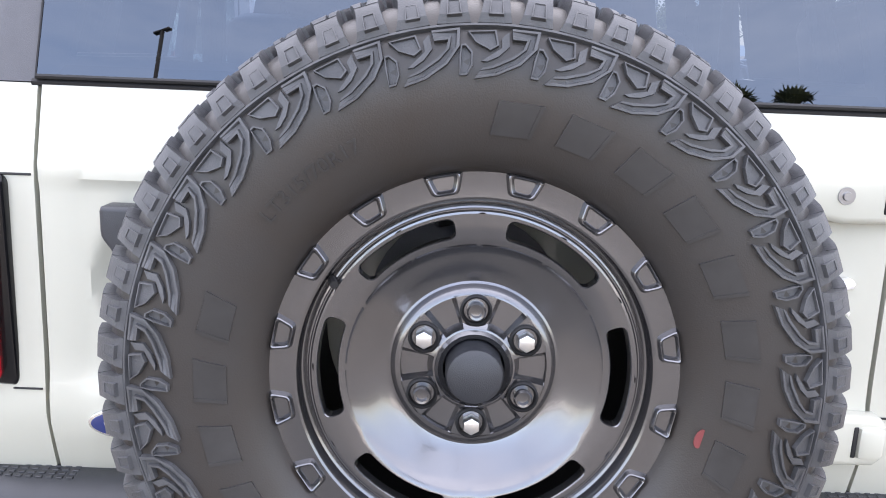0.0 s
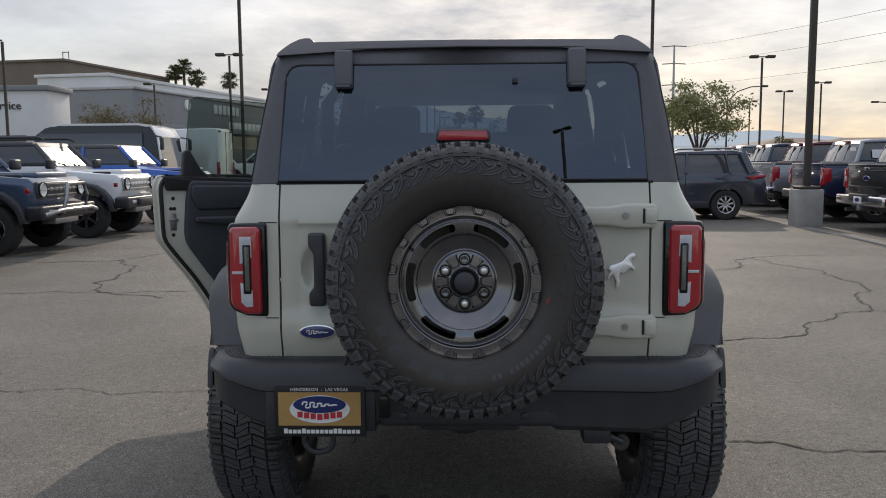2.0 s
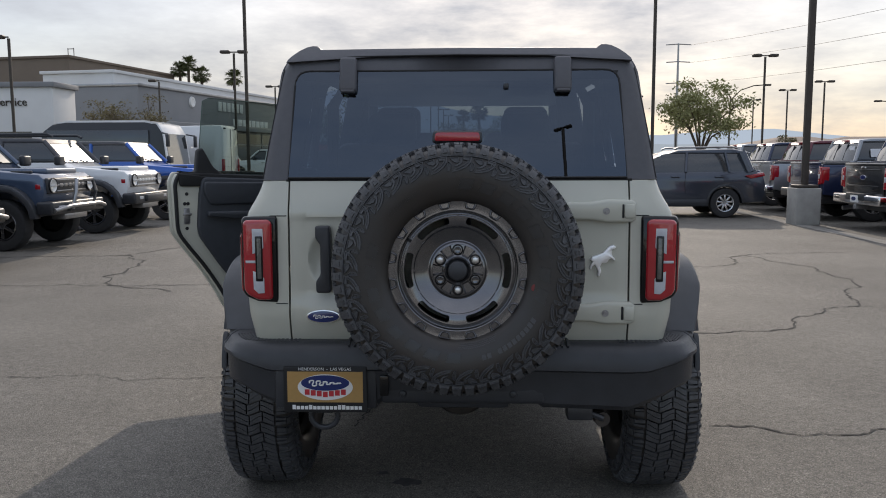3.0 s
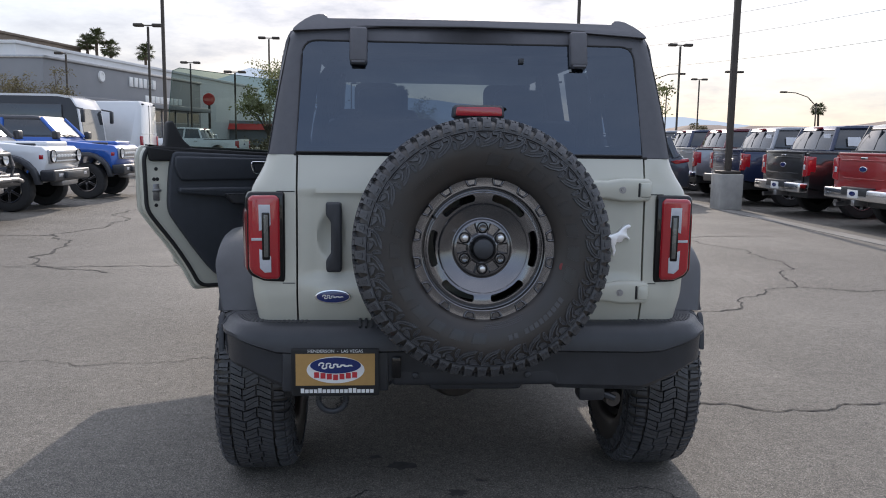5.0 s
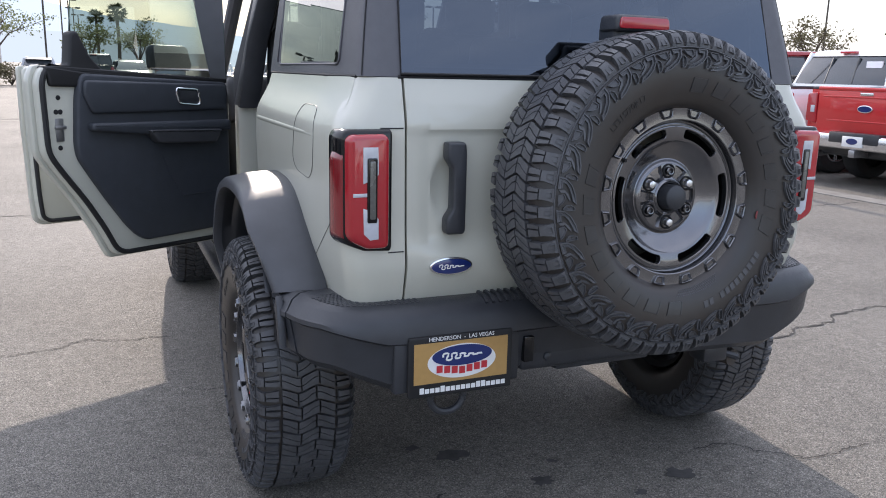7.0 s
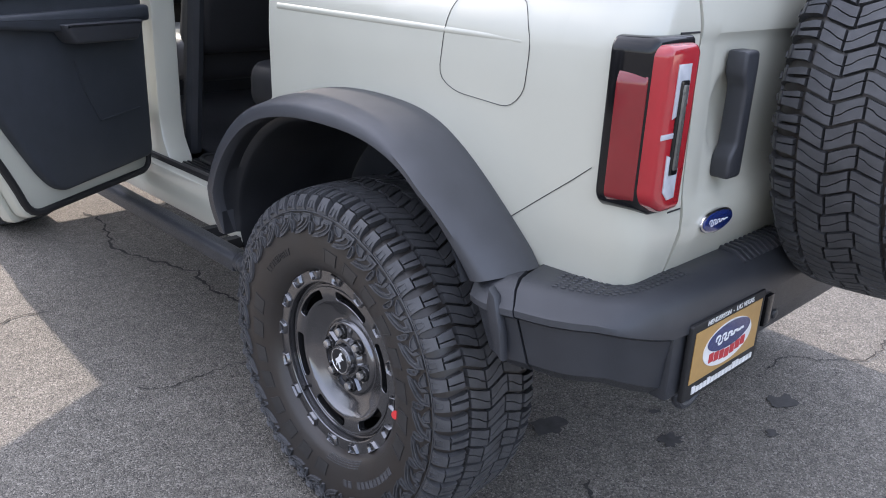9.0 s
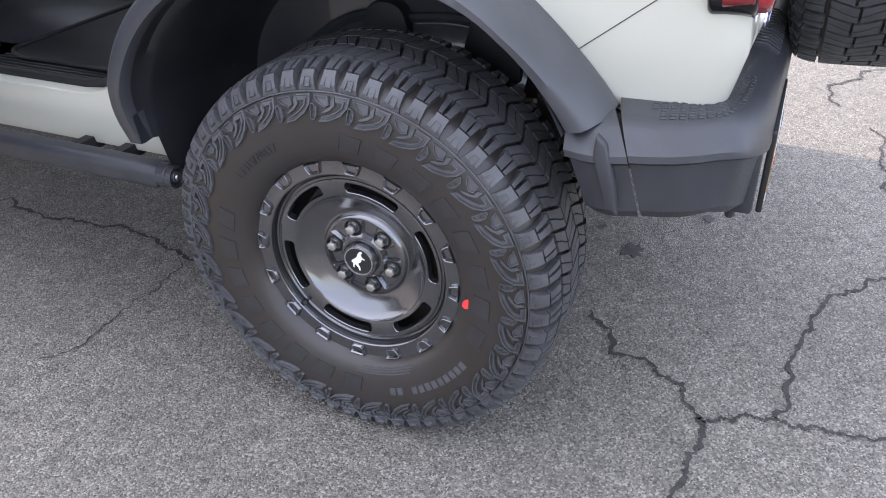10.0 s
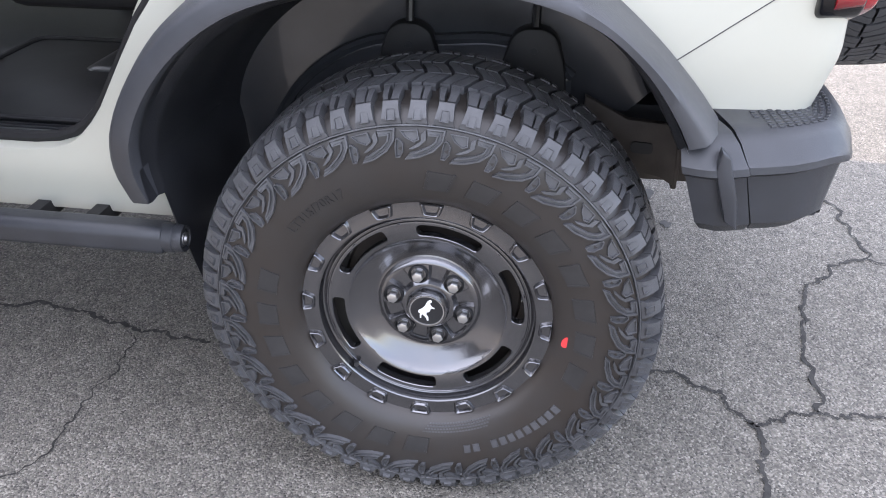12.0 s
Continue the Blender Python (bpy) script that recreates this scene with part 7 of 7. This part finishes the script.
    part("door_handle", merged(*[rbox((min(s * 0.96, s * 1.02), a, 1.18), (max(s * 0.96, s * 1.02), a + 0.2, 1.22), 0.008) for s in (-1, 1) for a in (1.15, 2.05)]), bmat, t)
    for xx in (-0.86, 0.86):
        for yy in (0.0, 3.68):
            far_wheel(t, xx, yy, 0.42, 0.27, rim)
    return t


TRUCKS = [(5.2, P_BRIGHTRED, "bright red crew-cab pickup parked tail out", True, True), (7.60, P_WHITE, "white crew-cab pickup parked tail out", True, True), (10.05, P_RED, "deep red crew-cab pickup parked tail out", False, True), (12.95, P_BLACK, "black crew-cab pickup parked tail out", True, True), (15.9, P_NAVY, "dark blue crew-cab pickup parked tail out", True, False), (18.9, P_SILVER, "silver crew-cab pickup parked tail out", True, True), (22.0, P_MAROON, "maroon crew-cab pickup parked tail out", False, False), (25.1, P_NAVY, "dark blue crew-cab pickup parked tail out", False, True), (28.2, P_SILVER, "silver crew-cab pickup parked tail out", False, True), (1.7, P_WHITE, "white crew-cab pickup parked tail out", True, True)]
for y, p, lab, st, ch in TRUCKS:
    pickup(9.22, y, -90, p, lab, ALLOY, st, ch)


def boxy_suv(x, y, heading, paint, label, bar=False, rack=False):
    """A boxy off-road vehicle seen from its front; local y is ahead, the front axle at 0."""
    t = thing("boxy_off_roader", label, "car", pose(x, y, 0, 0, 0, heading), "parked off-roaders")
    low = [(-3.75, 0.70)] + arch(-2.95, 0.52, 0.55) + [(-2.3, 0.55), (-0.65, 0.55)] + arch(0.0, 0.52, 0.55) + [(0.62, 0.72), (0.70, 0.95), (0.68, 1.17), (0.60, 1.24), (-0.55, 1.33), (-0.68, 1.42), (-3.7, 1.42)]
    part("body", shaped(low, 1.70, (1.0, 1.42, 0.05), 0.04), paint, t)
    part("bonnet_bulge", rbox((-0.52, -0.62, 1.22), (0.52, 0.58, 1.335), 0.04, 3), paint, t)
    for s in (-1, 1):
        for yy in (0.0, -2.95):
            fl = [(yy + 0.60 * math.cos(a), 0.50 + 0.58 * math.sin(a)) for a in np.linspace(0.05, math.pi - 0.05, 12)] + [(yy + 0.50 * math.cos(a), 0.50 + 0.48 * math.sin(a)) for a in np.linspace(math.pi - 0.05, 0.05, 12)]
            part("fender_flare", prism(fl, s * 0.80, s * 0.98, "x", 0.015), FLARE, t)
        part("mirror", rbox((min(s * 0.86, s * 1.12), -0.66, 1.36), (max(s * 0.86, s * 1.12), -0.54, 1.55), 0.04, 3), PLASTIC, t)
        part("fender_grip", rbox((s * 0.72 - 0.03, 0.1, 1.25), (s * 0.72 + 0.03, 0.45, 1.30), 0.015), PLASTIC, t)
    gr = part("grille", rbox((-0.78, 0.64, 0.92), (0.78, 0.73, 1.18), 0.03, 3), STEEL if paint in (P_WHITE, P_BLUE) else PLASTIC, t, "wide grille with a bar across")
    part("grille", merged(rbox((-0.52, 0.72, 1.04), (0.52, 0.745, 1.075), 0.006), *[rbox((-0.42 + 0.15 * k, 0.725, 1.03), (-0.32 + 0.15 * k, 0.752, 1.085), 0.006) for k in range(6)], rbox((-0.5, 0.72, 0.95), (0.5, 0.738, 0.975), 0.005), rbox((-0.5, 0.72, 1.13), (0.5, 0.738, 1.15), 0.005)), WHITE if paint in (P_WHITE, P_BLUE) else STEEL, gr)
    for s in (-1, 1):
        hl = part("headlamp", moved(lathe([(0.0, 0.01), (0.07, 0.01), (0.10, 0.03), (0.115, 0.02), (0.12, -0.02)], 28), pose(s * 0.64, 0.725, 1.055, -90, 0, 0)), HEADLAMP, t, "round headlamp")
        part("lamp_bar", rbox((s * 0.64 - 0.1, 0.745, 1.04), (s * 0.64 + 0.1, 0.762, 1.07), 0.005), WHITELENS, hl)
        part("lamp_ring", moved(lathe([(0.118, -0.02), (0.13, 0.02), (0.122, 0.028), (0.108, 0.02)], 28), pose(s * 0.64, 0.73, 1.055, -90, 0, 0)), SEAL, hl)
        part("side_marker", rbox((min(s * 0.78, s * 0.845), 0.55, 1.0), (max(s * 0.78, s * 0.845), 0.63, 1.08), 0.005), REDLENS, t)
    part("front_bumper", merged(rbox((-0.92, 0.58, 0.58), (0.92, 0.86, 0.80), 0.04, 3), rbox((-0.45, 0.80, 0.62), (0.45, 0.92, 0.76), 0.03)), PLASTIC, t)
    part("skid_plate", rbox((-0.40, 0.55, 0.48), (0.40, 0.80, 0.60), 0.03), STEEL, t)
    part("fog_lamp", merged(*[rbox((s * 0.62 - 0.10, 0.855, 0.67), (s * 0.62 + 0.10, 0.87, 0.73), 0.005) for s in (-1, 1)]), WHITELENS, t)
    if bar:
        part("bull_bar", merged(tube([(-0.38, 0.92, 0.66), (-0.36, 0.98, 0.95), (-0.28, 0.96, 1.14), (0.28, 0.96, 1.14), (0.36, 0.98, 0.95), (0.38, 0.92, 0.66)], 0.032, 10), tube([(-0.9, 0.88, 0.66), (-0.5, 0.97, 0.72), (0.5, 0.97, 0.72), (0.9, 0.88, 0.66)], 0.035, 10)), STEEL, t, "tubular bull bar")
    gh = [(-0.66, 1.40), (-1.02, 1.80), (-1.10, 1.84), (-3.45, 1.84), (-3.62, 1.42)]
    part("glass_house", shaped(gh, 1.58, (1.42, 1.84, 0.09), 0.02), CARGLASS, t)
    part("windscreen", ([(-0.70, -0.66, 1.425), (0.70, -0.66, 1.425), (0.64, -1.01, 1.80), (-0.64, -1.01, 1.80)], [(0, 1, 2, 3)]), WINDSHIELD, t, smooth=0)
    top = P_BLUE if paint is P_BLUE else (paint if paint is P_STEELBLUE else HARDTOP)
    part("roof", shaped([(-1.0, 1.80), (-1.08, 1.88), (-1.3, 1.90), (-3.4, 1.90), (-3.5, 1.80)], 1.46, None, 0.04), HARDTOP, t)
    for s in (-1, 1):
        for a, b2, w in ((-0.62, -1.04, 0.68), (-1.9, -1.9, 0.70), (-2.8, -2.8, 0.70)):
            part("pillar", tube([(s * 0.77, a, 1.40), (s * w, b2, 1.84)], 0.048, 8), top, t)
        if rack:
            part("roof_rack", tube([(s * 0.62, -0.9, 1.93), (s * 0.62, -1.0, 1.98), (s * 0.62, -3.2, 1.98), (s * 0.62, -3.3, 1.93)], 0.03, 8), PLASTIC, t)
    part("seats", merged(*[rbox((s * 0.36 - 0.24, -1.9, 1.0), (s * 0.36 + 0.24, -1.75, 1.66), 0.06) for s in (-1, 1)]), LEATHER, t)
    part("wiper", merged(tube([(-0.3, -0.64, 1.43), (0.1, -0.70, 1.47)], 0.01, 5), tube([(0.15, -0.64, 1.43), (0.5, -0.70, 1.47)], 0.01, 5)), SEAL, t)
    for xx in (-0.80, 0.80):
        for yy in (0.0, -2.95):
            far_wheel(t, xx, yy, 0.42, 0.29, RIM)
    return t


boxy_suv(-7.47, 10.0, -90, P_STEELBLUE, "steel blue off-roader with a bull bar facing the lane", True, True)
boxy_suv(-7.40, 13.1, -90, P_WHITE, "white off-roader with a pale grille facing the lane", False, True)
boxy_suv(-7.2, 16.55, -90, P_BLUE, "bright blue off-roader with a pale grille facing the lane", False, False)
boxy_suv(-7.45, 6.8, -90, P_BLACK, "black off-roader with a bull bar facing the lane", True, True)
boxy_suv(-7.5, 3.5, -90, P_SILVER, "silver off-roader facing the lane", False, False)

# grey crossover
c = thing("crossover", "slate grey crossover parked across the lane", "car", pose(6.27, 17.05, 0, 0, 0, 90))
prof = [(-0.92, 0.55), (-0.90, 0.38)] + arch(0.0, 0.40, 0.36) + [(0.55, 0.30), (2.15, 0.30)] + arch(2.69, 0.40, 0.36) + [(3.45, 0.36), (3.58, 0.60), (3.50, 0.95), (2.55, 1.08), (2.45, 1.10), (-0.72, 1.14), (-0.90, 1.06), (-0.96, 0.80)]
part("body", shaped(prof, 1.85, (0.7, 1.14, 0.06), 0.05), P_GREY, c)
part("glass_house", shaped([(2.42, 1.06), (1.55, 1.52), (1.2, 1.60), (-0.2, 1.62), (-0.55, 1.50), (-0.78, 1.10)], 1.74, (1.06, 1.62, 0.20), 0.03), CARGLASS, c)
part("roof", shaped([(1.45, 1.54), (1.1, 1.64), (-0.2, 1.67), (-0.66, 1.58), (-0.5, 1.52)], 1.42, None, 0.05), P_GREY, c)
for s in (-1, 1):
    for a, b2, r in ((0.95, 0.90, 0.035), (-0.10, -0.02, 0.03), (-0.60, -0.42, 0.10)):
        part("pillar", tube([(s * 0.865, a, 1.11), (s * 0.71, b2, 1.59)], r, 8), P_GREY, c)
    part("roof_rail", tube([(s * 0.66, 1.2, 1.655), (s * 0.66, 1.1, 1.70), (s * 0.66, -0.2, 1.715), (s * 0.66, -0.35, 1.67)], 0.02, 8), STEEL, c)
    part("tail_lamp", prism(rounded([(-0.93, 1.02), (-0.90, 1.10), (-0.45, 1.02), (-0.60, 0.95)], 0.02, 2), s * 0.78, s * 0.925, "x", 0.01), REDLENS, c, "slim red tail lamp")
    for yy in (0.0, 2.69):
        part("wheel_arch_trim", prism([(yy + 0.46 * math.cos(a), 0.36 + 0.46 * math.sin(a)) for a in np.linspace(0, math.pi, 12)] + [(yy + 0.40 * math.cos(a), 0.36 + 0.40 * math.sin(a)) for a in np.linspace(math.pi, 0, 12)], s * 0.88, s * 0.935, "x", 0.008), PLASTIC, c)
    part("sill_trim", rbox((min(s * 0.85, s * 0.935), 0.4, 0.28), (max(s * 0.85, s * 0.935), 2.3, 0.46), 0.03), PLASTIC, c)
    part("door_handle", merged(*[rbox((min(s * 0.89, s * 0.93), a, 0.98), (max(s * 0.89, s * 0.93), a + 0.2, 1.01), 0.006) for a in (0.05, 1.1)]), P_GREY, c)
    part("door_seam", tube([(s * 0.915, 0.95, 0.46), (s * 0.92, 0.98, 0.8), (s * 0.87, 0.96, 1.1)], 0.005, 5), SEAL, c)
part("rear_bumper", rbox((-0.86, -1.0, 0.36), (0.86, -0.80, 0.68), 0.06, 3), PLASTIC, c)
for xx in (-0.80, 0.80):
    for yy in (0.0, 2.69):
        far_wheel(c, xx, yy, 0.365, 0.23, ALLOY, 9)

# white van and dark coach
v = thing("delivery_van", "tall white delivery van parked tail out", "van", pose(-8.95, 27.0, 0, 0, 0, 90))
part("body", shaped([(0.0, 0.45), (0.6, 0.45)] + arch(1.0, 0.42, 0.42) + [(1.5, 0.40), (4.2, 0.40)] + arch(4.7, 0.42, 0.42) + [(5.4, 0.5), (5.5, 1.05), (5.0, 1.30), (4.3, 2.35), (3.9, 2.62), (0.1, 2.68), (0.0, 2.5)], 2.05, (1.2, 2.7, 0.14), 0.06), P_WHITE, v)
part("rear_groove", merged(*[rbox((-0.95, -0.012, z), (0.95, 0.01, z + 0.03), 0.004) for z in (1.16, 1.52)]), P_WHITE, v)
part("roof_marker", merged(*[rbox((k - 0.07, -0.03, 2.545), (k + 0.07, 0.04, 2.60), 0.01) for k in (-0.7, 0.7)]), PLASTIC, v)
part("door_gap", rbox((-0.01, -0.012, 0.55), (0.01, 0.01, 2.55)), SEAL, v)
for s in (-1, 1):
    part("tail_lamp", rbox((min(s * 0.88, s * 1.0), -0.04, 0.95), (max(s * 0.88, s * 1.0), 0.06, 1.45), 0.02), REDLENS, v)
    part("side_window", rbox((min(s * 0.93, s * 0.995), 3.3, 1.30), (max(s * 0.93, s * 0.995), 4.3, 1.95), 0.02), CARGLASS, v)
part("rear_bumper", rbox((-0.98, -0.16, 0.45), (0.98, 0.05, 0.68), 0.03), PLASTIC, v)
for xx in (-0.9, 0.9):
    for yy in (1.0, 4.7):
        far_wheel(v, xx, yy, 0.36, 0.24, STEEL)

P_COACH = material("charcoal_coach_paint", (0.014, 0.015, 0.018), 0.35, 0, 0.1, 2, coat=0.3)
k = thing("shuttle_coach", "dark shuttle coach with a bright front", "bus", pose(-9.75, 23.6, 0, 0, 0, -90))
part("body", shaped([(-4.15, 0.60), (-3.95, 0.45)] + arch(-3.2, 0.48, 0.45) + [(-2.6, 0.40), (-1.5, 0.40)] + arch(-0.9, 0.48, 0.45) + [(-0.1, 0.42), (0.0, 1.3), (-0.12, 2.3), (-0.30, 2.58), (-0.7, 2.66), (-3.3, 2.66), (-3.75, 2.58), (-4.05, 2.36), (-4.2, 1.9)], 2.25, (1.6, 2.7, 0.08), 0.06), P_COACH, k)
part("roof_cap", shaped([(-0.25, 2.60), (-0.7, 2.71), (-3.2, 2.71), (-3.7, 2.62)], 2.05, None, 0.05), P_WHITE, k)
part("front_mask", shaped([(0.03, 0.50), (0.035, 1.30), (-0.085, 2.30), (-0.27, 2.61), (-0.36, 2.61), (-0.2, 2.30), (-0.1, 1.30), (-0.1, 0.50)], 2.18, (1.6, 2.7, 0.08), 0.02), P_WHITE, k, "pale front mask")
part("windscreen", shaped([(0.050, 1.28), (-0.070, 2.28), (-0.20, 2.28), (-0.08, 1.28)], 1.86, None, 0.02), CARGLASS, k, "bright front window")
for s in (-1, 1):
    part("side_glass", rbox((min(s * 1.075, s * 1.135), -3.9, 1.40), (max(s * 1.075, s * 1.135), -0.55, 2.40), 0.03), CARGLASS, k)
part("front_trim", merged(rbox((-0.9, 0.02, 0.9), (0.9, 0.07, 1.15), 0.03), rbox((-1.1, -0.05, 0.42), (1.1, 0.10, 0.70), 0.03)), CHROME, k)
for s in (-1, 1):
    part("mirror", merged(tube([(s * 1.1, -0.1, 2.3), (s * 1.32, 0.15, 2.25)], 0.025), rbox((s * 1.32 - 0.08, 0.1, 1.85), (s * 1.32 + 0.08, 0.2, 2.25), 0.03)), PLASTIC, k)
for xx in (-0.98, 0.98):
    for yy in (-0.9, -3.2):
        far_wheel(k, xx, yy, 0.45, 0.28, STEEL)

# more parked vehicles beyond the open door
pickup(-9.6, 44.0, 80, P_WHITE, "white crew-cab pickup parked beyond the lane", ALLOY, False, True)
pickup(-1.5, 46.0, 0, P_BLACK, "black crew-cab pickup parked beyond the lane", ALLOY, False, False)
FAR_CARS = [(-12.5, 52, P_WHITE), (-4.5, 52, P_SILVER), (-2.0, 55, P_WHITE), (0.5, 50, P_GREY), (3.0, 54, P_SILVER), (5.5, 50, P_WHITE), (8.5, 46, P_SILVER), (-15.5, 47, P_GREY), (11.5, 42, P_WHITE), (14.0, 44, P_GREY), (16.5, 42, P_SILVER)]
for i, (x, y, p) in enumerate(FAR_CARS):
    copy = copy_thing(c, pose(x, y, 0, 0, 0, (180, 0, 170)[i % 3]))
    tagged(copy, "%s crossover parked in the far row" % {P_WHITE: "white", P_SILVER: "silver", P_GREY: "slate grey"}[p], "car", "cars in the far row")
    for o in copy.children_recursive:
        if o.data and o.data.materials and o.data.materials[0] == P_GREY:
            o.material_slots[0].link = "OBJECT"
            o.material_slots[0].material = p
